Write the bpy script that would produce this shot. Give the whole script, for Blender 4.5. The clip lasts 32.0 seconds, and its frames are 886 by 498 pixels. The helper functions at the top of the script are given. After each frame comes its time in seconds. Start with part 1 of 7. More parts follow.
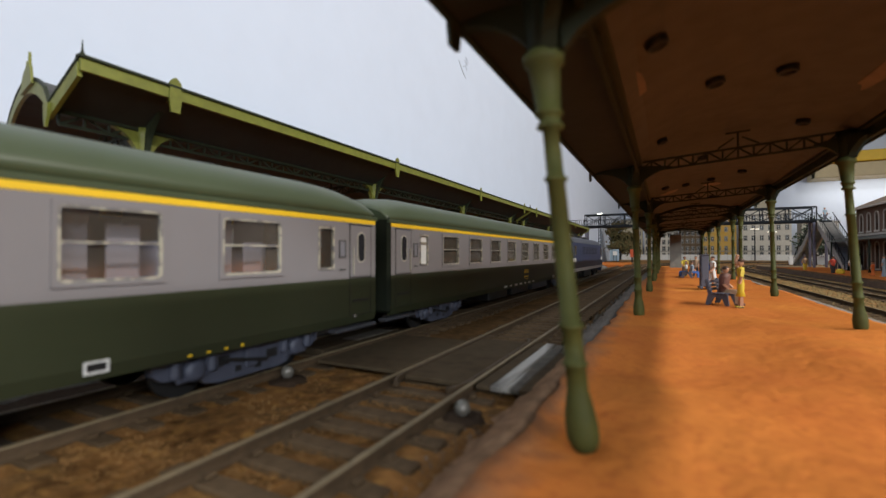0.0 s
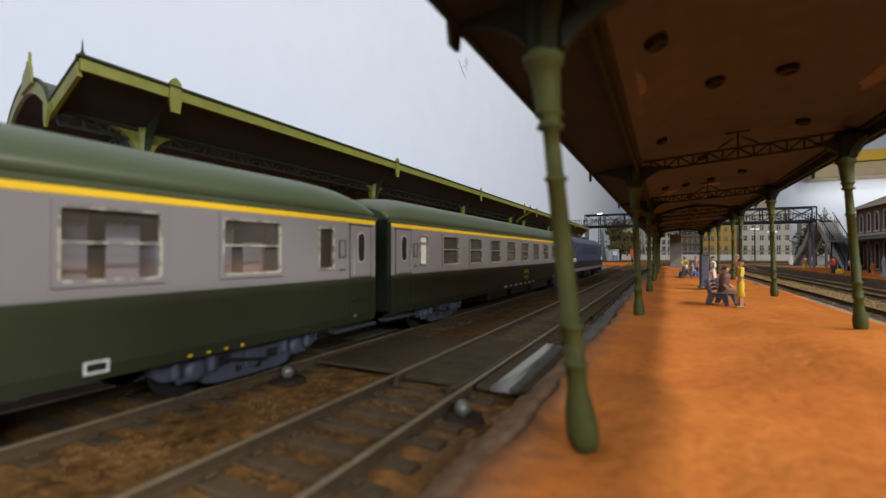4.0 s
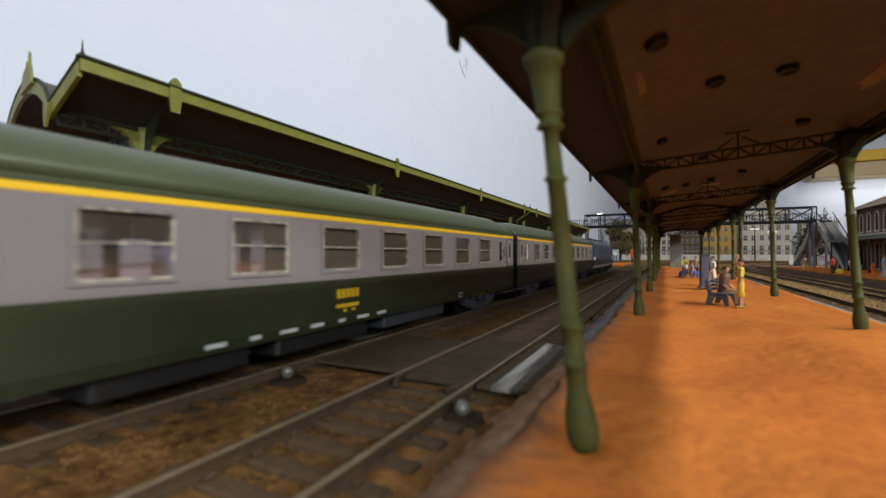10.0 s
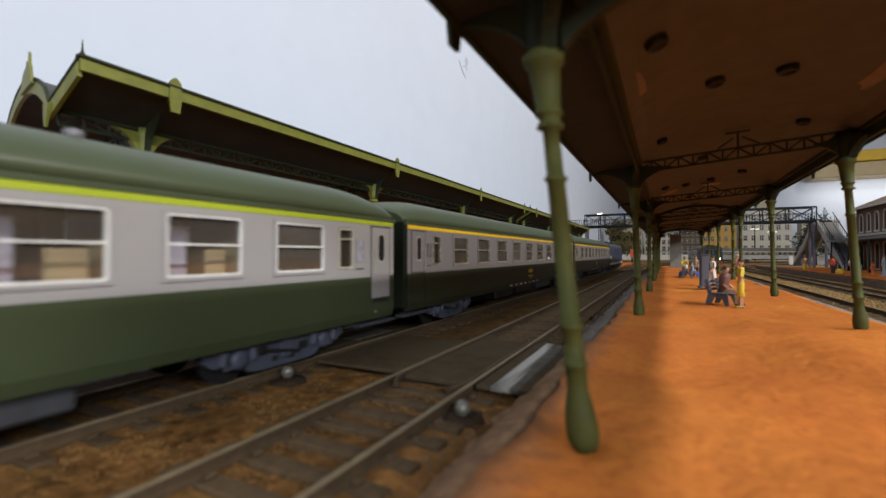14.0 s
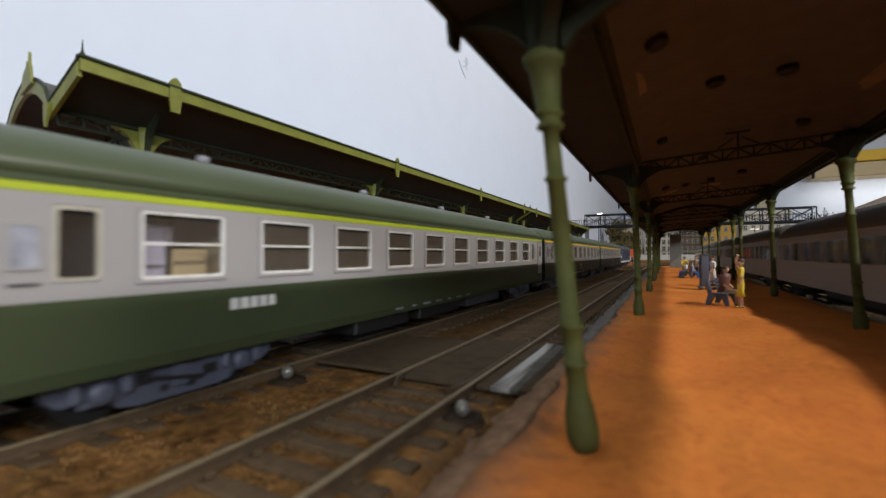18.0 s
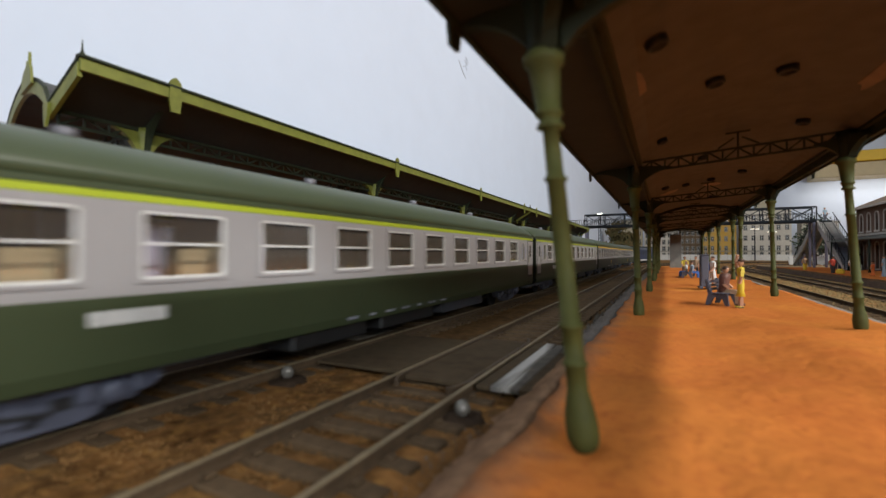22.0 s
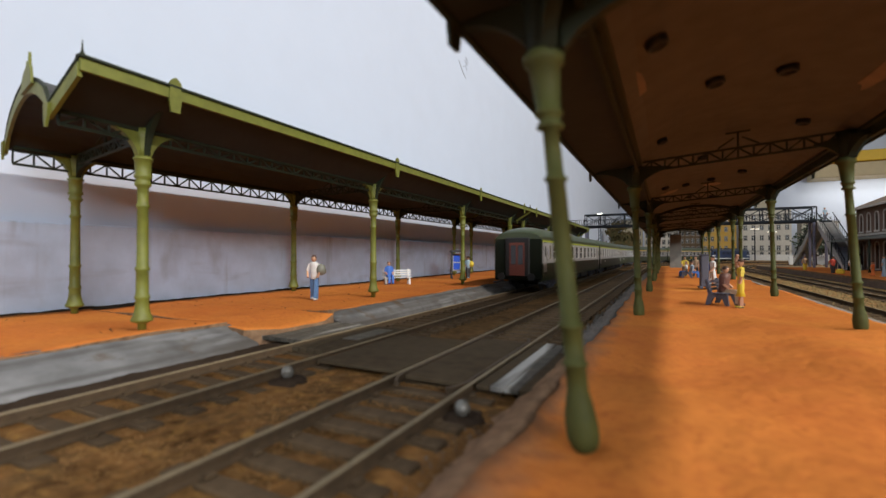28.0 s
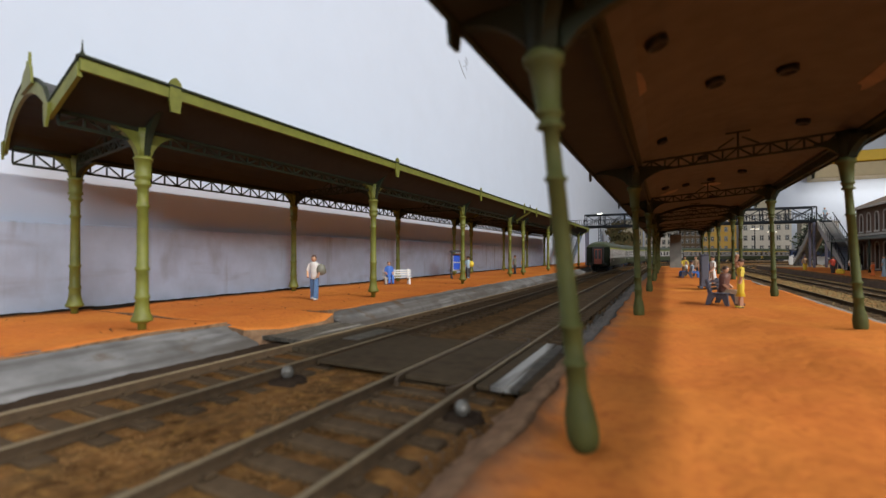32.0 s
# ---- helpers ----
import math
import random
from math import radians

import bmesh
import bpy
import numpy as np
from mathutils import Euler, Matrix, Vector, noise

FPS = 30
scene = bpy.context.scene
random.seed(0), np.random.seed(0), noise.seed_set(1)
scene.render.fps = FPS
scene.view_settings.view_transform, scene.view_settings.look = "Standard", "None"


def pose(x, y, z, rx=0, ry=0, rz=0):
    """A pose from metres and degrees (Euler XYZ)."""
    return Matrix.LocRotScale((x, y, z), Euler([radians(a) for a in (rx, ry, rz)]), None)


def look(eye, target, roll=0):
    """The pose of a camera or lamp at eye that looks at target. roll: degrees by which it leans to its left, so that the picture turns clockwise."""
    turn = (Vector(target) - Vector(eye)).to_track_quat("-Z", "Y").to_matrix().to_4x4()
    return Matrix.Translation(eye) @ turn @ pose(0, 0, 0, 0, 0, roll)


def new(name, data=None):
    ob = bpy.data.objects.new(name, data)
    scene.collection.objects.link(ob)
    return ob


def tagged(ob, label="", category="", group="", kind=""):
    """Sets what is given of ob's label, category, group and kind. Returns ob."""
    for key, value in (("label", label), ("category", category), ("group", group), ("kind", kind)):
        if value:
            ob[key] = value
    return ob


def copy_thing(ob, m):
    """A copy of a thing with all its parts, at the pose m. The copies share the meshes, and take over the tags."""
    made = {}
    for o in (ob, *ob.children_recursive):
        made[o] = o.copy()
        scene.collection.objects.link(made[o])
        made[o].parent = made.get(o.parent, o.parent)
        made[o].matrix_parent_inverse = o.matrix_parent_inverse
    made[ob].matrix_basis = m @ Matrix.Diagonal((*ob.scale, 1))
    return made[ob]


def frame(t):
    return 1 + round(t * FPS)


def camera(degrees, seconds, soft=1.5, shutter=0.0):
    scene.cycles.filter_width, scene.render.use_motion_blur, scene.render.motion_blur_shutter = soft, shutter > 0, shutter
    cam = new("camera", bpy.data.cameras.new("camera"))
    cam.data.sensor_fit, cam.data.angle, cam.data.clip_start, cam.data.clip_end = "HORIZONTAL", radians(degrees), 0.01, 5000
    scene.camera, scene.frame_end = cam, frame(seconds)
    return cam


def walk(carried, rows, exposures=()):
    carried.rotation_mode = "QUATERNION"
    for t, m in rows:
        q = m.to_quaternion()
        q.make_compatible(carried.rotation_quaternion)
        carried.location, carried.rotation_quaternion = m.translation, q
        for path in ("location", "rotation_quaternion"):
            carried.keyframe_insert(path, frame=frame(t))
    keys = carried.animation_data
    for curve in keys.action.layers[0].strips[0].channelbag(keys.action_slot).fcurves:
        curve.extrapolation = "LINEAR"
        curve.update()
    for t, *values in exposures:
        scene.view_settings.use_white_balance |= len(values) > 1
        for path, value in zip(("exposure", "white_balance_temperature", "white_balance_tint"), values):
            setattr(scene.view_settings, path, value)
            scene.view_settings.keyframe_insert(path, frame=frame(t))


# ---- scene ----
# An HO model railway station. Lengths below are in metres of the full-size railway, S turns them into the model's.
import itertools
S = 1 / 87.0
EYE_H = 1.95            # eye above the platform
RAIL_Z = -0.30          # rail head of the two near tracks under the platform top
RAIL_Z3 = -0.40         # rail head of the two tracks beyond the island platform
TRAIN_Z = -0.40         # datum of the vehicles
BED_Z = -0.50           # top of the ballast between the rails
GROUND_Z = -0.62
YAW = 26.5

cam = camera(89.6, 32.0, soft=1.4, shutter=0.7)
# a lens a fraction of a millimetre wide, focused at the far end of the platform
cam.data.dof.use_dof, cam.data.dof.focus_distance, cam.data.dof.aperture_fstop = True, 0.55, 25.0
CAM_POSE = Matrix.Translation((0, 0, EYE_H * S)) @ Matrix.Rotation(radians(YAW), 4, "Z") @ Matrix.Rotation(radians(90.65), 4, "X") @ Matrix.Rotation(radians(0.0), 4, "Z")
walk(cam, [(0.0, CAM_POSE), (32.0, CAM_POSE)])

# ---- light: the lamps of the layout room, and an added side light ----
world = bpy.data.worlds.new("room_air")
scene.world = world
world.use_nodes = True
world.node_tree.nodes["Background"].inputs[0].default_value = (0.75, 0.85, 1.0, 1)
world.node_tree.nodes["Background"].inputs[1].default_value = 0.03
scene.view_settings.exposure = 0.0


def ceiling_lamp(name, x, y, z, sx, sy, watts, target, color=(1.0, 0.95, 0.88)):
    d = bpy.data.lights.new(name, "AREA")
    d.shape, d.size, d.size_y, d.energy, d.color = "RECTANGLE", sx, sy, watts, color
    ob = new(name, d)
    ob.matrix_world = look((x, y, z), target)
    return ob


ceiling_lamp("tube_lamp_light", 1.42, 0.08, 1.32, 1.0, 0.07, 34.0, (0.0, 0.1, 0.0), (1.0, 0.96, 0.9))
# Added low fill from behind right; no window or lamp is built there.
ceiling_lamp("window_light", 1.15, -1.05, 0.62, 1.3, 0.22, 23, (0.0, 0.2, 0.05), (0.88, 0.94, 1.0))
# the lamp strip behind the valance over the far backdrop
ceiling_lamp("strip_lamp_light", 1.75, 2.66, 0.37, 2.2, 0.04, 3.4, (1.75, 2.78, 0.1), (1.0, 0.95, 0.88))


# ---- materials ----
def mat(name, color, rough=0.7, metal=0.0, scale=60.0, vary=0.25, bump=0.2, dark=None, big=6.0, spec=0.5, obj_vary=0.0):
    """A surface with grain and stains at two scales. scale is per model metre."""
    m = bpy.data.materials.new(name)
    m.use_nodes = True
    nt = m.node_tree
    b = nt.nodes["Principled BSDF"]
    b.inputs["Roughness"].default_value, b.inputs["Metallic"].default_value = rough, metal
    b.inputs["Specular IOR Level"].default_value = spec
    co = nt.nodes.new("ShaderNodeTexCoord")
    n1 = nt.nodes.new("ShaderNodeTexNoise")
    n1.inputs["Scale"].default_value, n1.inputs["Detail"].default_value = scale, 6
    n2 = nt.nodes.new("ShaderNodeTexNoise")
    n2.inputs["Scale"].default_value, n2.inputs["Detail"].default_value = big, 4
    for n in (n1, n2):
        nt.links.new(co.outputs["Object"], n.inputs["Vector"])
    mix = nt.nodes.new("ShaderNodeMix")
    mix.data_type = "RGBA"
    dk = dark or tuple(c * (1 - vary) for c in color)
    lt = tuple(min(1, c * (1 + vary * 0.6)) for c in color)
    mix.inputs[6].default_value, mix.inputs[7].default_value = (*dk, 1), (*lt, 1)
    add = nt.nodes.new("ShaderNodeMath")
    add.operation = "ADD"
    add.use_clamp = True
    sub = nt.nodes.new("ShaderNodeMath")
    sub.operation = "MULTIPLY_ADD"
    nt.links.new(n2.outputs["Fac"], sub.inputs[0])
    sub.inputs[1].default_value, sub.inputs[2].default_value = 1.4, -0.7
    r = nt.nodes.new("ShaderNodeMath")
    r.operation = "MULTIPLY_ADD"
    nt.links.new(n1.outputs["Fac"], r.inputs[0])
    r.inputs[1].default_value, r.inputs[2].default_value = 1.6, -0.3
    nt.links.new(sub.outputs[0], add.inputs[0])
    nt.links.new(r.outputs[0], add.inputs[1])
    fac = add.outputs[0]
    if obj_vary:
        oi = nt.nodes.new("ShaderNodeObjectInfo")
        a2 = nt.nodes.new("ShaderNodeMath")
        a2.operation = "MULTIPLY_ADD"
        a2.use_clamp = True
        nt.links.new(oi.outputs["Random"], a2.inputs[0])
        a2.inputs[1].default_value = obj_vary
        nt.links.new(fac, a2.inputs[2])
        fac = a2.outputs[0]
    nt.links.new(fac, mix.inputs[0])
    nt.links.new(mix.outputs[2], b.inputs["Base Color"])
    if bump:
        bp = nt.nodes.new("ShaderNodeBump")
        bp.inputs["Strength"].default_value, bp.inputs["Distance"].default_value = bump, 0.0006
        nt.links.new(n1.outputs["Fac"], bp.inputs["Height"])
        nt.links.new(bp.outputs[0], b.inputs["Normal"])
    return m


def powder(name, a, b, c):
    """Coloured platform powder: soft mottling of three tones with a fine grain."""
    m = mat(name, a, 0.95, scale=420, vary=0.3, bump=0.9, spec=0.05)
    nt = m.node_tree
    bs = nt.nodes["Principled BSDF"]
    co = nt.nodes.new("ShaderNodeTexCoord")
    col = None
    for k, (sc, tone, lo, hi) in enumerate(((24, b, 0.36, 0.68), (13, (0.47, 0.125, 0.032), 0.45, 0.62), (150, c, 0.5, 0.85), (700, c, 0.48, 0.8))):
        n = nt.nodes.new("ShaderNodeTexNoise")
        n.inputs["Scale"].default_value, n.inputs["Detail"].default_value = sc, 5
        nt.links.new(co.outputs["Object"], n.inputs["Vector"])
        r = nt.nodes.new("ShaderNodeMapRange")
        r.inputs[1].default_value, r.inputs[2].default_value, r.inputs[4].default_value = lo, hi, (0.8, 0.5, 0.4, 0.6)[k]
        nt.links.new(n.outputs["Fac"], r.inputs[0])
        mx = nt.nodes.new("ShaderNodeMix")
        mx.data_type = "RGBA"
        nt.links.new(r.outputs[0], mx.inputs[0])
        if col is None:
            mx.inputs[6].default_value = (*a, 1)
        else:
            nt.links.new(col, mx.inputs[6])
        mx.inputs[7].default_value = (*tone, 1)
        col = mx.outputs[2]
    nt.links.new(col, bs.inputs["Base Color"])
    lump = nt.nodes.new("ShaderNodeTexNoise")
    lump.inputs["Scale"].default_value, lump.inputs["Detail"].default_value = 300, 8
    nt.links.new(co.outputs["Object"], lump.inputs["Vector"])
    bp = nt.nodes.new("ShaderNodeBump")
    bp.inputs["Strength"].default_value, bp.inputs["Distance"].default_value = 0.5, 0.0016
    nt.links.new(lump.outputs["Fac"], bp.inputs["Height"])
    nt.links.new(bp.outputs[0], bs.inputs["Normal"])
    return m


def edge_dirt(m, tone, xa, xb):
    """Brown earth trodden into the powder along one edge, ragged, from xa (full) to xb (none)."""
    nt = m.node_tree
    bs = nt.nodes["Principled BSDF"]
    base = bs.inputs["Base Color"].links[0].from_socket
    co, sep, n, ma, r, mx = (nt.nodes.new("ShaderNode" + k) for k in ("TexCoord", "SeparateXYZ", "TexNoise", "Math", "MapRange", "Mix"))
    mx.data_type, ma.operation = "RGBA", "MULTIPLY_ADD"
    n.inputs["Scale"].default_value, n.inputs["Detail"].default_value = 140, 7
    nt.links.new(co.outputs["Object"], n.inputs["Vector"])
    nt.links.new(co.outputs["Object"], sep.inputs[0])
    nt.links.new(n.outputs["Fac"], ma.inputs[0])
    ma.inputs[1].default_value = 0.9 * S
    nt.links.new(sep.outputs[0], ma.inputs[2])
    nt.links.new(ma.outputs[0], r.inputs[0])
    r.inputs[1].default_value, r.inputs[2].default_value, r.inputs[3].default_value, r.inputs[4].default_value = (xa + 0.45) * S, (xb + 0.45) * S, 0.85, 0.0
    nt.links.new(r.outputs[0], mx.inputs[0])
    nt.links.new(base, mx.inputs[6])
    mx.inputs[7].default_value = (*tone, 1)
    nt.links.new(mx.outputs[2], bs.inputs["Base Color"])
    return m


def stains(m, tone, sx, sy, sz, lo, hi, most):
    """Lays dirty streaks over a surface."""
    nt = m.node_tree
    bs = nt.nodes["Principled BSDF"]
    base = bs.inputs["Base Color"].links[0].from_socket
    co, mp, n, r, mx = (nt.nodes.new("ShaderNode" + k) for k in ("TexCoord", "Mapping", "TexNoise", "MapRange", "Mix"))
    mx.data_type = "RGBA"
    mp.inputs["Scale"].default_value = (sx, sy, sz)
    n.inputs["Scale"].default_value, n.inputs["Detail"].default_value = 1.0, 7
    nt.links.new(co.outputs["Object"], mp.inputs[0])
    nt.links.new(mp.outputs[0], n.inputs["Vector"])
    nt.links.new(n.outputs["Fac"], r.inputs[0])
    r.inputs[1].default_value, r.inputs[2].default_value, r.inputs[4].default_value = lo, hi, most
    nt.links.new(r.outputs[0], mx.inputs[0])
    nt.links.new(base, mx.inputs[6])
    mx.inputs[7].default_value = (*tone, 1)
    nt.links.new(mx.outputs[2], bs.inputs["Base Color"])
    return m


def glass(name, tint=(0.75, 0.8, 0.8), haze=0.0, rough=0.05):
    """Clear plastic; a brownish haze is mixed in for light missing inside."""
    m = bpy.data.materials.new(name)
    m.use_nodes = True
    nt = m.node_tree
    nt.nodes.remove(nt.nodes["Principled BSDF"])
    tr, gl, mx, fr = (nt.nodes.new("ShaderNodeBsdf" + k) if k in ("Transparent", "Glossy") else nt.nodes.new("ShaderNode" + k) for k in ("Transparent", "Glossy", "MixShader", "Fresnel"))
    tr.inputs[0].default_value = (*tint, 1)
    gl.inputs["Roughness"].default_value = rough
    nt.links.new(fr.outputs[0], mx.inputs[0])
    nt.links.new(tr.outputs[0], mx.inputs[1])
    nt.links.new(gl.outputs[0], mx.inputs[2])
    df, md = nt.nodes.new("ShaderNodeBsdfDiffuse"), nt.nodes.new("ShaderNodeMixShader")
    df.inputs[0].default_value = (0.30, 0.24, 0.18, 1)
    md.inputs[0].default_value = haze
    nt.links.new(mx.outputs[0], md.inputs[1])
    nt.links.new(df.outputs[0], md.inputs[2])
    nt.links.new(md.outputs[0], nt.nodes["Material Output"].inputs[0])
    return m


def glow(name, color, strength):
    m = bpy.data.materials.new(name)
    m.use_nodes = True
    b = m.node_tree.nodes["Principled BSDF"]
    b.inputs["Base Color"].default_value = (*color, 1)
    b.inputs["Emission Color"].default_value = (*color, 1)
    b.inputs["Emission Strength"].default_value = strength
    return m


M_ORANGE = powder("ochre_platform_powder", (0.56, 0.170, 0.036), (0.64, 0.24, 0.046), (0.36, 0.086, 0.023))
M_ORANGE_ISLAND = powder("ochre_island_powder", (0.56, 0.170, 0.036), (0.64, 0.24, 0.046), (0.36, 0.086, 0.023))
M_BALLAST = mat("brown_ballast", (0.29, 0.155, 0.056), 0.95, spec=0.1, scale=260, vary=0.7, bump=1.0, big=45)
M_STONE = mat("ballast_stone", (0.235, 0.125, 0.045), 0.95, spec=0.1, scale=900, vary=0.65, bump=0.3, big=40)
M_SLEEPER = mat("dark_sleeper", (0.088, 0.058, 0.032), 0.9, spec=0.15, scale=600, vary=0.5, bump=0.5, big=30, obj_vary=0.3)
M_RAILSIDE = mat("rusty_rail", (0.088, 0.055, 0.028), 0.7, 0.2, scale=500, vary=0.4, bump=0.2)
M_RAILTOP = mat("worn_rail_head", (0.25, 0.19, 0.11), 0.65, 0.3, scale=300, vary=0.3, bump=0.05)
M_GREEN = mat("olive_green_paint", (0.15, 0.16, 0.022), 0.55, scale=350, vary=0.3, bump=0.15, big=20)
# The olive paint again, darkened to carry the island canopy's shade.
M_SHADED_GREEN = mat("shaded_olive_paint", (0.068, 0.074, 0.016), 0.7, spec=0.3, scale=350, vary=0.3, bump=0.15, big=20)
# Dark green ironwork, lowered further for parts that lie in shade.
M_DGREEN = mat("dark_green_paint_and_shade", (0.019, 0.025, 0.012), 0.65, spec=0.25, scale=350, vary=0.3, bump=0.15, big=20)
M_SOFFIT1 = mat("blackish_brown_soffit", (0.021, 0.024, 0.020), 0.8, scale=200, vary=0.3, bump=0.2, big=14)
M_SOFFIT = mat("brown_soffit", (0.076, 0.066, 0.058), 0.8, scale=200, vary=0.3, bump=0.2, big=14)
M_ROOFING = mat("grey_canopy_roofing", (0.06, 0.06, 0.06), 0.8, scale=250, vary=0.3)
M_WALL = mat("pale_blue_backdrop_paint", (0.57, 0.635, 0.75), 0.9, scale=40, vary=0.03, bump=0.05, big=3)
M_ROOM = mat("grey_room_paint", (0.24, 0.235, 0.23), 0.9, scale=20, vary=0.05, bump=0.05, big=2)
M_COACH_GREEN = mat("coach_dark_green", (0.030, 0.036, 0.017), 0.5, spec=0.25, scale=80, vary=0.12, bump=0.02, big=12)
M_COACH_GREY = mat("coach_pale_grey", (0.185, 0.174, 0.178), 0.42, spec=0.5, scale=80, vary=0.06, bump=0.02, big=12)
M_COACH_GREEN2 = mat("coach_mid_green", (0.044, 0.058, 0.027), 0.5, spec=0.25, scale=80, vary=0.12, bump=0.02, big=12)
M_COACH_GREY2 = mat("coach_light_grey", (0.285, 0.275, 0.275), 0.42, spec=0.5, scale=80, vary=0.06, bump=0.02, big=12)
M_ROOF = mat("coach_green_roof", (0.048, 0.064, 0.031), 0.42, scale=80, vary=0.12, bump=0.03, big=12)
M_YELLOW = mat("yellow_band", (0.72, 0.46, 0.015), 0.5, scale=80, vary=0.08, bump=0.0)
M_LIME = mat("lime_band", (0.33, 0.40, 0.02), 0.5, scale=80, vary=0.08, bump=0.0)
M_BLACK = mat("matt_black_plastic", (0.009, 0.009, 0.009), 0.6, scale=200, vary=0.3, bump=0.05)
M_BOGIE = mat("blue_grey_bogie_plastic", (0.062, 0.068, 0.096), 0.55, scale=300, vary=0.3, bump=0.1)
M_UNDERBOX = mat("dull_grey_underframe", (0.042, 0.044, 0.052), 0.6, scale=300, vary=0.3, bump=0.1)
M_GLASS = glass("clear_window_plastic", (0.95, 0.96, 0.97), 0.07)
M_ALU = mat("aluminium_window_frame", (0.42, 0.40, 0.33), 0.5, 0.2, scale=300, vary=0.2, bump=0.05)
M_SPECK = mat("worn_printed_window_frame", (0.40, 0.375, 0.29), 0.5, 0.1, scale=300, vary=0.2, bump=0.05)
# Coach green darkened so the end walls' shade is in the paint.
M_SHADED_END = mat("shaded_green_coach_end", (0.013, 0.016, 0.010), 0.85, spec=0.1, scale=120, vary=0.2, bump=0.03)
M_SEAM = mat("dark_door_seam", (0.05, 0.047, 0.045), 0.7, scale=200, vary=0.2, bump=0.0)
M_KERBPAINT = mat("worn_pale_kerb_paint", (0.20, 0.197, 0.197), 0.9, spec=0.1, scale=160, vary=0.4, bump=0.8, big=30)
M_BED = mat("brown_ballast_bed", (0.215, 0.105, 0.034), 0.95, spec=0.05, scale=330, vary=0.75, bump=1.0, big=60)
M_SEAT = mat("beige_interior_plastic", (0.32, 0.24, 0.13), 0.6, scale=200, vary=0.2, bump=0.05)
M_FLOOR = mat("grey_room_floor", (0.12, 0.115, 0.11), 0.7, scale=30, vary=0.15, bump=0.05, big=2)
M_LOWWALL = mat("lilac_wall_paint", (0.53, 0.61, 0.74), 0.9, spec=0.1, scale=120, vary=0.16, bump=0.3, big=9)
M_BEIGE = mat("beige_board", (0.55, 0.46, 0.28), 0.7, scale=40, vary=0.08, bump=0.05)
M_YBOARD = mat("yellow_board", (0.70, 0.45, 0.03), 0.6, scale=40, vary=0.08, bump=0.05)
M_PALESTONE = mat("pale_edge_stone", (0.30, 0.275, 0.23), 0.9, scale=300, vary=0.35, bump=0.4, obj_vary=0.2)
M_STONE_PALE = mat("pale_ballast_stone", (0.25, 0.17, 0.065), 0.95, scale=900, vary=0.5, bump=0.3, big=40)
# Far ballast with the shade of the canopies put into its colour.
M_SHADED_BALLAST = mat("shaded_far_ballast", (0.135, 0.077, 0.031), 0.95, spec=0.05, scale=300, vary=0.6, bump=1.0, big=50)
M_RUBBLE = mat("earth_rubble", (0.15, 0.105, 0.075), 0.95, scale=900, vary=0.5, bump=0.4, big=60)
M_GREYRUBBLE = mat("grey_rubble", (0.135, 0.118, 0.098), 0.95, scale=900, vary=0.5, bump=0.4, big=60)
M_BOARD = mat("dark_crossing_board", (0.073, 0.053, 0.032), 0.9, spec=0.06, scale=350, vary=0.3, bump=0.3, big=30, obj_vary=0.25)
M_BOARD2 = mat("weathered_board", (0.085, 0.075, 0.06), 0.7, spec=0.2, scale=350, vary=0.55, bump=0.4, big=60, obj_vary=0.35)
M_BOARD3 = mat("pale_grey_board", (0.15, 0.135, 0.11), 0.85, spec=0.1, scale=350, vary=0.4, bump=0.3, big=60)
M_KERB = mat("brown_grey_kerb_stone", (0.24, 0.145, 0.085), 0.95, spec=0.05, scale=500, vary=0.5, bump=0.6, big=60)
# Dark earth; also the shade colour of the track-side strip and wall foot.
M_EARTH_AND_SHADE = mat("dark_earth_and_shade", (0.045, 0.03, 0.02), 0.95, scale=700, vary=0.5, bump=0.5, big=60, spec=0.05)
M_CHROME = mat("shiny_bulb_glass", (0.16, 0.15, 0.13), 0.12, 0.2, scale=20, vary=0.02, bump=0.0)
M_PATCH = mat("bare_orange_patch", (0.21, 0.145, 0.105), 0.8, scale=300, vary=0.3, bump=0.2, big=30)
M_WHITEPANE = mat("milky_pane", (0.62, 0.62, 0.60), 0.4, scale=100, vary=0.05, bump=0.0)
M_PALEPLATE = mat("pale_blue_plate", (0.25, 0.26, 0.31), 0.5, scale=500, vary=0.7, bump=0.0)
M_DARKGLASS = mat("dark_glass", (0.02, 0.02, 0.024), 0.12, scale=60, vary=0.2, bump=0.0)
M_PLATE = mat("dark_plate", (0.16, 0.16, 0.18), 0.5, scale=200, vary=0.2, bump=0.0)
M_RED = mat("red_paint", (0.48, 0.06, 0.03), 0.5, scale=120, vary=0.15, bump=0.03)
M_GANGWAY = mat("dull_red_gangway_paint", (0.15, 0.035, 0.02), 0.6, scale=120, vary=0.2, bump=0.03)
M_WHITEMARK = mat("white_marking", (0.62, 0.62, 0.60), 0.6, scale=300, vary=0.25, bump=0.0)
M_LOCOBLUE = mat("dark_blue_loco_paint", (0.02, 0.036, 0.09), 0.5, scale=100, vary=0.2, bump=0.03)
M_LOCOROOF = mat("blue_grey_loco_roof", (0.055, 0.062, 0.08), 0.6, scale=150, vary=0.2, bump=0.05)
M_DARKLOCO = mat("blackish_green_loco_paint", (0.02, 0.024, 0.022), 0.4, scale=100, vary=0.2, bump=0.03)
M_LAMP = glow("lit_lamp_glass", (1.0, 0.93, 0.8), 9.0)
M_SOFTLAMP = glow("soft_lamp_glass", (1.0, 0.9, 0.75), 0.9)
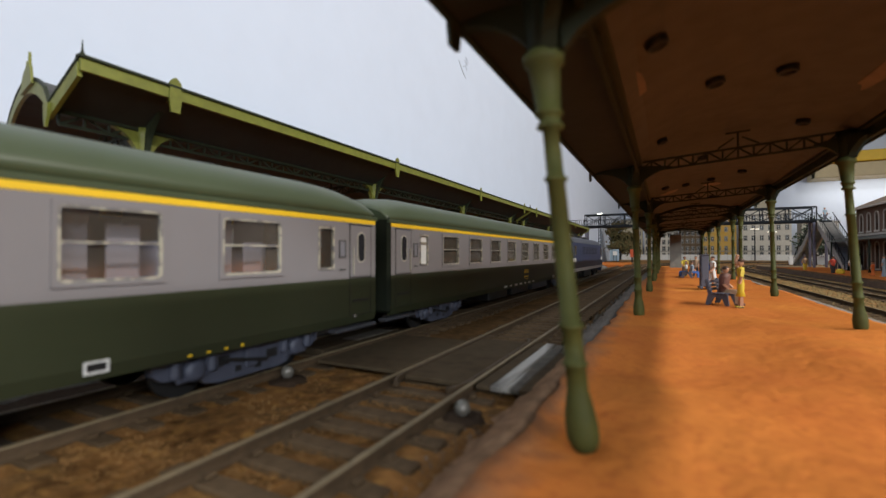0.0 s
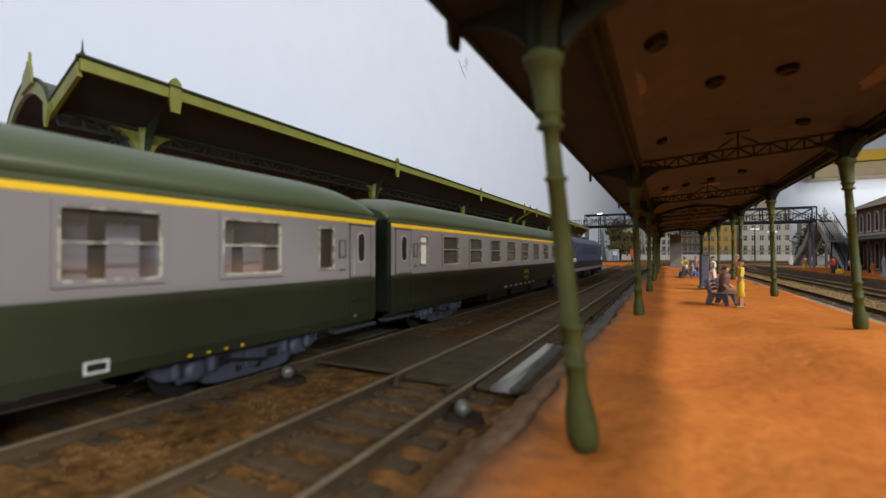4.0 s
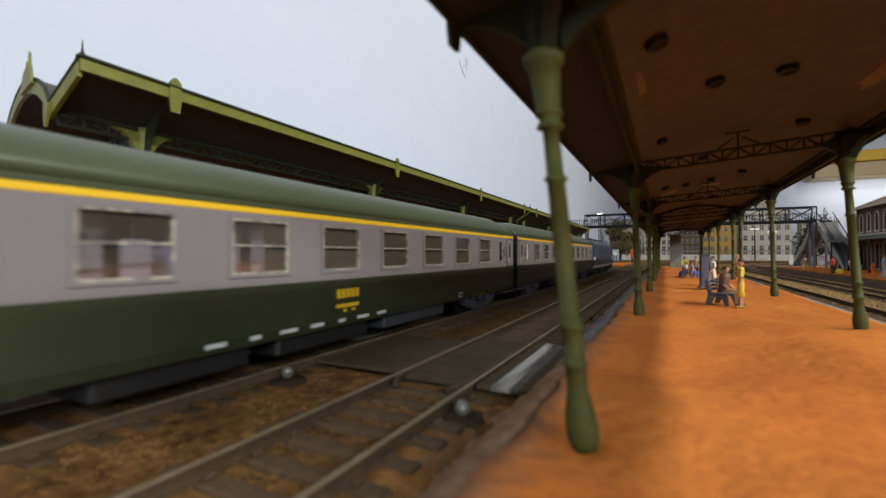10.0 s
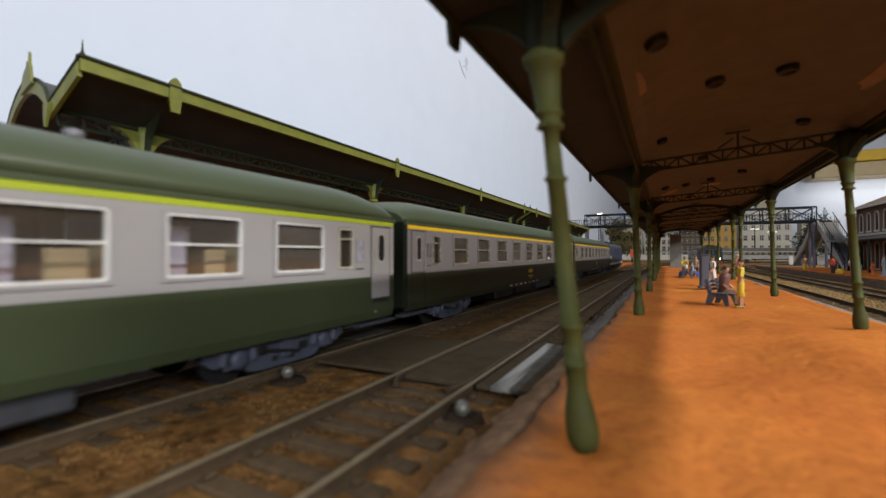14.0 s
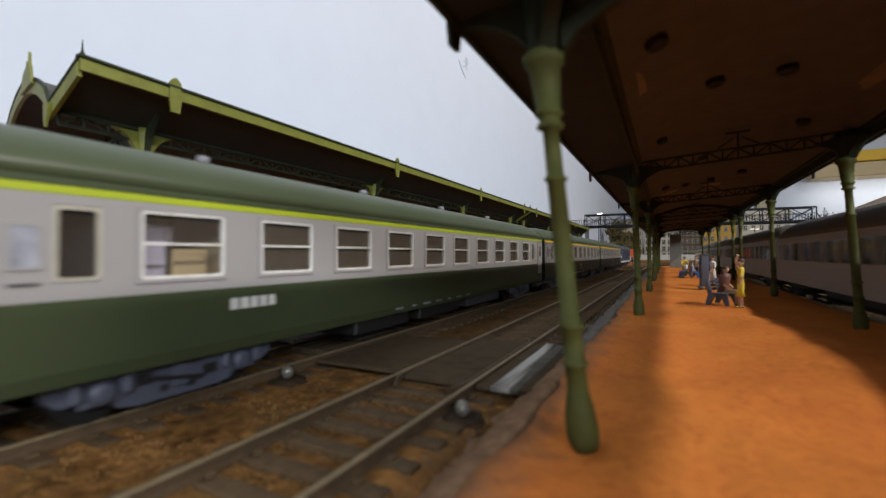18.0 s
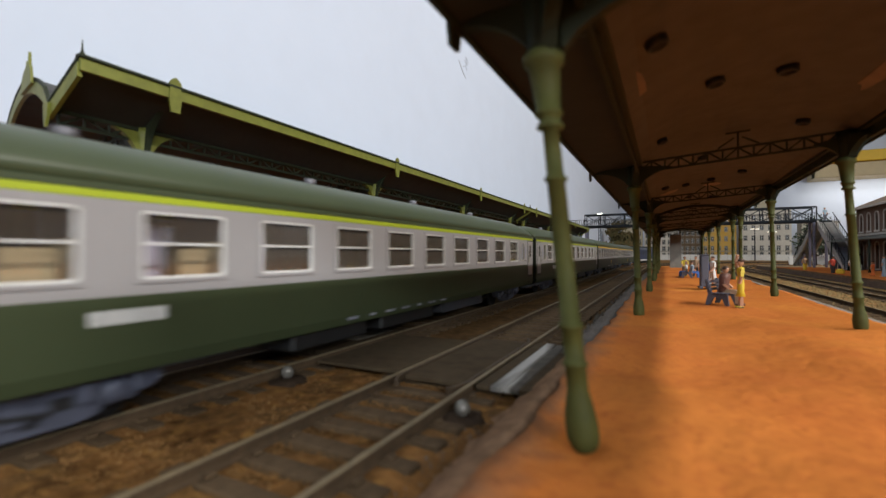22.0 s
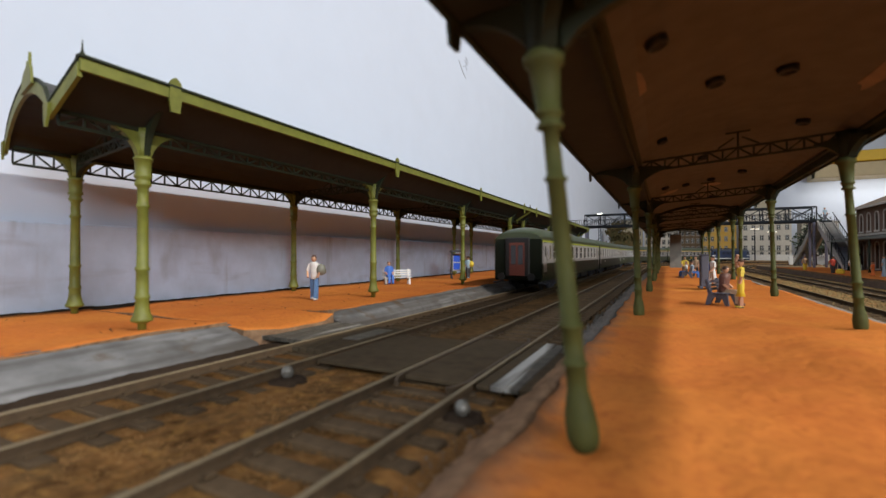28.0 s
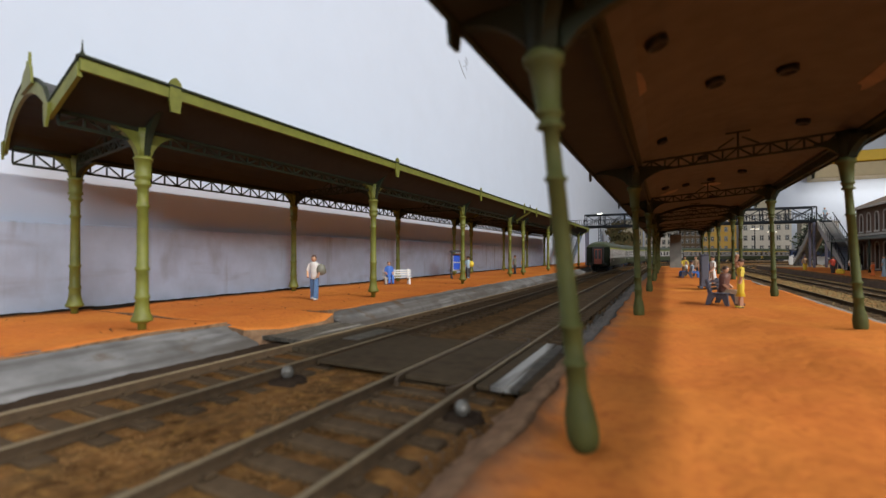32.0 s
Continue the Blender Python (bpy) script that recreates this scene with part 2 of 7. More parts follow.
M_SILVER = mat("silver_grey_paint", (0.37, 0.36, 0.335), 0.42, 0.1, scale=90, vary=0.1, bump=0.02, big=12)
M_GREYROOF = mat("dull_grey_roof", (0.11, 0.10, 0.09), 0.6, scale=120, vary=0.15, bump=0.05)
M_REDSEAT = mat("orange_red_seat", (0.55, 0.17, 0.07), 0.7, scale=200, vary=0.2, bump=0.05)
M_WARMSTRIP = glow("warm_coach_lamp", (1.0, 0.60, 0.36), 36.0)
M_SCREEN = mat("grey_screen_board", (0.19, 0.19, 0.165), 0.8, scale=150, vary=0.25, bump=0.1, big=30)
M_STEEL = mat("blue_grey_steel_paint", (0.016, 0.019, 0.023), 0.75, spec=0.12, scale=200, vary=0.3, bump=0.05)
M_LILAC = mat("lilac_grey_paint", (0.13, 0.13, 0.18), 0.6, scale=200, vary=0.2, bump=0.05)
M_STAIR = mat("grey_stair_paint", (0.12, 0.165, 0.23), 0.7, scale=200, vary=0.25, bump=0.1)
M_STAIRGREY = mat("pale_grey_stair_paint", (0.33, 0.32, 0.30), 0.7, scale=200, vary=0.2, bump=0.1)
M_HOUSEGLASS = mat("house_window_glass", (0.06, 0.065, 0.07), 0.15, scale=40, vary=0.3, bump=0.0)
M_DARKROOM = mat("dark_card", (0.03, 0.028, 0.026), 0.9, scale=60, vary=0.2, bump=0.0)
M_GREYHOUSE = mat("grey_render", (0.60, 0.56, 0.48), 0.9, scale=120, vary=0.15, bump=0.1, big=10)
M_BEIGEHOUSE = mat("beige_render", (0.45, 0.40, 0.29), 0.9, scale=120, vary=0.15, bump=0.1, big=10)
M_WHITEWALL = mat("white_wall_paint", (0.66, 0.64, 0.60), 0.9, scale=200, vary=0.15, bump=0.1)
M_ORANGEYARD = mat("pale_ochre_ground", (0.36, 0.24, 0.12), 0.95, scale=300, vary=0.3, bump=0.3)
M_PALEFRAME = mat("pale_stone_trim", (0.46, 0.42, 0.36), 0.8, scale=200, vary=0.2, bump=0.1)
M_AWNING = mat("grey_awning", (0.12, 0.13, 0.115), 0.7, scale=150, vary=0.2, bump=0.05)
M_TILE = mat("brown_roof_tiles", (0.20, 0.145, 0.10), 0.9, scale=350, vary=0.35, bump=0.6)
M_BARK = mat("brown_bark", (0.07, 0.05, 0.035), 0.95, scale=500, vary=0.4, bump=0.5)
M_ORANGERED = mat("orange_red_board", (0.62, 0.10, 0.03), 0.6, scale=100, vary=0.1, bump=0.0)
M_PENCIL = mat("grey_pencil", (0.22, 0.23, 0.26), 0.8, scale=900, vary=0.4, bump=0.0)


edge_dirt(M_ORANGE_ISLAND, (0.23, 0.125, 0.07), -1.5, -0.95)
stains(M_LOWWALL, (0.2, 0.16, 0.15), 1, 75, 28, 0.6, 0.85, 0.45)
stains(M_LOWWALL, (0.13, 0.10, 0.085), 1, 130, 9, 0.6, 0.72, 0.35)
stains(M_LOWWALL, (0.22, 0.20, 0.22), 1, 22, 110, 0.6, 0.75, 0.35)
stains(M_SPECK, (0.15, 0.142, 0.14), 620, 620, 620, 0.46, 0.54, 0.9)
stains(M_BED, (0.12, 0.07, 0.03), 130, 110, 120, 0.48, 0.66, 0.7)
stains(M_BED, (0.34, 0.18, 0.05), 330, 300, 320, 0.54, 0.68, 0.65)
stains(M_KERBPAINT, (0.085, 0.075, 0.065), 60, 14, 170, 0.46, 0.64, 0.85)
stains(M_KERBPAINT, (0.28, 0.28, 0.285), 140, 30, 220, 0.56, 0.7, 0.6)
stains(M_KERBPAINT, (0.07, 0.062, 0.055), 30, 5, 420, 0.5, 0.6, 0.65)
stains(M_KERBPAINT, (0.10, 0.065, 0.035), 110, 110, 60, 0.58, 0.72, 0.8)
stains(M_BOARD, (0.09, 0.07, 0.045), 25, 120, 60, 0.5, 0.75, 0.5)
stains(M_BOARD2, (0.50, 0.48, 0.44), 160, 14, 60, 0.52, 0.66, 0.8)
stains(M_COACH_GREEN, (0.05, 0.048, 0.03), 8, 14, 60, 0.5, 0.8, 0.35)


def brick(name, a, b, mortar, sx=38.0):
    """Small model bricks with paler joints."""
    m = mat(name, a, 0.9, scale=300, vary=0.25, bump=0.2)
    nt = m.node_tree
    bs = nt.nodes["Principled BSDF"]
    tx = nt.nodes.new("ShaderNodeTexBrick")
    tx.inputs["Color1"].default_value, tx.inputs["Color2"].default_value, tx.inputs["Mortar"].default_value = (*a, 1), (*b, 1), (*mortar, 1)
    tx.inputs["Scale"].default_value = sx * 10
    tx.inputs["Mortar Size"].default_value = 0.02
    geo = nt.nodes.new("ShaderNodeTexCoord")
    sep = nt.nodes.new("ShaderNodeSeparateXYZ")
    com = nt.nodes.new("ShaderNodeCombineXYZ")
    ad = nt.nodes.new("ShaderNodeMath")
    nt.links.new(geo.outputs["Object"], sep.inputs[0])
    nt.links.new(sep.outputs[0], ad.inputs[0])
    nt.links.new(sep.outputs[1], ad.inputs[1])
    nt.links.new(ad.outputs[0], com.inputs[0])
    nt.links.new(sep.outputs[2], com.inputs[1])
    nt.links.new(com.outputs[0], tx.inputs["Vector"])
    nt.links.new(tx.outputs["Color"], bs.inputs["Base Color"])
    return m


M_BRICK = brick("brown_brick", (0.10, 0.05, 0.03), (0.13, 0.068, 0.04), (0.13, 0.10, 0.075))
M_YELLOWBRICK = brick("ochre_brick", (0.52, 0.29, 0.035), (0.58, 0.34, 0.05), (0.45, 0.36, 0.2))
M_BROWNBRICK = brick("dark_brick", (0.10, 0.065, 0.035), (0.13, 0.08, 0.04), (0.15, 0.11, 0.07))


def leaf(name, a, b):
    m = mat(name, a, 0.8, scale=300, vary=0.3, bump=0.0)
    nt = m.node_tree
    g = nt.nodes.new("ShaderNodeNewGeometry")
    mx = nt.nodes.new("ShaderNodeMix")
    mx.data_type = "RGBA"
    mx.inputs[6].default_value, mx.inputs[7].default_value = (*a, 1), (*b, 1)
    nt.links.new(g.outputs["Random Per Island"], mx.inputs[0])
    nt.links.new(mx.outputs[2], nt.nodes["Principled BSDF"].inputs["Base Color"])
    return m


M_LEAF = leaf("autumn_leaves", (0.06, 0.065, 0.02), (0.13, 0.085, 0.03))
M_LEAFDARK = leaf("dark_leaves", (0.02, 0.035, 0.018), (0.05, 0.07, 0.035))
M_LILACSEAT = mat("lilac_interior_plastic", (0.36, 0.33, 0.41), 0.6, scale=200, vary=0.2, bump=0.05)
M_INWALL = mat("pale_interior_plastic", (0.17, 0.155, 0.175), 0.6, scale=200, vary=0.1, bump=0.03)


# ---- building helpers ----
def part(name, bm, material, parent=None, label="", smooth=False):
    """Links a bmesh, in full-size metres, as one mesh object of model size."""
    bmesh.ops.scale(bm, vec=(S, S, S), verts=bm.verts)
    me = bpy.data.meshes.new(name)
    bm.to_mesh(me)
    bm.free()
    for m in material if isinstance(material, (list, tuple)) else (material,):
        me.materials.append(m)
    if smooth:
        for p in me.polygons:
            p.use_smooth = True
    ob = new(name, me)
    if parent is not None:
        ob.parent = parent
    if label:
        ob["label"] = label
    return ob


def thing(name, x=0, y=0, z=0, rz=0, label="", category="", group="", kind=""):
    ob = new(name)
    ob.matrix_basis = pose(x * S, y * S, z * S, 0, 0, rz)
    return tagged(ob, label, category, group, kind)


def B():
    return bmesh.new()


def box(bm, x0, x1, y0, y1, z0, z1, bevel=0.0, mi=0):
    r = bmesh.ops.create_cube(bm, size=1)
    vs = r["verts"]
    for v in vs:
        v.co = Vector((x0 if v.co.x < 0 else x1, y0 if v.co.y < 0 else y1, z0 if v.co.z < 0 else z1))
    fs = set(f for v in vs for f in v.link_faces)
    if mi:
        for f in fs:
            f.material_index = mi
    if bevel:
        es = set(e for v in vs for e in v.link_edges)
        bmesh.ops.bevel(bm, geom=list(es), offset=bevel, segments=1, affect="EDGES")
    return bm


def bar(bm, a, b, w, h=None, mi=0):
    """A square bar from a to b."""
    a, b = Vector(a), Vector(b)
    d = b - a
    up = Vector((0, 0, 1)) if abs(d.normalized().z) < 0.95 else Vector((0, 1, 0))
    sx = d.cross(up).normalized() * (w / 2)
    sz = sx.cross(d).normalized() * ((h or w) / 2)
    vs = [bm.verts.new(p + i * sx + j * sz) for p in (a, b) for i, j in ((-1, -1), (1, -1), (1, 1), (-1, 1))]
    for f in ((3, 2, 1, 0), (4, 5, 6, 7), (0, 1, 5, 4), (1, 2, 6, 5), (2, 3, 7, 6), (3, 0, 4, 7)):
        bm.faces.new([vs[i] for i in f]).material_index = mi
    return bm


def lathe(bm, profile, seg=14, x=0, y=0, axis="z", mi=0):
    """A turned body from (radius, height) pairs."""
    rings = []
    for r, h in profile:
        ring = []
        for i in range(seg):
            a = 2 * math.pi * i / seg
            c, s = r * math.cos(a), r * math.sin(a)
            co = (x + c, y + s, h) if axis == "z" else ((h, y + c, x + s) if axis == "x" else (x + c, h, y + s))
            ring.append(bm.verts.new(co))
        rings.append(ring)
    for r0, r1 in zip(rings, rings[1:]):
        for i in range(seg):
            f = bm.faces.new((r0[i], r0[(i + 1) % seg], r1[(i + 1) % seg], r1[i]))
            f.material_index, f.smooth = mi, True
    bm.faces.new(rings[0][::-1]).material_index = mi
    bm.faces.new(rings[-1]).material_index = mi
    return bm


def prism(bm, outline, y0, y1, mi=0, smooth=False):
    """Extrudes a closed (x, z) outline along y."""
    a = [bm.verts.new((x, y0, z)) for x, z in outline]
    b = [bm.verts.new((x, y1, z)) for x, z in outline]
    n = len(a)
    bm.faces.new(a).material_index = mi
    bm.faces.new(b[::-1]).material_index = mi
    for i in range(n):
        f = bm.faces.new((a[i], b[i], b[(i + 1) % n], a[(i + 1) % n]))
        f.material_index, f.smooth = mi, smooth
    return bm


def xf(bm, start, m):
    """Moves the vertices made since start by the matrix m."""
    bm.verts.ensure_lookup_table()
    bmesh.ops.transform(bm, matrix=m, verts=bm.verts[start:])


# ---- the plan ----
T1, T2, T3, T4 = -7.65, -3.8, 7.35, 11.6
P1_FRONT, P1_BACK, WALL_X = -12.0, -17.3, -18.6
P2_LEFT, P2_RIGHT, P2_POST_L, P2_POST_R = -1.62, 5.6, -0.75, 4.5
P3_EDGE = 14.3
# where each track starts to bend to the right, and its radius
BENDS = {T1: (84.0, 112.0), T2: (84.0, 108.0), T3: (130.0, 45.0), T4: (84.0, 90.0)}


def path(x0, s):
    """A point and heading on a track that runs straight at x0 and then bends to the right."""
    y0, r = BENDS[x0]
    if s <= y0:
        return Vector((x0, s, 0)), 0.0
    a = (s - y0) / r
    if a < math.pi / 2:
        return Vector((x0 + r * (1 - math.cos(a)), y0 + r * math.sin(a), 0)), a
    return Vector((x0 + r + (s - y0 - r * math.pi / 2), y0 + r, 0)), math.pi / 2


# ---- ground, room, platforms, tracks ----
def block(name, b, material, label, category, bevel=0.0):
    bm = B()
    box(bm, *b, bevel)
    return tagged(part(name, bm, material), label, category, kind="structure")


K = 87.0
block("ground", (WALL_X, 258, -212, 238, GROUND_Z - 3, GROUND_Z), M_BALLAST, "brown scattered ballast ground of the layout", "ground")
NORTH = 2.8 * K
block("wall_west", (WALL_X - 4, WALL_X, -2.6 * K, NORTH + 4, -1.0 * K, 1.4 * K), M_WALL, "pale blue painted wall behind the layout", "wall")
block("wall_north", (WALL_X, 3.0 * K, NORTH, NORTH + 4, -1.0 * K, 1.4 * K), M_WALL, "pale blue painted wall at the far end", "wall")
block("wall_east", (3.0 * K, 3.05 * K, -2.6 * K, NORTH + 4, -1.0 * K, 1.4 * K), M_ROOM, "grey painted wall of the room", "wall")
block("wall_south", (WALL_X, 3.0 * K, -2.65 * K, -2.6 * K, -1.0 * K, 1.4 * K), M_ROOM, "grey painted wall of the room", "wall")
block("ceiling", (WALL_X, 3.0 * K, -2.6 * K, NORTH, 1.38 * K, 1.43 * K), M_ROOM, "grey painted ceiling of the room", "ceiling")
block("floor", (WALL_X, 3.0 * K, -2.6 * K, NORTH, -1.02 * K, -1.0 * K), M_FLOOR, "plain grey floor of the room", "floor")
block("retaining_wall", (WALL_X, WALL_X + 0.3, -10, 88, GROUND_Z, 3.0), M_LOWWALL, "pale lilac painted low wall with stained foot", "wall", 0.04)
# the valance that hides the lamps over the far backdrop
block("valance", (55, 3.0 * K, NORTH - 12, NORTH, 33.0, 38.5), M_BEIGE, "beige board under the lamp strip", "valance", 0.3)
block("valance_trim", (55, 3.0 * K, NORTH - 13, NORTH, 38.7, 43.0), M_YBOARD, "bright yellow board over the backdrop", "valance", 0.3)


def slab(name, x0, x1, y0, y1, label, seed, ramp=None, lumps=1.0, fine=0.3):
    """A platform: a lumpy powdered top on solid sides, finer towards the near end. ramp: where it starts to fall towards its edge."""
    rnd = random.Random(seed)
    nx = max(6, int((x1 - x0) / (0.14 if fine < 0.2 else 0.5)))
    ys = [y0]
    while ys[-1] < y1 - 0.01:
        ys.append(min(y1, ys[-1] + (0.8 if ys[-1] > 16 or ys[-1] < 1 else fine)))
    ny = len(ys) - 1
    bm = B()
    top = []
    for j, y in enumerate(ys):
        row = []
        swell = lumps * (1.0 + 0.5 * min(1.0, max(0.0, (16 - y) / 4))) if fine < 0.2 else lumps
        for i in range(nx + 1):
            x = x0 + (x1 - x0) * i / nx
            edge = i in (0, nx)
            if ramp is not None and x > ramp:  # the corner behind the masonry edge is cut off
                x -= (x - ramp) / (x1 - ramp) * 0.45 * max(0.0, 1 - (y - y0) / 0.8)
            zz = 0.10 * swell * noise.noise((x * 0.5, y * 0.4, seed)) + 0.02 * lumps * noise.noise((x * 1.3, y * 1.3, seed + 5.0)) + 0.006 * lumps * noise.noise((x * 3.7, y * 3.7, seed + 9.0))
            if ramp is not None and x > ramp:
                zz -= 0.22 * ((x - ramp) / (x1 - ramp)) ** 1.6 * min(1.0, max(0.0, y1 - y) / 0.5)
            if edge:
                x += 0.11 * noise.noise((y * 0.9, seed, 3.3)) + rnd.uniform(-0.012, 0.012)
                if ramp is None:
                    zz = max(zz, 0.0) + 0.03
            row.append(bm.verts.new((x, y, zz)))
        top.append(row)
    for j in range(ny):
        for i in range(nx):
            bm.faces.new((top[j][i], top[j][i + 1], top[j + 1][i + 1], top[j + 1][i])).smooth = True
    rim = [top[0][i] for i in range(nx + 1)] + [top[j][nx] for j in range(1, ny + 1)] + [top[ny][i] for i in range(nx - 1, -1, -1)] + [top[j][0] for j in range(ny - 1, 0, -1)]
    low = [bm.verts.new((v.co.x, v.co.y, GROUND_Z)) for v in rim]
    n = len(rim)
    for i in range(n):
        bm.faces.new((rim[i], low[i], low[(i + 1) % n], rim[(i + 1) % n])).material_index = 1
    return tagged(part(name, bm, (M_ORANGE_ISLAND if fine < 0.2 else M_ORANGE, M_KERB)), label, "platform", kind="structure")


slab("platform_2", P2_LEFT + 0.2, P2_RIGHT - 0.25, -6, 78, "ochre orange powdered platform between the tracks", 1, None, 1.35, 0.14)
slab("platform_1", WALL_X + 0.52, -11.0, -6, 8.5, "ochre orange powdered platform along the wall", 2)
slab("platform_1_crossing", WALL_X + 0.52, -9.85, 8.5, 11.6, "ochre orange powdered platform along the wall", 5, -12.4)
slab("platform_1_far", WALL_X + 0.3, -10.08, 11.6, 86, "ochre orange powdered platform along the wall", 3)
slab("platform_3", P3_EDGE, 60, 18, 83, "ochre orange powdered platform before the station building", 4)


block("platform_end", (P3_EDGE, 60, 83.01, 97, GROUND_Z, 0.0), M_ORANGEYARD, "pale ochre ground beyond the station platform", "ground", 0.05)
# Dark ridge whose colour stands in for the shaded gap at the wall.
bm = B()
prev = None
for j in range(640):
    y = -8 + j * 0.15
    t = 0.035 + 0.05 * noise.noise((y * 0.9, 2.2, 7.0)) + 0.03 * noise.noise((y * 4.1, 5.2, 7.0))
    ring = [bm.verts.new((WALL_X + a, y, b)) for a, b in ((0.3, t + 0.05), (0.36 + 0.3 * t, t + 0.03), (0.46, t - 0.03), (0.56, -0.12))]
    if prev:
        for i in range(3):
            bm.faces.new((prev[i], prev[i + 1], ring[i + 1], ring[i]))
    prev = ring
tagged(part("wall_foot", bm, M_EARTH_AND_SHADE), "dark crumbling strip in place of the shaded gap at the wall foot", "joint", kind="structure")


def coping(name, outline, y0, y1, pitch, material, label):
    """An edge of laid stones, each one a piece."""
    e = thing(name, 0, 0, 0, 0, label, "platform edge", kind="structure")
    bm = B()
    prism(bm, outline, 0, pitch - 0.012)
    one = part("edge_stone", bm, material, e)
    one.location = (0, y0 * S, 0)
    k = 1
    rnd = random.Random(len(name) + int(y1))
    while y0 + (k + 1) * pitch <= y1 + 0.01:
        o = one.copy()
        scene.collection.objects.link(o)
        o.location = (rnd.uniform(-0.012, 0.012) * S, (y0 + k * pitch) * S, rnd.uniform(-0.012, 0.008) * S)
        k += 1
    return e


def rough_kerb(name, prof, y0, y1, label, seed, step=0.12, near_end=False, wear=1.0):
    """A weathered masonry edge of uneven height, with rounded ends."""
    n = int((y1 - y0) / step)
    bm = B()
    rows = []
    for j in range(n + 1):
        y = y0 + (y1 - y0) * j / n
        e = min(1.0, max(0.0, ((y - y0) if near_end else (y1 - y)) / 0.75))
        fall = (1 - math.sqrt(1 - (1 - e) ** 2)) if e < 1 else 0.0
        row = []
        for i, (x, z) in enumerate(prof):
            k = 0.0 if i in (0, len(prof) - 1) else 1.0
            w = 0.045 * noise.noise((y * 0.8, i * 0.35, seed)) + 0.03 * noise.noise((y * 3.1, i * 1.3, seed + 3.0))
            w *= wear
            zz = GROUND_Z + (z + k * w - GROUND_Z) * (1 - 0.22 * fall)
            row.append(bm.verts.new((x + k * 0.6 * w - 0.22 * fall * (x - prof[0][0]), y, zz)))
        rows.append(row)
    for p, q in zip(rows, rows[1:]):
        for i in range(len(prof) - 1):
            bm.faces.new((p[i], p[i + 1], q[i + 1], q[i])).smooth = True
    for row in (rows[0], rows[-1]):
        bm.faces.new(row)
    bmesh.ops.recalc_face_normals(bm, faces=bm.faces)
    return tagged(part(name, bm, M_KERBPAINT), label, "platform edge", kind="structure")


rough_kerb("platform_edge_near", [(-11.5, GROUND_Z), (-11.5, -0.02), (-11.12, 0.015), (-10.98, -0.01), (-10.86, -0.07), (-10.72, -0.15), (-10.55, -0.19), (-10.42, -0.25), (-10.22, -0.30), (-10.08, -0.38), (-9.9, -0.43), (-9.78, -0.5), (-9.7, GROUND_Z)], -6, 8.8, "rough grey painted masonry platform edge", 41)
rough_kerb("platform_edge_far", [(-10.4, GROUND_Z), (-10.4, 0.0), (-10.06, 0.02), (-9.92, -0.02), (-9.82, -0.1), (-9.7, -0.13), (-9.55, -0.15), (-9.47, -0.24), (-9.34, -0.27), (-9.27, -0.33), (-9.24, -0.42), (-9.2, GROUND_Z)], 11.7, 84, "grey stone platform edge", 42, 0.25, True, 0.4)
coping("platform_edge_island_east", [(P2_RIGHT - 0.28, GROUND_Z), (P2_RIGHT + 0.02, GROUND_Z), (P2_RIGHT, -0.02), (P2_RIGHT - 0.05, 0.02), (P2_RIGHT - 0.28, 0.02)], -4, 78, 2.0, M_PALESTONE, "pale stone platform edge")
coping("platform_edge_station", [(P3_EDGE - 0.12, GROUND_Z), (P3_EDGE + 0.02, GROUND_Z), (P3_EDGE + 0.02, -0.12), (P3_EDGE - 0.1, -0.12)], 18, 94, 2.0, M_RUBBLE, "dark earthy platform edge")


def rubble(name, count, area, size, material, label, seed, z=GROUND_Z, rise=0.0):
    """Loose stones, far too many to count."""
    rnd = random.Random(seed)
    x0, x1, y0, y1 = area
    base = [(1, 0, 0), (-1, 0, 0), (0, 1, 0), (0, -1, 0), (0, 0, 1), (0, 0, -0.6)]
    tris = [(0, 2, 4), (2, 1, 4), (1, 3, 4), (3, 0, 4), (2, 0, 5), (1, 2, 5), (3, 1, 5), (0, 3, 5)]
    vs, fs = [], []
    for _ in range(count):
        x = rnd.uniform(x0, x1)
        y = y0 + (y1 - y0) * rnd.random() ** 1.6
        r = size * rnd.uniform(0.5, 1.3)
        a = rnd.uniform(0, 6.28)
        ca, sa = math.cos(a), math.sin(a)
        k = len(vs)
        for bx, by, bz in base:
            jx, jy, jz = bx * r * rnd.uniform(0.6, 1.2), by * r * rnd.uniform(0.6, 1.2), bz * r * rnd.uniform(0.5, 0.9)
            vs.append(((x + ca * jx - sa * jy) * S, (y + sa * jx + ca * jy) * S, (z + rise * rnd.random() + jz) * S))
        fs.extend((a0 + k, b0 + k, c0 + k) for a0, b0, c0 in tris)
    me = bpy.data.meshes.new(name)
    me.from_pydata(vs, [], fs)
    me.materials.append(material)
    return tagged(new(name, me), label, "ballast", kind="stuff")


def hollow(x):
    """How far the ballast lies lower between the rails of the second track."""
    return 0.045 if abs(x - T2) < 0.68 else 0.0


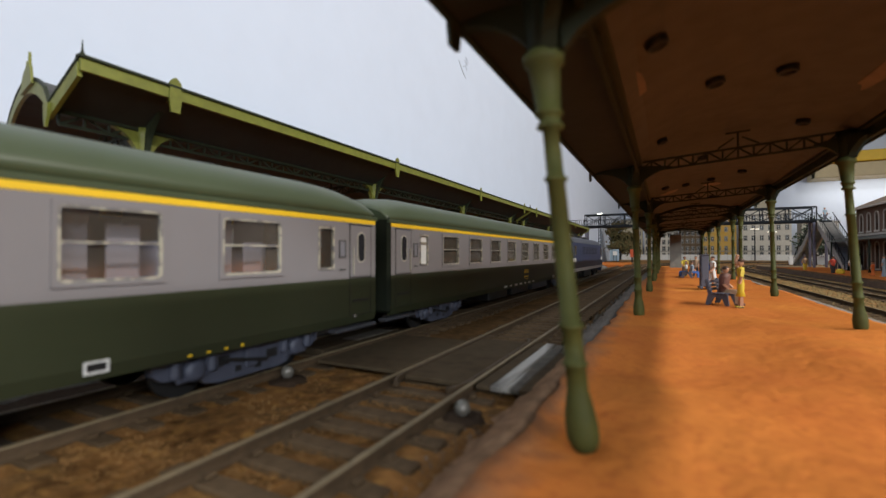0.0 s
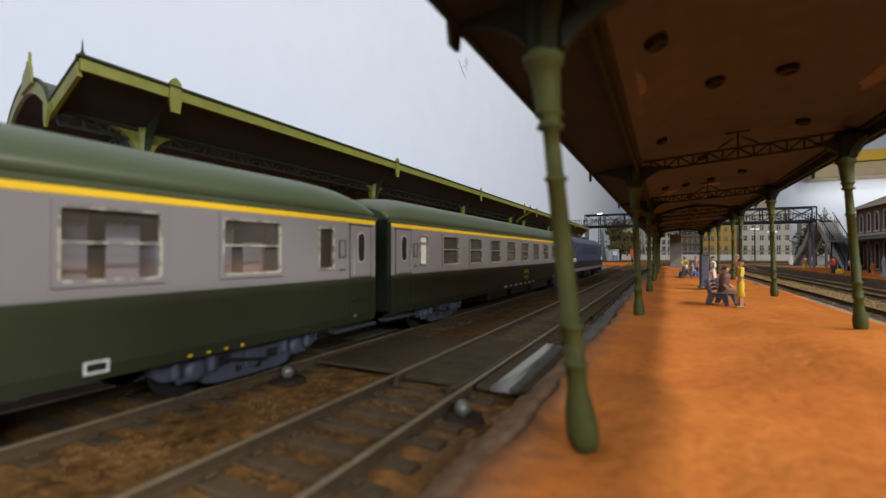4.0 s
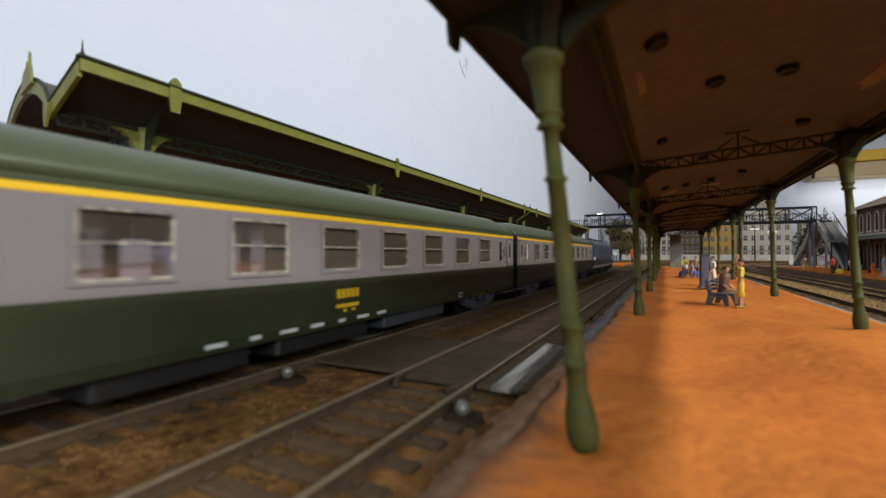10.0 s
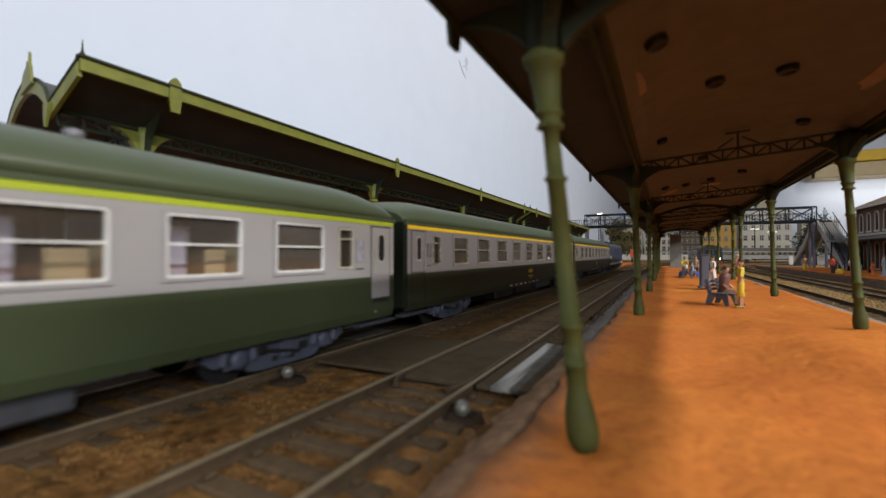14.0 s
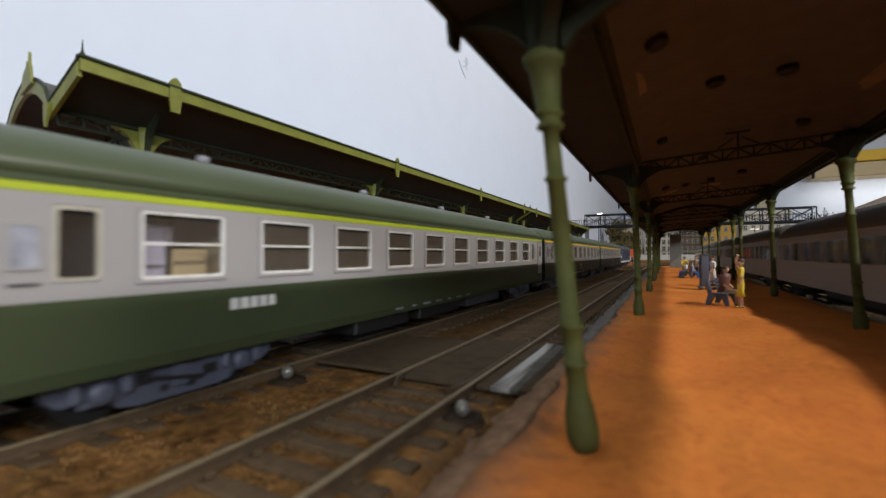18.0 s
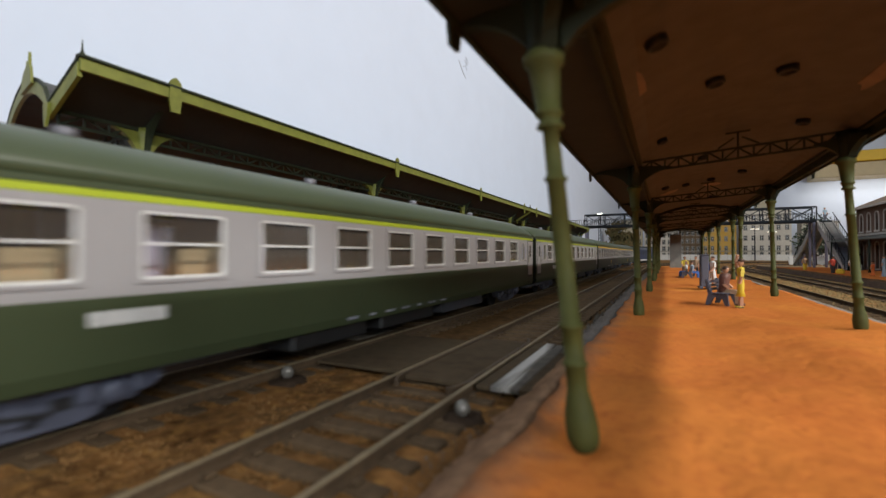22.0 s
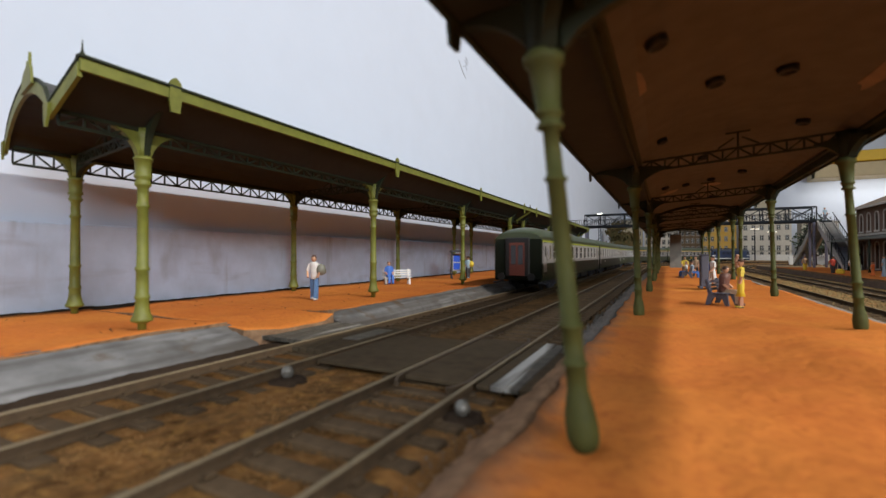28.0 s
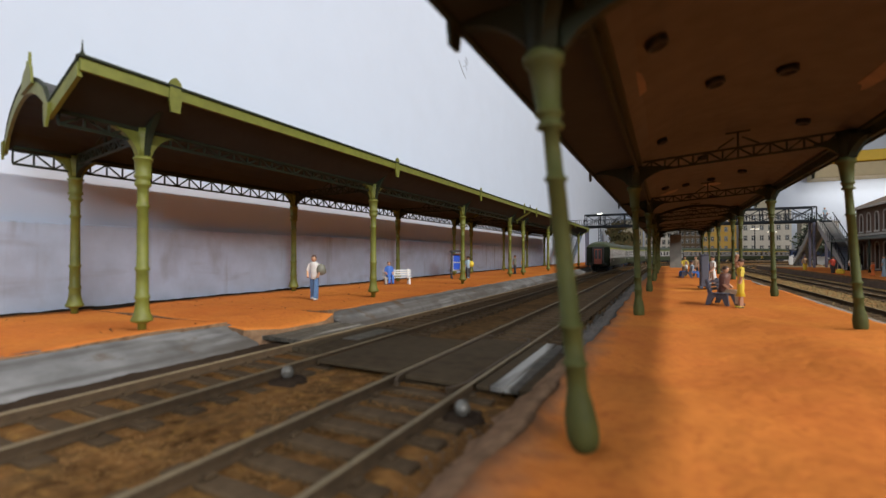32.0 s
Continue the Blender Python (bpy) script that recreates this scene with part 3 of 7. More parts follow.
def bed(name, y0, y1, step, xs, material, label, seed, rough, far=1.0, sink=0.0):
    """Ballast filled in between the sleepers, lumpy and a little below their tops."""
    bm = B()
    prev = None
    y = y0
    while y < y1:
        ring = [bm.verts.new((x + 0.3 * step * noise.noise((x * 9, y * 9, seed)), y + (0.6 * noise.noise((x * 0.9, 3.1, seed)) if prev is None else 0), BED_Z - sink - hollow(x) + rough * noise.noise((x * 1.1, y * 1.1, seed + 1)) + 0.7 * rough * noise.noise((x * 5.3, y * 5.3, seed + 2)) + 0.4 * rough * noise.noise((x * 13, y * 13, seed + 3)))) for x in xs]
        if prev:
            for i in range(len(xs) - 1):
                bm.faces.new((prev[i], prev[i + 1], ring[i + 1], ring[i])).smooth = True
        prev = ring
        y += step
        step *= far
    return tagged(part(name, bm, material), label, "ballast", kind="structure")


bed("ballast_bed", 1.0, 9.2, 0.075, [-8.95 + 0.075 * i for i in range(93)], M_BED, "brown mottled ballast bed under the tracks", 51, 0.035)
# Dark strip that stands in for the shadow beside the far rail.
bed("cinder_strip", 1.0, 9.2, 0.12, [-9.8 + 0.12 * i for i in range(8)], M_EARTH_AND_SHADE, "dark strip for the shade between track and platform edge", 53, 0.03)
# Beyond the crossing the ballast is laid in its shade-darkened colour.
bed("cinder_bed", 8.3, 92.0, 0.12, [-9.3 + 0.15 * i for i in range(51)], M_SHADED_BALLAST, "far ballast bed, darkened for the shade there", 52, 0.03, 1.02, 0.06)
rubble("ballast", 22000, (-9.0, -2.2, 1.5, 9.0), 0.02, M_STONE, "loose brown ballast between the rails", 11, BED_Z - 0.005)
rubble("ballast", 7000, (-9.0, -2.2, 9.0, 40), 0.028, M_SHADED_BALLAST, "loose far ballast, darkened for the shade there", 15, BED_Z - 0.07)
rubble("ballast", 9000, (5.8, 14.0, 12, 70), 0.09, M_STONE_PALE, "loose pale ballast between the rails", 12)
PROF = [(0.45, -0.3), (0.27, -0.14), (0.14, 0.0), (0.02, -0.02), (-0.12, -0.09), (-0.24, -0.18), (-0.36, -0.29), (-0.5, -0.41), (-0.7, -0.56)]


def verge(name, y0, y1, material, label, seed, rough):
    """The crumbling edge of the island platform above the track."""
    ny, nx = int((y1 - y0) / 0.11), 8
    bm = B()
    rows = []
    for j in range(ny + 1):
        y = y0 + (y1 - y0) * j / ny
        row = []
        for i in range(nx + 1):
            u = i / nx
            a, zb = PROF[i]
            k = rough * (0.25 if i < 3 else 0.8 if i < 5 else 1.0)
            x = P2_LEFT + a + k * 0.5 * noise.noise((y * 1.7, u * 3, seed))
            z = zb + k * noise.noise((x * 4.5, y * 4.5, seed + 2)) + k * 0.5 * noise.noise((x * 11, y * 11, seed + 4))
            row.append(bm.verts.new((x, y, z)))
        rows.append(row)
    for a, b in zip(rows, rows[1:]):
        for i in range(nx):
            bm.faces.new((a[i + 1], a[i], b[i], b[i + 1])).smooth = True
    tagged(part(name, bm, material), label, "platform edge", kind="structure")


verge("verge_near", 0.5, 9.5, M_KERB, "brown crumbling earth edge of the platform", 31, 0.10)
verge("verge_far", 9.5, 60, M_GREYRUBBLE, "grey broken stone edge of the platform", 32, 0.2)
rubble("grit", 60, (-17.5, -11.4, 4, 30), 0.035, M_EARTH_AND_SHADE, "dark grit scattered on the platform powder", 16, 0.06)
rubble("rubble", 2600, (-2.75, -1.7, 2.0, 7.4), 0.042, M_RUBBLE, "loose earth and stones along the platform edge", 13, rise=0.12)
rubble("rubble", 1300, (-2.3, -1.6, 8.5, 50), 0.07, M_GREYRUBBLE, "grey broken stones along the platform edge", 14, rise=0.3)


def rails(name, x0, ys, label, head):
    tr = thing(name, 0, 0, 0, 0, label, "track", kind="structure")
    pts = [path(x0, s) for s in ys]
    for side in (-1, 1):
        for nm, prof, m in (("rail", ((-0.08, -0.17), (0.08, -0.17), (0.025, -0.13), (0.025, -0.04), (0.045, -0.015), (-0.045, -0.015), (-0.025, -0.04), (-0.025, -0.13)), M_RAILSIDE),
                            ("rail_head", ((-0.043, -0.015), (0.043, -0.015), (0.036, 0.0), (-0.036, 0.0)), M_RAILTOP)):
            bm = B()
            prev = None
            for p, a in pts:
                n = Vector((math.cos(a), -math.sin(a), 0))
                ring = [bm.verts.new(p + n * (side * 0.7525 + u) + Vector((0, 0, head + v))) for u, v in prof]
                if prev:
                    k = len(ring)
                    for i in range(k):
                        bm.faces.new((prev[i], prev[(i + 1) % k], ring[(i + 1) % k], ring[i]))
                prev = ring
            part(nm, bm, m, tr)
    return tr


def sleepers(tr, x0, n_near, n_far, head, pitch=0.62, s0=-3):
    bm = B()
    box(bm, -1.25, 1.25, -0.14, 0.14, GROUND_Z - 0.02, head - 0.15, 0.02)
    one = part("sleeper", bm, M_SLEEPER, tr)
    one.location = (x0 * S, s0 * S, 0)
    rnd = random.Random(int(x0 * 10))
    for i in range(1, n_near):
        o = one.copy()
        scene.collection.objects.link(o)
        o.matrix_basis = pose((x0 + rnd.uniform(-0.03, 0.03)) * S, (s0 + i * pitch + rnd.uniform(-0.03, 0.03)) * S, rnd.uniform(-0.025, 0.008) * S, 0, 0, rnd.uniform(-1.5, 1.5))
    bm = B()
    for sx in (-0.7525, 0.7525):
        for q in (-0.15, 0.15):
            box(bm, sx + q - 0.05, sx + q + 0.05, -0.07, 0.07, head - 0.16, head - 0.105, 0.015)
    two = part("rail_chair", bm, M_SLEEPER, tr, "black rail fastenings on a sleeper")
    two.location = (x0 * S, (s0 + 8 * pitch) * S, 0)
    for i in range(9, 36):
        o = two.copy()
        scene.collection.objects.link(o)
        o.location = (x0 * S, (s0 + i * pitch) * S, 0)
    bm = B()
    for i in range(n_near, n_far):
        p, a = path(x0, s0 + i * pitch)
        k = len(bm.verts)
        box(bm, -1.25, 1.25, -0.13, 0.13, GROUND_Z - 0.02, head - 0.15)
        xf(bm, k, Matrix.Translation(p) @ Matrix.Rotation(-a, 4, "Z"))
    tagged(part("sleepers", bm, M_SLEEPER, tr), kind="stuff")


YS = [-205, -60] + list(range(0, 82, 20)) + [82 + 5 * i for i in range(72)]
for nm, x0, near, head in (("track_1", T1, 75, RAIL_Z), ("track_2", T2, 75, RAIL_Z), ("track_3", T3, 60, RAIL_Z3), ("track_4", T4, 60, RAIL_Z3)):
    tr = rails(nm, x0, YS, "worn brown model railway track", head)
    sleepers(tr, x0, near, 330, head)
    if x0 == T2:  # check rails along the foot crossing, with flared ends
        for side in (-1, 1):
            bm = B()
            pts = [(0.5, 6.75), (0.6, 6.95), (0.655, 7.2), (0.655, 11.25), (0.6, 11.5), (0.5, 11.7)]
            for (xa, ya), (xb, yb) in zip(pts, pts[1:]):
                bar(bm, (x0 + side * xa, ya, head - 0.045), (x0 + side * xb, yb, head - 0.045), 0.06, 0.1)
            part("check_rail", bm, M_RAILSIDE, tr, "brown check rail with flared ends")


# ---- boarded foot crossing ----
def boards(name, x0, x1, y0, y1, n, z, material, label, thick=0.12, along=True):
    e = thing(name, 0, 0, 0, 0, label, "foot crossing", "boards of the foot crossing")
    for i in range(n):
        bm = B()
        if along:
            a = x0 + (x1 - x0) * i / n
            box(bm, a + 0.008, a + (x1 - x0) / n - 0.008, y0, y1, z - thick, z + (0.012 if i % 2 else 0), 0.012)
        else:
            a = y0 + (y1 - y0) * i / n
            box(bm, x0, x1, a + 0.01, a + (y1 - y0) / n - 0.01, z - thick, z, 0.012)
        part("plank", bm, material[i % len(material)] if isinstance(material, tuple) else material, e)
    return e


boards("crossing_boards", T1 + 0.98, T2 - 0.86, 7.35, 10.75, 1, RAIL_Z - 0.01, M_BOARD, "dark brown boarded foot crossing between the tracks", 0.07)
boards("crossing_boards", T2 - 0.6, T2 + 0.6, 7.2, 11.15, 1, RAIL_Z - 0.01, M_BOARD, "dark brown boarded foot crossing between the rails", 0.09)
boards("crossing_boards", T1 - 0.62, T1 + 0.62, 8.2, 11.6, 5, RAIL_Z - 0.03, M_BOARD, "dark brown boards of a foot crossing between the rails", 0.12)
boards("crossing_boards", T1 - 0.1, T1 + 0.42, 9.5, 11.2, 1, RAIL_Z + 0.005, M_BOARD3, "pale weathered board between the rails", 0.03)
boards("crossing_boards", T2 + 0.86, P2_LEFT - 0.3, 7.15, 11.2, 4, RAIL_Z + 0.0, (M_BOARD, M_BOARD2, M_BOARD2, M_BOARD), "weathered whitish boards beside the platform edge", 0.08)
boards("crossing_boards", -10.1, T1 - 0.95, 8.9, 11.7, 6, RAIL_Z - 0.02, M_BOARD2, "weathered whitish boards at the platform ramp", 0.12)
for x, s in ((T2 + 0.86, 7.75), (T2 + 0.86, 10.8)):
    bm = B()
    box(bm, x, P2_LEFT - 0.42, s, s + 0.12, GROUND_Z, RAIL_Z - 0.085, 0.01)
    tagged(part("board_bearer", bm, M_BOARD), "dark timber bearer under the boards", "timber")


def bulb(x, y, z):
    e = thing("track_lamp", x, y, z, 0, "tiny clear glass bulb lying beside the rail", "lamp")
    bm = B()
    lathe(bm, [(0.03, -0.13), (0.085, -0.085), (0.122, -0.02), (0.118, 0.05), (0.075, 0.11), (0.02, 0.13)], 14)
    part("glass_bulb", bm, M_CHROME, e, "clear shiny glass bulb", True)
    bm = B()
    lathe(bm, [(0.06, -0.25), (0.06, -0.14)], 8)
    part("socket", bm, M_BLACK, e)
    bm = B()
    rnd = random.Random(int(x * 10))
    rings = []
    for r, h in ((0.42, -0.24), (0.34, -0.14), (0.22, -0.09), (0.1, -0.1)):
        rings.append([bm.verts.new((r * rnd.uniform(0.8, 1.15) * math.cos(i * 0.5236), r * rnd.uniform(0.8, 1.15) * math.sin(i * 0.5236), h + rnd.uniform(-0.03, 0.03))) for i in range(12)])
    for p, q in zip(rings, rings[1:]):
        for i in range(12):
            bm.faces.new((p[i], p[(i + 1) % 12], q[(i + 1) % 12], q[i])).smooth = True
    bm.faces.new(rings[-1])
    part("socket_mound", bm, M_EARTH_AND_SHADE, e, "dark glue mound round the socket")


bulb(-6.5, 6.35, RAIL_Z - 0.02)
bulb(-2.72, 6.1, RAIL_Z - 0.05)


# ---- canopies ----
def post_profile(h, low):
    if low:  # a faceted bottle-shaped foot
        foot = [(0.085, -0.14), (0.085, -0.03), (0.115, -0.02), (0.15, 0.05), (0.158, 0.12), (0.158, 0.26), (0.148, 0.34), (0.125, 0.47), (0.108, 0.56), (0.104, 0.8), (0.13, 0.815), (0.132, 0.845), (0.104, 0.86), (0.102, 1.18), (0.128, 1.195), (0.13, 1.235), (0.1, 1.25)]
        shaft = [(0.094, h * 0.66), (0.12, h * 0.66 + 0.012), (0.12, h * 0.66 + 0.05), (0.09, h * 0.66 + 0.065), (0.086, h - 0.84)]
        head = [(0.142, h - 0.825), (0.142, h - 0.79), (0.112, h - 0.775), (0.114, h - 0.7), (0.145, h - 0.685), (0.148, h - 0.645), (0.128, h - 0.63), (0.17, h - 0.17), (0.215, h - 0.14), (0.222, h - 0.06), (0.19, h - 0.04), (0.17, h)]
    else:  # a bell on a short peg
        foot = [(0.1, -0.05), (0.1, 0.17), (0.15, 0.2), (0.25, 0.24), (0.25, 0.29), (0.2, 0.4), (0.165, 0.56), (0.15, 0.78), (0.172, 0.82), (0.172, 0.88), (0.145, 0.92), (0.14, 1.5), (0.165, 1.53), (0.165, 1.59), (0.135, 1.63)]
        shaft = [(0.125, h - 1.33), (0.155, h - 1.3), (0.155, h - 1.24), (0.125, h - 1.2), (0.13, h - 0.8)]
        head = [(0.175, h - 0.76), (0.195, h - 0.7), (0.165, h - 0.65), (0.16, h - 0.58), (0.2, h - 0.54), (0.2, h - 0.48), (0.175, h - 0.45), (0.195, h - 0.1), (0.225, h - 0.085), (0.225, h - 0.045), (0.185, h - 0.03), (0.18, h)]
    return foot + shaft + head


def plate(bm, outline, o, d, shift, ln, thick):
    """A curved bracket plate of the given (run, height) outline along the direction d."""
    side = Vector((-d.y, d.x, 0)) * (thick / 2)
    fr, bk = [], []
    for r, z in outline:
        p = o + d * r + shift * (1 - r / ln) + Vector((0, 0, z))
        fr.append(bm.verts.new(p - side))
        bk.append(bm.verts.new(p + side))
    n = len(fr)
    bm.faces.new(fr)
    bm.faces.new(bk[::-1])
    for i in range(n):
        bm.faces.new((fr[i], bk[i], bk[(i + 1) % n], fr[(i + 1) % n]))
    bmesh.ops.recalc_face_normals(bm, faces=bm.faces)


def lattice(bm, a, b, z0, z1, n, w=0.07, t=0.05):
    """A lattice girder from a to b (x, y), between two heights."""
    A, C = Vector((*a, 0)), Vector((*b, 0))
    up0, up1 = Vector((0, 0, z0)), Vector((0, 0, z1))
    bar(bm, A + up0, C + up0, w, w)
    bar(bm, A + up1, C + up1, w, w)
    for i in range(n):
        p, q = A.lerp(C, i / n), A.lerp(C, (i + 1) / n)
        bar(bm, p + up0, p + up1, t, t)
        if i % 2:
            bar(bm, p + up1, q + up0, t, t)
        else:
            bar(bm, p + up0, q + up1, t, t)
    return bm


def canopy(x_l, x_r, ys_l, ys_r, y0, y1, cap, wing, eave, rise, pend, both, label, lean=None, group="", tilt=0.0, lift=0.0):
    """A platform canopy: two rows of posts, a low vault between them and a rising wing at each side."""
    cn = thing("platform_canopy", 0, 0, 0, 0, label, "platform canopy", group)
    gut = cap + 0.72
    eaves = {-1: eave, 1: eave + lift}
    # Island posts get the olive with shade put into its colour.
    paint = M_SHADED_GREEN if both else M_GREEN
    n = 14
    vault = [(x_l + (x_r - x_l) * i / n, gut + 0.1 + rise * math.sin(math.pi * i / n) ** 0.75 if 0 < i < n else gut) for i in range(n + 1)]
    up = ([(x_l - wing, eave)] if both else [(x_l - 0.35, gut)]) + vault + [(x_r + wing, eaves[1])]
    lo = [(x, z - 0.1) for x, z in up]
    bm = B()
    prism(bm, lo + up[::-1], y0, y1)
    # Faces beyond the post rows take the second, darker soffit colour.
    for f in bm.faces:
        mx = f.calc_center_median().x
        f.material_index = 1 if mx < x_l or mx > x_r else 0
    part("soffit", bm, (M_SOFFIT if both else M_SOFFIT1, M_SOFFIT1), cn, "brown soffit with darker wings")
    bm = B()
    prism(bm, [(x, z + 0.004) for x, z in up] + [(x, z + 0.06) for x, z in up][::-1], y0 - 0.06, y1 + 0.06)
    part("roof", bm, M_ROOFING, cn, "dark grey roofing sheet")
    # Island fascias and brackets go dark green in place of shade.
    for sx, xe in ((-1, x_l - wing), (1, x_r + wing))[0 if both else 1:]:
        bm = B()
        a, b = sorted((xe, xe + sx * 0.08))
        ev = eaves[sx]
        box(bm, a, b, y0 - 0.06, y1 + 0.06, ev - 0.16, ev + 0.10)
        part("fascia", bm, M_DGREEN if both else M_GREEN, cn)
        bm = B()
        a, b = sorted((xe - sx * 0.05, xe + sx * 0.13))
        box(bm, a, b, y0 - 0.1, y1 + 0.1, ev + 0.105, ev + 0.16)
        part("eave_trim", bm, M_DGREEN, cn)
    # end fascias that follow the profile
    for ye, sy in ((y0, -1), (y1, 1)):
        bm = B()
        prism(bm, [(x, z - 0.28) for x, z in up] + [(x, z + 0.02) for x, z in up][::-1], ye + sy * 0.004, ye + sy * 0.09)
        part("end_fascia", bm, M_DGREEN if both else M_GREEN, cn)
        bm = B()
        prism(bm, [(x, z + 0.064) for x, z in up] + [(x, z + 0.12) for x, z in up][::-1], ye - 0.03, ye + 0.13 * sy + (0.03 if sy < 0 else 0))
        part("end_trim", bm, M_DGREEN, cn)
        for x in (x_l, x_r):
            bm = B()
            prism(bm, [(x - 0.03, gut - 0.46), (x + 0.03, gut - 0.46), (x + 0.1, gut - 0.26), (x + 0.15, gut + 0.05), (x - 0.15, gut + 0.05), (x - 0.1, gut - 0.26)], ye + sy * 0.095, ye + sy * 0.15)
            part("drop_ornament", bm, M_DGREEN if both else M_GREEN, cn)
        bm = B()
        xm = (x_l + x_r) / 2 + (0 if both else 0.75)
        zc = gut + rise
        prism(bm, [(xm - 0.62, zc - 0.18), (xm + 0.55, zc - 0.15), (xm + 0.45, zc + 0.22), (xm + 0.3, zc + 0.38), (xm + 0.27, zc + 0.66), (xm + 0.22, zc + 0.44), (xm + 0.1, zc + 0.36), (xm + 0.03, zc + 0.5), (xm - 0.04, zc + 0.36), (xm - 0.3, zc + 0.3), (xm - 0.55, zc + 0.12)], ye + sy * 0.1, ye + sy * 0.16)
        part("crest_ornament", bm, M_GREEN, cn)
        for xe, ev in ((x_l - wing, eaves[-1]), (x_r + wing, eaves[1]))[0 if both else 1:]:
            bm = B()
            lathe(bm, [(0.03, ev + 0.1), (0.05, ev + 0.2), (0.02, ev + 0.28), (0.008, ev + 0.5)], 6, xe, ye)
            part("spike", bm, M_DGREEN, cn)
    for ys, x, sx in ((ys_l, x_l, -1), (ys_r, x_r, 1)):
        # girder from post to post with a gutter beam on it
        bm = B()
        lattice(bm, (x, y0 + 0.1), (x, y1 - 0.1), gut - (0.54 if not both and sx < 0 else 0.34), gut - (0.14 if not both and sx < 0 else 0.06), int((y1 - y0) / 0.5))
        if both:
            box(bm, x - 0.02, x + 0.02, y0 + 0.1, y1 - 0.1, gut - 0.33, gut - 0.08)
        part("girder", bm, M_DGREEN, cn)
        bm = B()
        box(bm, x - 0.12, x + 0.12, y0 + 0.1, y1 - 0.1, gut - 0.12, gut - 0.02, 0.02)
        part("gutter_beam", bm, M_DGREEN, cn)
        for y in ys:
            lx, ly = (lean or {}).get((sx, y), (0.0, 0.0))
            bm = B()
            lathe(bm, post_profile(cap + tilt * (x - x_l + 1.35), both), 16)
            if both:  # eight flats on the foot
                for v in bm.verts:
                    if v.co.z < 0.5:
                        q = math.atan2(v.co.y, v.co.x) % (math.pi / 4) - math.pi / 8
                        k = math.cos(math.pi / 8) / math.cos(q)
                        v.co.x, v.co.y = v.co.x * k * 1.04, v.co.y * k * 1.04
            sh = Matrix.Identity(4)
            sh[0][2], sh[1][2] = lx / cap, ly / cap
            xf(bm, 0, Matrix.Translation((x, y, 0)) @ sh)
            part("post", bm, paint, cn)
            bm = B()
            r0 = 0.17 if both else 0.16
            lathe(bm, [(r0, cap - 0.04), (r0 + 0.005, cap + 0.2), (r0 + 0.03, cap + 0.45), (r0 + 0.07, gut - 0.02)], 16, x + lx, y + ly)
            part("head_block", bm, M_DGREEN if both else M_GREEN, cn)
            for dx, dy, ln, top in ((sx, 0, wing - 0.05, eaves[sx] - 0.2), (0, 1, 0.8, gut - (0.3 if both else 0.12)), (0, -1, 0.8, gut - (0.3 if both else 0.12)), (-sx, 0, 0.95, gut - 0.3)):
                if dx == sx and sx < 0 and not both:
                    continue
                bm = B()
                z0 = cap - 0.02
                arc = []
                for i in range(9):
                    u = i / 8
                    r = 0.15 + (ln - 0.15) * u
                    arc.append((r, z0 + (top - z0) * (1 - (1 - u) ** 1.9) ** 0.72))
                plate(bm, arc + [(ln, top + 0.05), (0.1, top + 0.2)], Vector((x, y, 0)), Vector((dx, dy, 0)), Vector((lx, ly, 0)), ln, 0.16 if dy else 0.13)
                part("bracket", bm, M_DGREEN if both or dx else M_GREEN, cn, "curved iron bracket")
            if sx < 0 and not both:
                continue
            xe = x + sx * (wing + 0.1)
            bm = B()
            ev = eaves[sx]
            prism(bm, [(-0.14, ev + 0.1), (-0.15, ev + 0.2), (-0.12, ev + 0.26), (-0.06, ev + 0.32), (0.0, ev + 0.36), (0.06, ev + 0.32), (0.12, ev + 0.26), (0.15, ev + 0.2), (0.14, ev + 0.1), (0.16, ev - 0.16), (0.11, ev - 0.2 - pend), (-0.11, ev - 0.2 - pend), (-0.16, ev - 0.16)], -0.025, 0.025)
            xf(bm, 0, Matrix.Translation((xe, y, 0)) @ Matrix.Rotation(math.pi / 2, 4, "Z"))
            part("finial", bm, M_DGREEN if both else M_GREEN, cn)
    # trusses across the vault
    for ya, yb in zip(ys_l, ys_r):
        bm = B()
        lattice(bm, (x_l, ya), (x_r, yb), gut - 0.3, gut, 14, 0.06, 0.045)
        xm, ym = (x_l + x_r) / 2, (ya + yb) / 2
        bar(bm, (xm, ym, gut), (xm, ym, gut + 0.45), 0.05)
        bar(bm, (xm - 0.3, ym, gut + 0.45), (xm + 0.3, ym, gut + 0.45), 0.05)
        for sx in (-1, 1):
            bar(bm, (xm + sx * 0.1, ym, gut + 0.3), (xm + sx * 0.5, ym, gut + 0.05), 0.045)
        part("truss", bm, M_DGREEN, cn)
    if not both:  # the ends run askew towards the wall
        for o in cn.children:
            if o.name.split(".")[0] not in ("post", "head_block", "bracket", "truss"):
                for v in o.data.vertices:
                    v.co.y += 0.21 * max(0.0, x_r * S - v.co.x)
    if tilt:  # the whole roof sags towards one side
        for o in cn.children:
            if not o.name.startswith("post"):
                for v in o.data.vertices:
                    v.co.z += tilt * (v.co.x - (x_l - 1.35) * S)
    return cn, gut, rise


TILT = 0.07
LEAN2 = {(-1, 4.7): (-0.40, 0), (1, 15.1): (-0.25, 0), (-1, 15.3): (-0.12, 0), (1, 25.3): (-0.1, 0)}
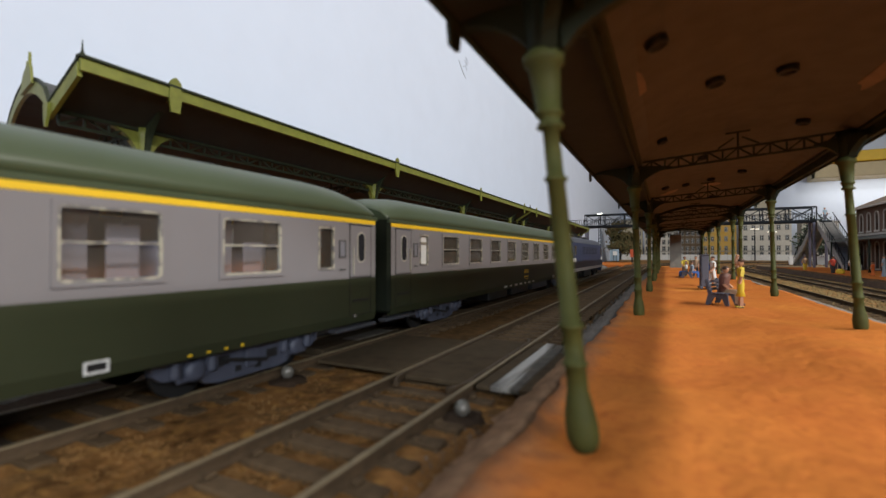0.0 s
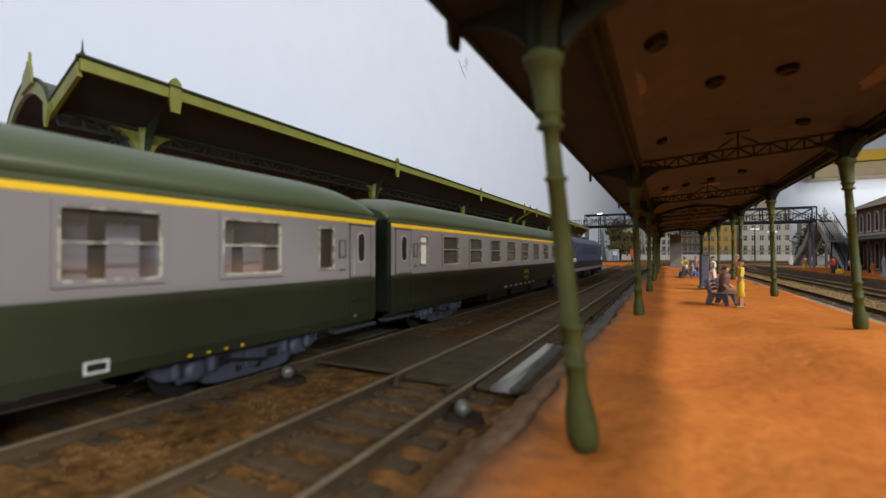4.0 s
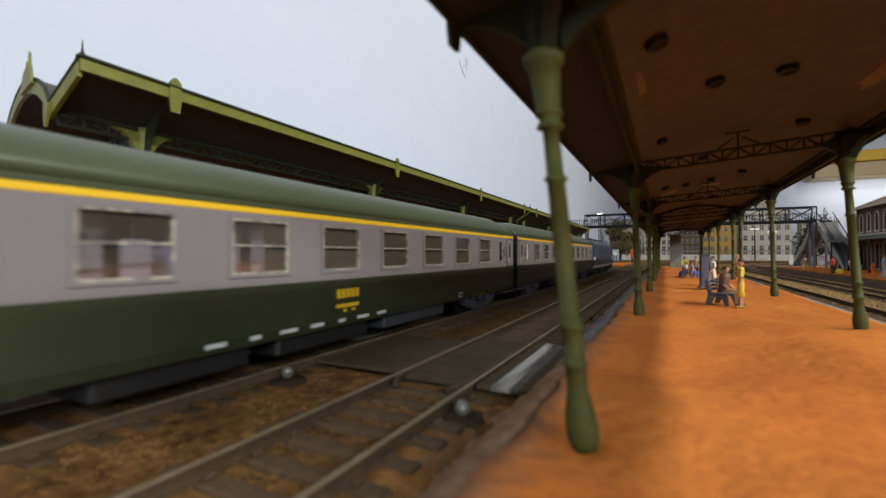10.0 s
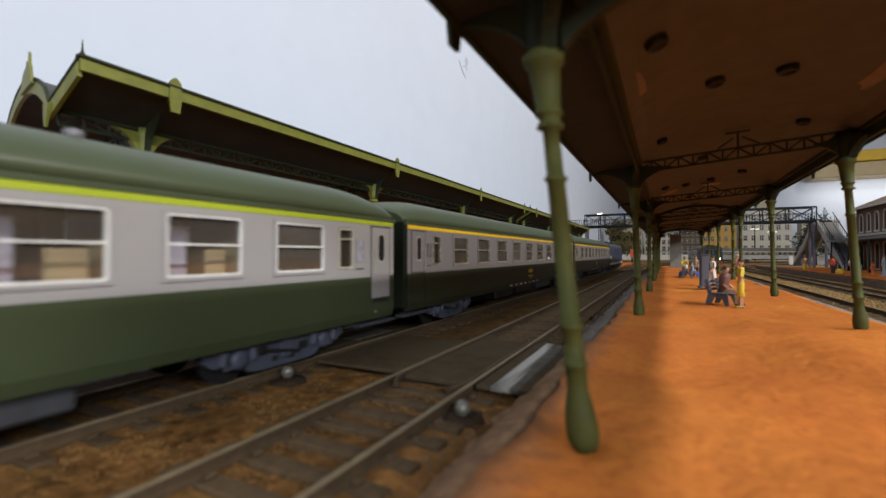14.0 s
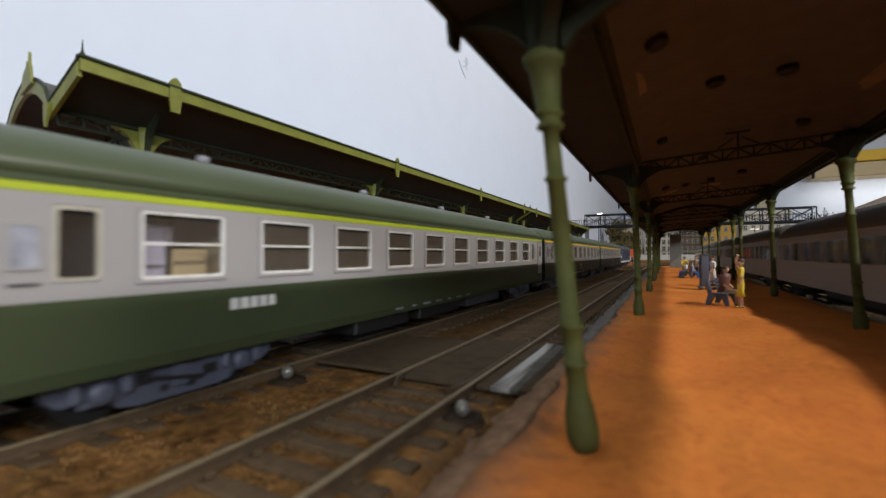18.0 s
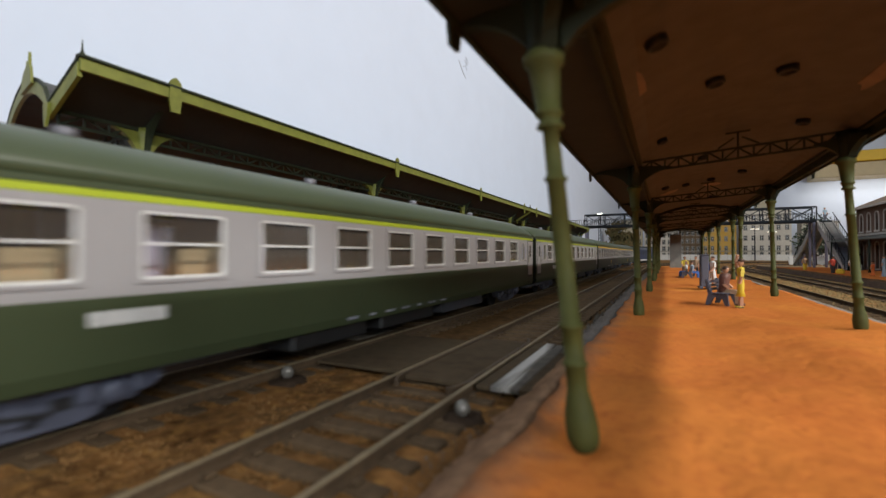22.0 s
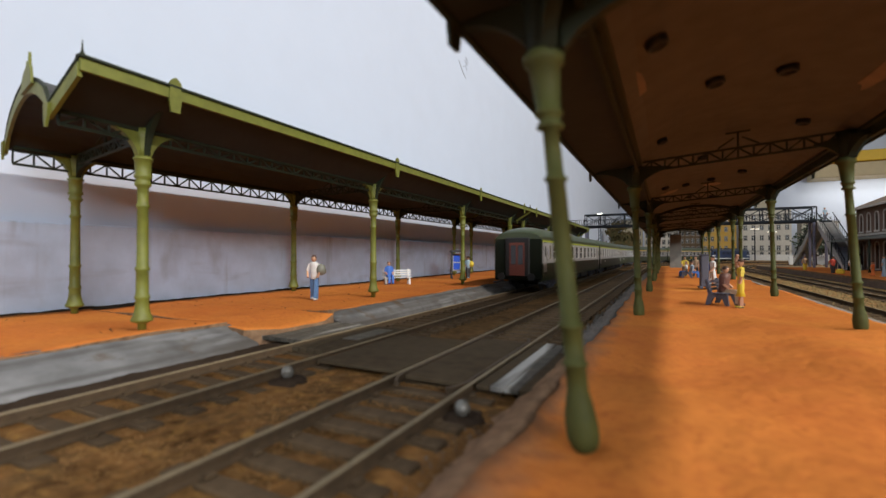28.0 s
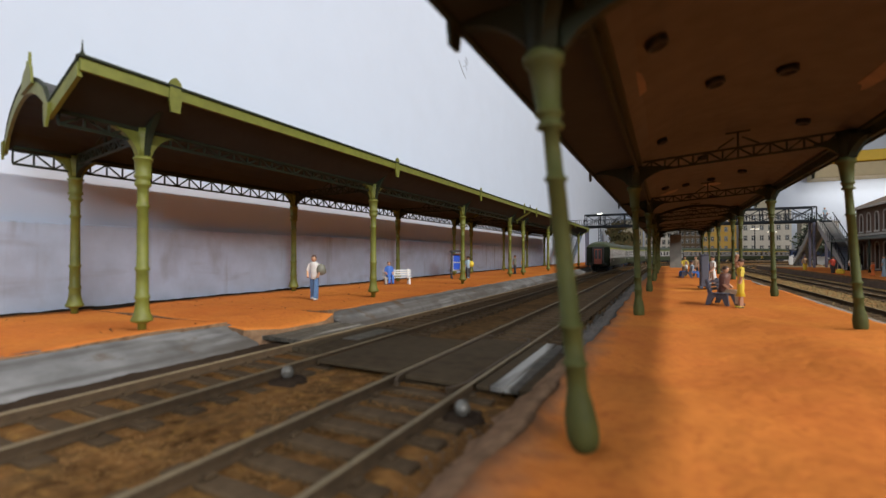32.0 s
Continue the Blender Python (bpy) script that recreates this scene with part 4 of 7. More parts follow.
c2a, gut2, rise2 = canopy(P2_POST_L, P2_POST_R, [4.7, 15.3, 25.4, 35.5], [4.7, 15.1, 25.3, 35.5], 2.8, 37.4, 4.0, 1.35, 4.72, 0.55, 0.16, True, "olive green iron island canopy with dark brown soffit", LEAN2, "canopies", TILT, 0.42)
canopy(P2_POST_L, P2_POST_R, [39.3, 49.5, 59.5, 69.5], [39.3, 49.5, 59.5, 69.5], 37.6, 71.5, 4.0, 1.35, 4.72, 0.55, 0.16, True, "olive green iron island canopy with dark brown soffit", None, "canopies", TILT, 0.42)
canopy(P1_BACK, P1_FRONT, [7.7, 17.3, 27.4, 37.0], [6.8, 16.9, 27.0, 37.0], 4.9, 39.0, 4.45, 1.2, 5.9, 0.97, 0.3, False, "olive green iron platform canopy beside the wall", None, "canopies")
canopy(P1_BACK, P1_FRONT, [41, 51, 61, 71.0], [41, 51, 61, 71.0], 39.2, 73.5, 4.45, 1.2, 5.9, 0.97, 0.3, False, "olive green iron platform canopy beside the wall", None, "canopies")


def vault_z(x):
    u = (x - P2_POST_L) / (P2_POST_R - P2_POST_L)
    return gut2 + 0.1 + rise2 * math.sin(math.pi * u) ** 0.75 - 0.1 + TILT * (x - P2_POST_L + 1.35)


# round smoke vents and worn patches on the soffit of the island canopy
for k, (x, y, r) in enumerate(((-0.12, 7.27, 0.24), (0.89, 10.28, 0.25), (2.13, 10.62, 0.27), (-0.08, 13.76, 0.2), (3.28, 14.76, 0.24), (0.0, 23.9, 0.25), (0.9, 25.0, 0.25), (1.95, 24.6, 0.25), (2.95, 22.7, 0.25), (1.2, 18.5, 0.22), (1.3, 31.0, 0.25), (2.6, 32.0, 0.25))):
    bm = B()
    z = vault_z(x)
    dz = (vault_z(x + 0.1) - vault_z(x - 0.1)) / 0.2
    lathe(bm, [(r * 0.68, 0.03), (r * 0.68, -0.1), (r * 0.62, -0.13), (r * 0.5, -0.13), (r * 0.5, -0.02)], 16)
    xf(bm, 0, Matrix.Translation((x, y, z)) @ Matrix.Rotation(-math.atan(dz), 4, "Y"))
    part("smoke_vent", bm, M_BLACK, c2a, "round dark vent in the soffit")
for x, y, sx, sy, lab in ((-0.48, 8.7, 0.21, 1.0, ""), (3.72, 11.4, 0.22, 1.1, ""), (0.2, 26.6, 0.5, 0.7, ""), (2.2, 26.6, 0.5, 0.7, ""), (3.95, 10.4, 0.16, 0.7, "")):
    bm = B()
    z = vault_z(x)
    dz = (vault_z(x + 0.1) - vault_z(x - 0.1)) / 0.2
    rnd = random.Random(int(y * 10 + x * 7))
    ring = []
    for i in range(12):
        a = i * math.pi / 6
        q = rnd.uniform(0.65, 1.1)
        ring.append((sx * q * math.cos(a), sy * q * math.sin(a)))
    lo = [bm.verts.new((px, py, -0.018)) for px, py in ring]
    hi = [bm.verts.new((px, py, -0.006)) for px, py in ring]
    bm.faces.new(lo[::-1])
    bm.faces.new(hi)
    for i in range(12):
        bm.faces.new((lo[i], lo[(i + 1) % 12], hi[(i + 1) % 12], hi[i]))
    xf(bm, 0, Matrix.Translation((x, y, z)) @ Matrix.Rotation(-math.atan(dz), 4, "Y"))
    part("bare_patch", bm, M_PATCH, c2a, "orange bare patch where paint is missing")


# ---- trains ----
def wall_panel(bm, x, thick, ya, yb, za, zb, holes):
    """A side wall at x (outer face), thick inwards, with rectangular holes (y0, y1, z0, z1)."""
    ys = sorted({ya, yb, *(h[0] for h in holes), *(h[1] for h in holes)})
    zs = sorted({za, zb, *(h[2] for h in holes), *(h[3] for h in holes)})
    xi = x - math.copysign(thick, x)
    sgn = 1 if x > 0 else -1

    def quad(pts):
        bm.faces.new([bm.verts.new(p) for p in (pts if sgn > 0 else pts[::-1])])

    for y0, y1 in zip(ys, ys[1:]):
        for z0, z1 in zip(zs, zs[1:]):
            cy, cz = (y0 + y1) / 2, (z0 + z1) / 2
            if any(h[0] < cy < h[1] and h[2] < cz < h[3] for h in holes):
                continue
            quad([(x, y0, z0), (x, y1, z0), (x, y1, z1), (x, y0, z1)])
            quad([(xi, y0, z1), (xi, y1, z1), (xi, y1, z0), (xi, y0, z0)])
    for y0, y1, z0, z1 in holes:
        quad([(x, y0, z0), (xi, y0, z0), (xi, y1, z0), (x, y1, z0)])
        quad([(x, y1, z1), (xi, y1, z1), (xi, y0, z1), (x, y0, z1)])
        quad([(x, y0, z1), (xi, y0, z1), (xi, y0, z0), (x, y0, z0)])
        quad([(x, y1, z0), (xi, y1, z0), (xi, y1, z1), (x, y1, z1)])
    return bm


def ring_frame(bm, y0, y1, z0, z1, w, x0, x1):
    """A frame round an opening, with small corner fillets."""
    q = w * 0.9
    for cy, sy in ((y0, 1), (y1, -1)):
        for cz, sz in ((z0, 1), (z1, -1)):
            k = len(bm.verts)
            prism(bm, [(0, 0), (q, 0), (q * 0.3, q * 0.3), (0, q)], x0, x1)
            bm.verts.ensure_lookup_table()
            for v in bm.verts[k:]:
                v.co = Vector((v.co.y, cy + sy * v.co.x, cz + sz * v.co.z))
    box(bm, x0, x1, y0 - w, y1 + w, z1, z1 + w)
    box(bm, x0, x1, y0 - w, y1 + w, z0 - w, z0)
    box(bm, x0, x1, y0 - w, y0, z0, z1)
    box(bm, x0, x1, y1, y1 + w, z0, z1)
    return bm


def bogie(parent, y, base=2.5, material=None, lift=0.0):
    """Deep plate frames with black patches for slots, springs and axle boxes. lift: how far the rail lies above the
    vehicle's datum.
    """
    material = material or M_BOGIE
    q = base / 2 + 0.62
    made = []

    def add(name, bm, m, label=""):
        xf(bm, 0, Matrix.Translation((0, 0, lift)))
        made.append(part(name, bm, m, made[0] if made else parent, label))

    bm = B()
    for sx in (-1, 1):
        k = len(bm.verts)
        prism(bm, [(-q, 0.5), (-q + 0.16, 0.38), (-1.0, 0.36), (-0.84, 0.2), (-0.6, 0.16), (0.6, 0.16), (0.84, 0.2), (1.0, 0.36), (q - 0.16, 0.38), (q, 0.5), (q, 0.72), (-q, 0.72)], -0.07, 0.07)
        xf(bm, k, Matrix.Translation((sx * 1.06, y, 0)) @ Matrix.Rotation(math.pi / 2, 4, "Z"))
    box(bm, -1.0, 1.0, y - 0.35, y + 0.35, 0.4, 0.66)
    add("bogie", bm, material, "grey plastic bogie frame")
    for dy in (-base / 2, base / 2):
        bm = B()
        for sx in (-1, 1):
            lathe(bm, [(0.46, sx * 0.68), (0.46, sx * 0.8)] if sx > 0 else [(0.46, -0.8), (0.46, -0.68)], 20, 0.46, y + dy, axis="x")
        lathe(bm, [(0.08, -0.8), (0.08, 0.8)], 8, 0.46, y + dy, axis="x")
        add("wheelset", bm, M_BLACK)
        for sx in (-1, 1):
            bm = B()
            lathe(bm, [(0.17, sx * 1.12), (0.17, sx * 1.19), (0.12, sx * 1.24), (0.06, sx * 1.245)] if sx > 0 else [(0.06, -1.245), (0.12, -1.24), (0.17, -1.19), (0.17, -1.12)], 14, 0.46, y + dy, axis="x")
            add("axle_box", bm, material)
            bm = B()
            box(bm, *sorted((sx * 1.1, sx * 1.17)), y + dy - 0.27, y + dy + 0.27, 0.3, 0.4, 0.02)
            add("axle_box_tie", bm, material)
            for dq in (-0.3, 0.3):
                bm = B()
                lathe(bm, [(0.09, 0.4), (0.075, 0.44), (0.09, 0.48), (0.075, 0.52), (0.09, 0.56), (0.075, 0.6), (0.09, 0.64)], 8, sx * 1.15, y + dy + dq)
                add("spring", bm, material)
    for sx in (-1, 1):
        # Black patches stand proud of the plate in place of dark cut-outs.
        for y0, y1, z0, z1 in ((-0.62, -0.42, 0.42, 0.58), (0.36, 0.6, 0.36, 0.52), (0.68, 0.84, 0.42, 0.56), (-0.3, -0.18, 0.26, 0.36), (0.1, 0.24, 0.24, 0.34)):
            bm = B()
            box(bm, *sorted((sx * 1.132, sx * 1.138)), y + y0, y + y1, z0, z1)
            add("slot", bm, M_BLACK, "raised black patch for a slot's shade in the bogie frame")
        bm = B()
        bar(bm, (sx * 1.18, y - 0.55, 0.52), (sx * 1.18, y + 0.32, 0.36), 0.06)
        add("damper", bm, M_BLACK)
        bm = B()
        box(bm, *sorted((sx * 1.14, sx * 1.19)), y - 0.12, y + 0.12, 0.3, 0.72, 0.015)
        add("bolster_stop", bm, material)
        bm = B()
        box(bm, *sorted((sx * 1.135, sx * 1.165)), y - q + 0.1, y + q - 0.1, 0.6, 0.66, 0.01)
        add("frame_flange", bm, material)
    return made[0]


ROOF_PROF = [(-1.42, 3.22), (-1.36, 3.42), (-1.15, 3.68), (-0.8, 3.87), (-0.4, 3.96), (0, 3.99), (0.4, 3.96), (0.8, 3.87), (1.15, 3.68), (1.36, 3.42), (1.42, 3.22)]


def roof_mesh(L, drop=0.5, tall=1.0):
    """A roof with domed ends."""
    bm = B()
    prev = None
    ends = ((0.0, 0.0), (0.05, 0.2), (0.16, 0.38), (0.4, 0.58), (0.8, 0.78), (1.3, 0.92), (1.9, 1.0))
    for y, k in [(-L / 2 + d, k) for d, k in ends] + [(L / 2 - d, k) for d, k in ends[::-1]]:
        kk = 1 - drop * (1 - k)
        ring = [bm.verts.new((x * (0.96 + 0.04 * k), y, 3.22 + (z - 3.22) * kk * tall)) for x, z in ROOF_PROF]
        if prev:
            for i in range(len(ring) - 1):
                bm.faces.new((prev[i], prev[i + 1], ring[i + 1], ring[i])).smooth = True
            bm.faces.new((prev[-1], prev[0], ring[0], ring[-1]))
        else:
            bm.faces.new(ring[::-1])
        prev = ring
    bm.faces.new(prev)
    return bm


def end_details(c, L, gang_mat, body_mat):
    for sy in (-1, 1):
        ye = sy * L / 2
        bm = B()
        a, b = sorted((ye, ye + sy * 0.17))
        box(bm, -0.72, 0.72, a, b, 1.05, 3.3, 0.05)
        g = part("gangway_frame", bm, M_BLACK, c, "black rubber gangway frame")
        bm = B()
        a, b = sorted((ye + sy * 0.172, ye + sy * 0.2))
        box(bm, -0.45, 0.45, a, b, 1.1, 3.0, 0.01)
        part("gangway_door", bm, gang_mat, g, "red gangway door")
        for sx in (-1, 1):
            bm = B()
            a, b = sorted((ye + sy * 0.202, ye + sy * 0.21))
            box(bm, *sorted((sx * 0.06, sx * 0.36)), a, b, 1.75, 2.85, 0.004)
            part("door_window", bm, M_DARKGLASS, g)
            bm = B()
            a = ye
            prof = [(0.09, 0.0), (0.09, 0.32), (0.22, 0.34), (0.22, 0.40)]
            lathe(bm, prof, 12)
            xf(bm, 0, Matrix.Translation((sx * 0.88, a, 1.05)) @ Matrix.Rotation(-sy * math.pi / 2, 4, "X"))
            part("buffer", bm, M_BLACK, c)
    return c


def express_coach(first):
    """A green and grey coach. first: yellow band, nine wide compartments; else lime band and grey doors."""
    lab = "dark green and grey coach with " + ("yellow first-class band" if first else "lime band and grey doors")
    c = thing("passenger_coach", T1, -300, TRAIN_Z, 0, lab, "railway coach", "coaches of the express train")
    L = 24.3
    grey, green = (M_COACH_GREY, M_COACH_GREEN) if first else (M_COACH_GREY2, M_COACH_GREEN2)
    band = M_YELLOW if first else M_LIME
    n, pitch, w = (9, 2.13, 1.22) if first else (10, 1.96, 1.27)
    yw = [(i - (n - 1) / 2) * pitch for i in range(n)]
    small = [(sy * (L / 2 - (1.82 if first else 2.0))) for sy in (-1, 1)]
    doors = [(sy * (L / 2 - 0.68)) for sy in (-1, 1)]
    holes = [(y - w / 2, y + w / 2, 2.0, 2.94) for y in yw] + [(y - 0.24, y + 0.24, 2.02, 2.92) for y in small]
    for sx in (-1, 1):
        bm = B()
        wall_panel(bm, sx * 1.42, 0.08, -L / 2 + 0.1, L / 2 - 0.1, 1.81, 3.04, holes)
        bmesh.ops.remove_doubles(bm, verts=bm.verts, dist=0.0005)
        part("side_panel", bm, grey, c, "pale grey upper side")
        bm = B()
        box(bm, *sorted((sx * 1.30, sx * 1.428)), -L / 2 + 0.1, L / 2 - 0.1, 3.04, 3.14, 0.008)
        part("band", bm, band, c, "coloured band under the roof")
        bm = B()
        box(bm, *sorted((sx * 1.30, sx * 1.426)), -L / 2 + 0.01, L / 2 - 0.01, 3.143, 3.23, 0.008)
        part("cant_rail", bm, M_ROOF, c)
        # lower side with a curved-under foot
        bm = B()
        pr = [(1.30, 0.80), (1.38, 0.80), (1.428, 0.98), (1.428, 1.81), (1.30, 1.81)]
        prism(bm, [(sx * a, b) for a, b in pr], -L / 2 + 0.1, L / 2 - 0.1)
        bmesh.ops.recalc_face_normals(bm, faces=bm.faces)
        part("lower_side", bm, green, c, "dark green lower side")
    for sy in (-1, 1):
        bm = B()
        a, b = sorted((sy * L / 2, sy * (L / 2 - 0.17)))
        box(bm, -1.418, 1.418, a, b, 0.85, 3.3, 0.07)
        part("end_wall", bm, M_SHADED_END, c, "green end wall with rounded corners, darkened for its shade")
    part("roof", roof_mesh(L), M_ROOF, c, "grey-green domed roof")
    if not first:
        for y in (-8.0, -3.5, 1.0, 5.5):
            bm = B()
            lathe(bm, [(0.11, 3.86), (0.11, 3.99), (0.07, 4.01)], 10, 0.62, y)
            part("roof_vent", bm, M_PLATE, c, "small pale roof vent")
    bm = B()
    box(bm, -1.34, 1.34, -L / 2 + 0.1, L / 2 - 0.1, 0.98, 1.12)
    part("floor", bm, M_BLACK, c)
    # inside: corridor wall, partitions and seats
    for i in range(n + 1):
        y = (i - n / 2) * pitch
        bm = B()
        box(bm, -0.35, 1.33, y - 0.05, y + 0.05, 1.12, 3.1)
        part("partition", bm, M_INWALL, c)
    bm = B()
    for i in range(n):
        y = (i - n / 2) * pitch
        box(bm, -0.38, -0.33, y + 0.12, y + pitch * 0.36, 1.12, 3.1)
        box(bm, -0.38, -0.33, y + pitch * 0.36, y + pitch * 0.5, 1.12, 2.0)
        box(bm, -0.38, -0.33, y + pitch * 0.5, y + pitch * 0.82, 1.12, 3.1)
    part("corridor_wall", bm, M_INWALL, c)
    for i in range(n):
        y = (i - n / 2) * pitch
        for o, k in ((0.06, 1), (pitch - 0.06, -1)):
            bm = B()
            box(bm, -0.3, 1.25, *sorted((y + o, y + o + k * 0.5)), 1.12, 1.6, 0.03)
            box(bm, -0.3, 1.25, *sorted((y + o, y + o + k * 0.16)), 1.6, 2.55, 0.03)
            part("seat", bm, M_LILACSEAT if first else M_SEAT, c)
    # panels, blinds and tables seen behind the panes
    for sx in (-1, 1):
        for k, y in enumerate(yw):
            bm = B()
            if first:
                box(bm, *sorted((sx * 0.98, sx * 1.0)), y - 0.52, y - 0.1, 1.6, 2.98)
                box(bm, *sorted((sx * 1.05, sx * 1.07)), y + 0.08, y + 0.5, 1.6, 2.55 + 0.2 * (k % 2))
            else:
                box(bm, *sorted((sx * 1.08, sx * 1.1)), y + 0.1 * (k % 3), y + 0.56, 1.5, 2.42)
            part("interior_panel", bm, M_INWALL if first else M_SEAT, c)
            if not first:
                bm = B()
                box(bm, *sorted((sx * 1.02, sx * 1.04)), y - 0.42, y - 0.08 - 0.08 * (k % 2), 1.5, 2.78)
                part("interior_panel", bm, M_LILACSEAT, c, "pale lilac compartment panel")
    for sx in (-1, 1):
        xo = sx * 1.42
        a, b = sorted((xo - sx * 0.03, xo + sx * 0.018))
        for y in yw:
            bm = B()
            ring_frame(bm, y - w / 2 + 0.045, y + w / 2 - 0.045, 2.045, 2.895, 0.035, a, b)
            box(bm, a, b, y - w / 2 + 0.05, y + w / 2 - 0.05, 2.475, 2.505)
            wdw = part("window", bm, M_SPECK if first else M_WHITEMARK, c, "sliding window in a worn pale frame")
            bm = B()
            ring_frame(bm, y - w / 2 + 0.012, y + w / 2 - 0.012, 2.012, 2.928, 0.055, *sorted((xo, xo + sx * 0.024)))
            part("outer_rim", bm, grey, wdw, "grey raised rim")
            g0, g1 = sorted((xo - sx * 0.045, xo - sx * 0.035))
            for z0, z1 in ((2.05, 2.475), (2.515, 2.89)):
                bm = B()
                box(bm, g0, g1, y - w / 2 + 0.05, y + w / 2 - 0.05, z0, z1)
                part("pane", bm, M_GLASS, wdw).visible_shadow = False
        for k, y in enumerate(small):
            bm = B()
            ring_frame(bm, y - 0.2, y + 0.2, 2.07, 2.87, 0.04, a, b)
            if k == (0 if first else 1):
                box(bm, a, b, y - 0.2, y + 0.2, 2.66, 2.69)
            wdw = part("window", bm, M_ALU if not first else M_SPECK, c)
            g0, g1 = sorted((xo - sx * 0.045, xo - sx * 0.035))
            bm = B()
            box(bm, g0, g1, y - 0.2, y + 0.2, 2.07, 2.87)
            part("pane", bm, (M_WHITEPANE if first else M_PALEPLATE) if k == (0 if first else 1) else M_GLASS, wdw)
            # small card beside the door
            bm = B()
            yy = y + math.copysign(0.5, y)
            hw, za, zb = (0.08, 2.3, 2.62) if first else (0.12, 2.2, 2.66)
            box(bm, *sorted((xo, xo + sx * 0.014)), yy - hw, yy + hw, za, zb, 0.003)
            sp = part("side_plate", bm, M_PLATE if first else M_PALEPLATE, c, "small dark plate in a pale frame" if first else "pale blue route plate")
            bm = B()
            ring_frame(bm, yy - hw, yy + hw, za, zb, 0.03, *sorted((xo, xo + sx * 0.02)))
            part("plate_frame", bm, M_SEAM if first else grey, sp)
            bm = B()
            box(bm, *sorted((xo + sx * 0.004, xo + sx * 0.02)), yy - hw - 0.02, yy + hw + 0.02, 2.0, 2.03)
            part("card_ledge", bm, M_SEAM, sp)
        for y in doors:
            bm = B()
            z0 = 1.84 if first else 1.30
            box(bm, *sorted((xo - sx * 0.02, xo + sx * 0.022)), y - 0.37, y + 0.37, z0, 2.99, 0.01)
            d = part("door", bm, grey, c, "pale grey entrance door")
            bm = B()
            ring_frame(bm, y - 0.375, y + 0.375, z0 - 0.005, 2.99, 0.028, *sorted((xo, xo + sx * 0.012)))
            part("door_seam", bm, M_SEAM, d, "dark seam round the door")
            for r, h, x0, x1, nm, m in ((0.15, 0.2, 0.023, 0.03, "window_rim", M_ALU), (0.118, 0.2, 0.031, 0.036, "oval_window", M_DARKGLASS)):
                bm = B()
                pts = [(y + r * math.cos(math.pi * i / 10), 2.5 + (h if i < 10 else -h) + r * math.sin(math.pi * i / 10)) for i in range(20)]
                prism(bm, pts, x0, x1)
                for v in bm.verts:
                    v.co = Vector((xo + sx * v.co.y, v.co.x, v.co.z))
                bmesh.ops.recalc_face_normals(bm, faces=bm.faces)
                part(nm, bm, m, d)
            # Raised black bar carries the step recess's shade as colour.
            bm = B()
            box(bm, *sorted((xo, xo + sx * 0.02)), y - 0.3, y + 0.3, *((1.28, 1.34) if first else (1.2, 1.27)))
            part("step_slot", bm, M_BLACK, d, "raised black bar for the dark step recess under the door")
            if first:
                bm = B()
                for ye in (y - 0.385, y + 0.385):
                    box(bm, *sorted((xo + sx * 0.004, xo + sx * 0.012)), ye - 0.012, ye + 0.012, 0.99, 1.81)
                box(bm, *sorted((xo + sx * 0.004, xo + sx * 0.012)), y - 0.385, y + 0.385, 0.985, 1.0)
                part("lower_seam", bm, M_BLACK, d, "dark seam of the door foot")
            bm = B()
            box(bm, *sorted((xo + sx * 0.002, xo + sx * 0.026)), y - 0.42, y + 0.42, 2.995, 3.02)
            part("rain_strip", bm, M_BLACK, d)
            bm = B()
            yy = y + math.copysign(0.33, y)
            box(bm, *sorted((xo + sx * 0.03, xo + sx * 0.06)), y - math.copysign(0.3, y) - 0.012, y - math.copysign(0.3, y) + 0.012, 1.9, 2.5)
            part("handle", bm, M_ALU, d, "thin metal grab rail")
            bm = B()
            box(bm, *sorted((sx * 1.2, sx * 1.46)), y - 0.85, y + 0.6, 0.66, 0.74, 0.02)
            part("step", bm, M_UNDERBOX, c, "grey plastic footstep")
        # markings as plain bars
        if first:
            bars = [(-0.1 + 0.155 * i, 0.12, 1.50, 0.19, M_YELLOW) for i in range(5)] + [(0.2, 0.78, 1.24, 0.08, M_YELLOW), (0.1, 0.1, 1.13, 0.06, M_YELLOW), (0.4, 0.12, 1.13, 0.06, M_YELLOW)]
            bars += [(7.4 + i * 0.3, 0.06, 0.86, 0.035, M_YELLOW) for i in range(4)]
        else:
            bars = [(-8.0 + 0.19 * i, 0.15, 1.55, 0.18, M_WHITEMARK) for i in range(5)]
        bars += [(-3.0 + i * 0.75, (0.36, 0.22, 0.42)[i % 3], 0.93, 0.07 if first else 0.05, M_WHITEMARK if first else M_PALEPLATE) for i in range(7)]
        for y, ln, z, h, m in bars:
            bm = B()
            box(bm, *sorted((xo + sx * 0.002, xo + sx * 0.014)), y - ln / 2, y + ln / 2, z - h / 2, z + h / 2)
            part("marking", bm, m, c)
        if first:
            bm = B()
            yy = 6.2
            ring_frame(bm, yy - 0.11, yy + 0.11, 0.92, 1.02, 0.03, *sorted((xo + sx * 0.002, xo + sx * 0.02)))
            f = part("filler_frame", bm, M_WHITEMARK, c, "white framed filler opening")
            bm = B()
            box(bm, *sorted((xo + sx * 0.002, xo + sx * 0.012)), yy - 0.108, yy + 0.108, 0.922, 1.018)
            part("filler_cap", bm, M_BLACK, f)
        bm = B()
        lathe(bm, [(0.045, 0), (0.04, 0.05)], 8)
        xf(bm, 0, Matrix.Translation((xo, L / 2 - 0.9, 0.97)) @ Matrix.Rotation(sx * math.pi / 2, 4, "Y"))
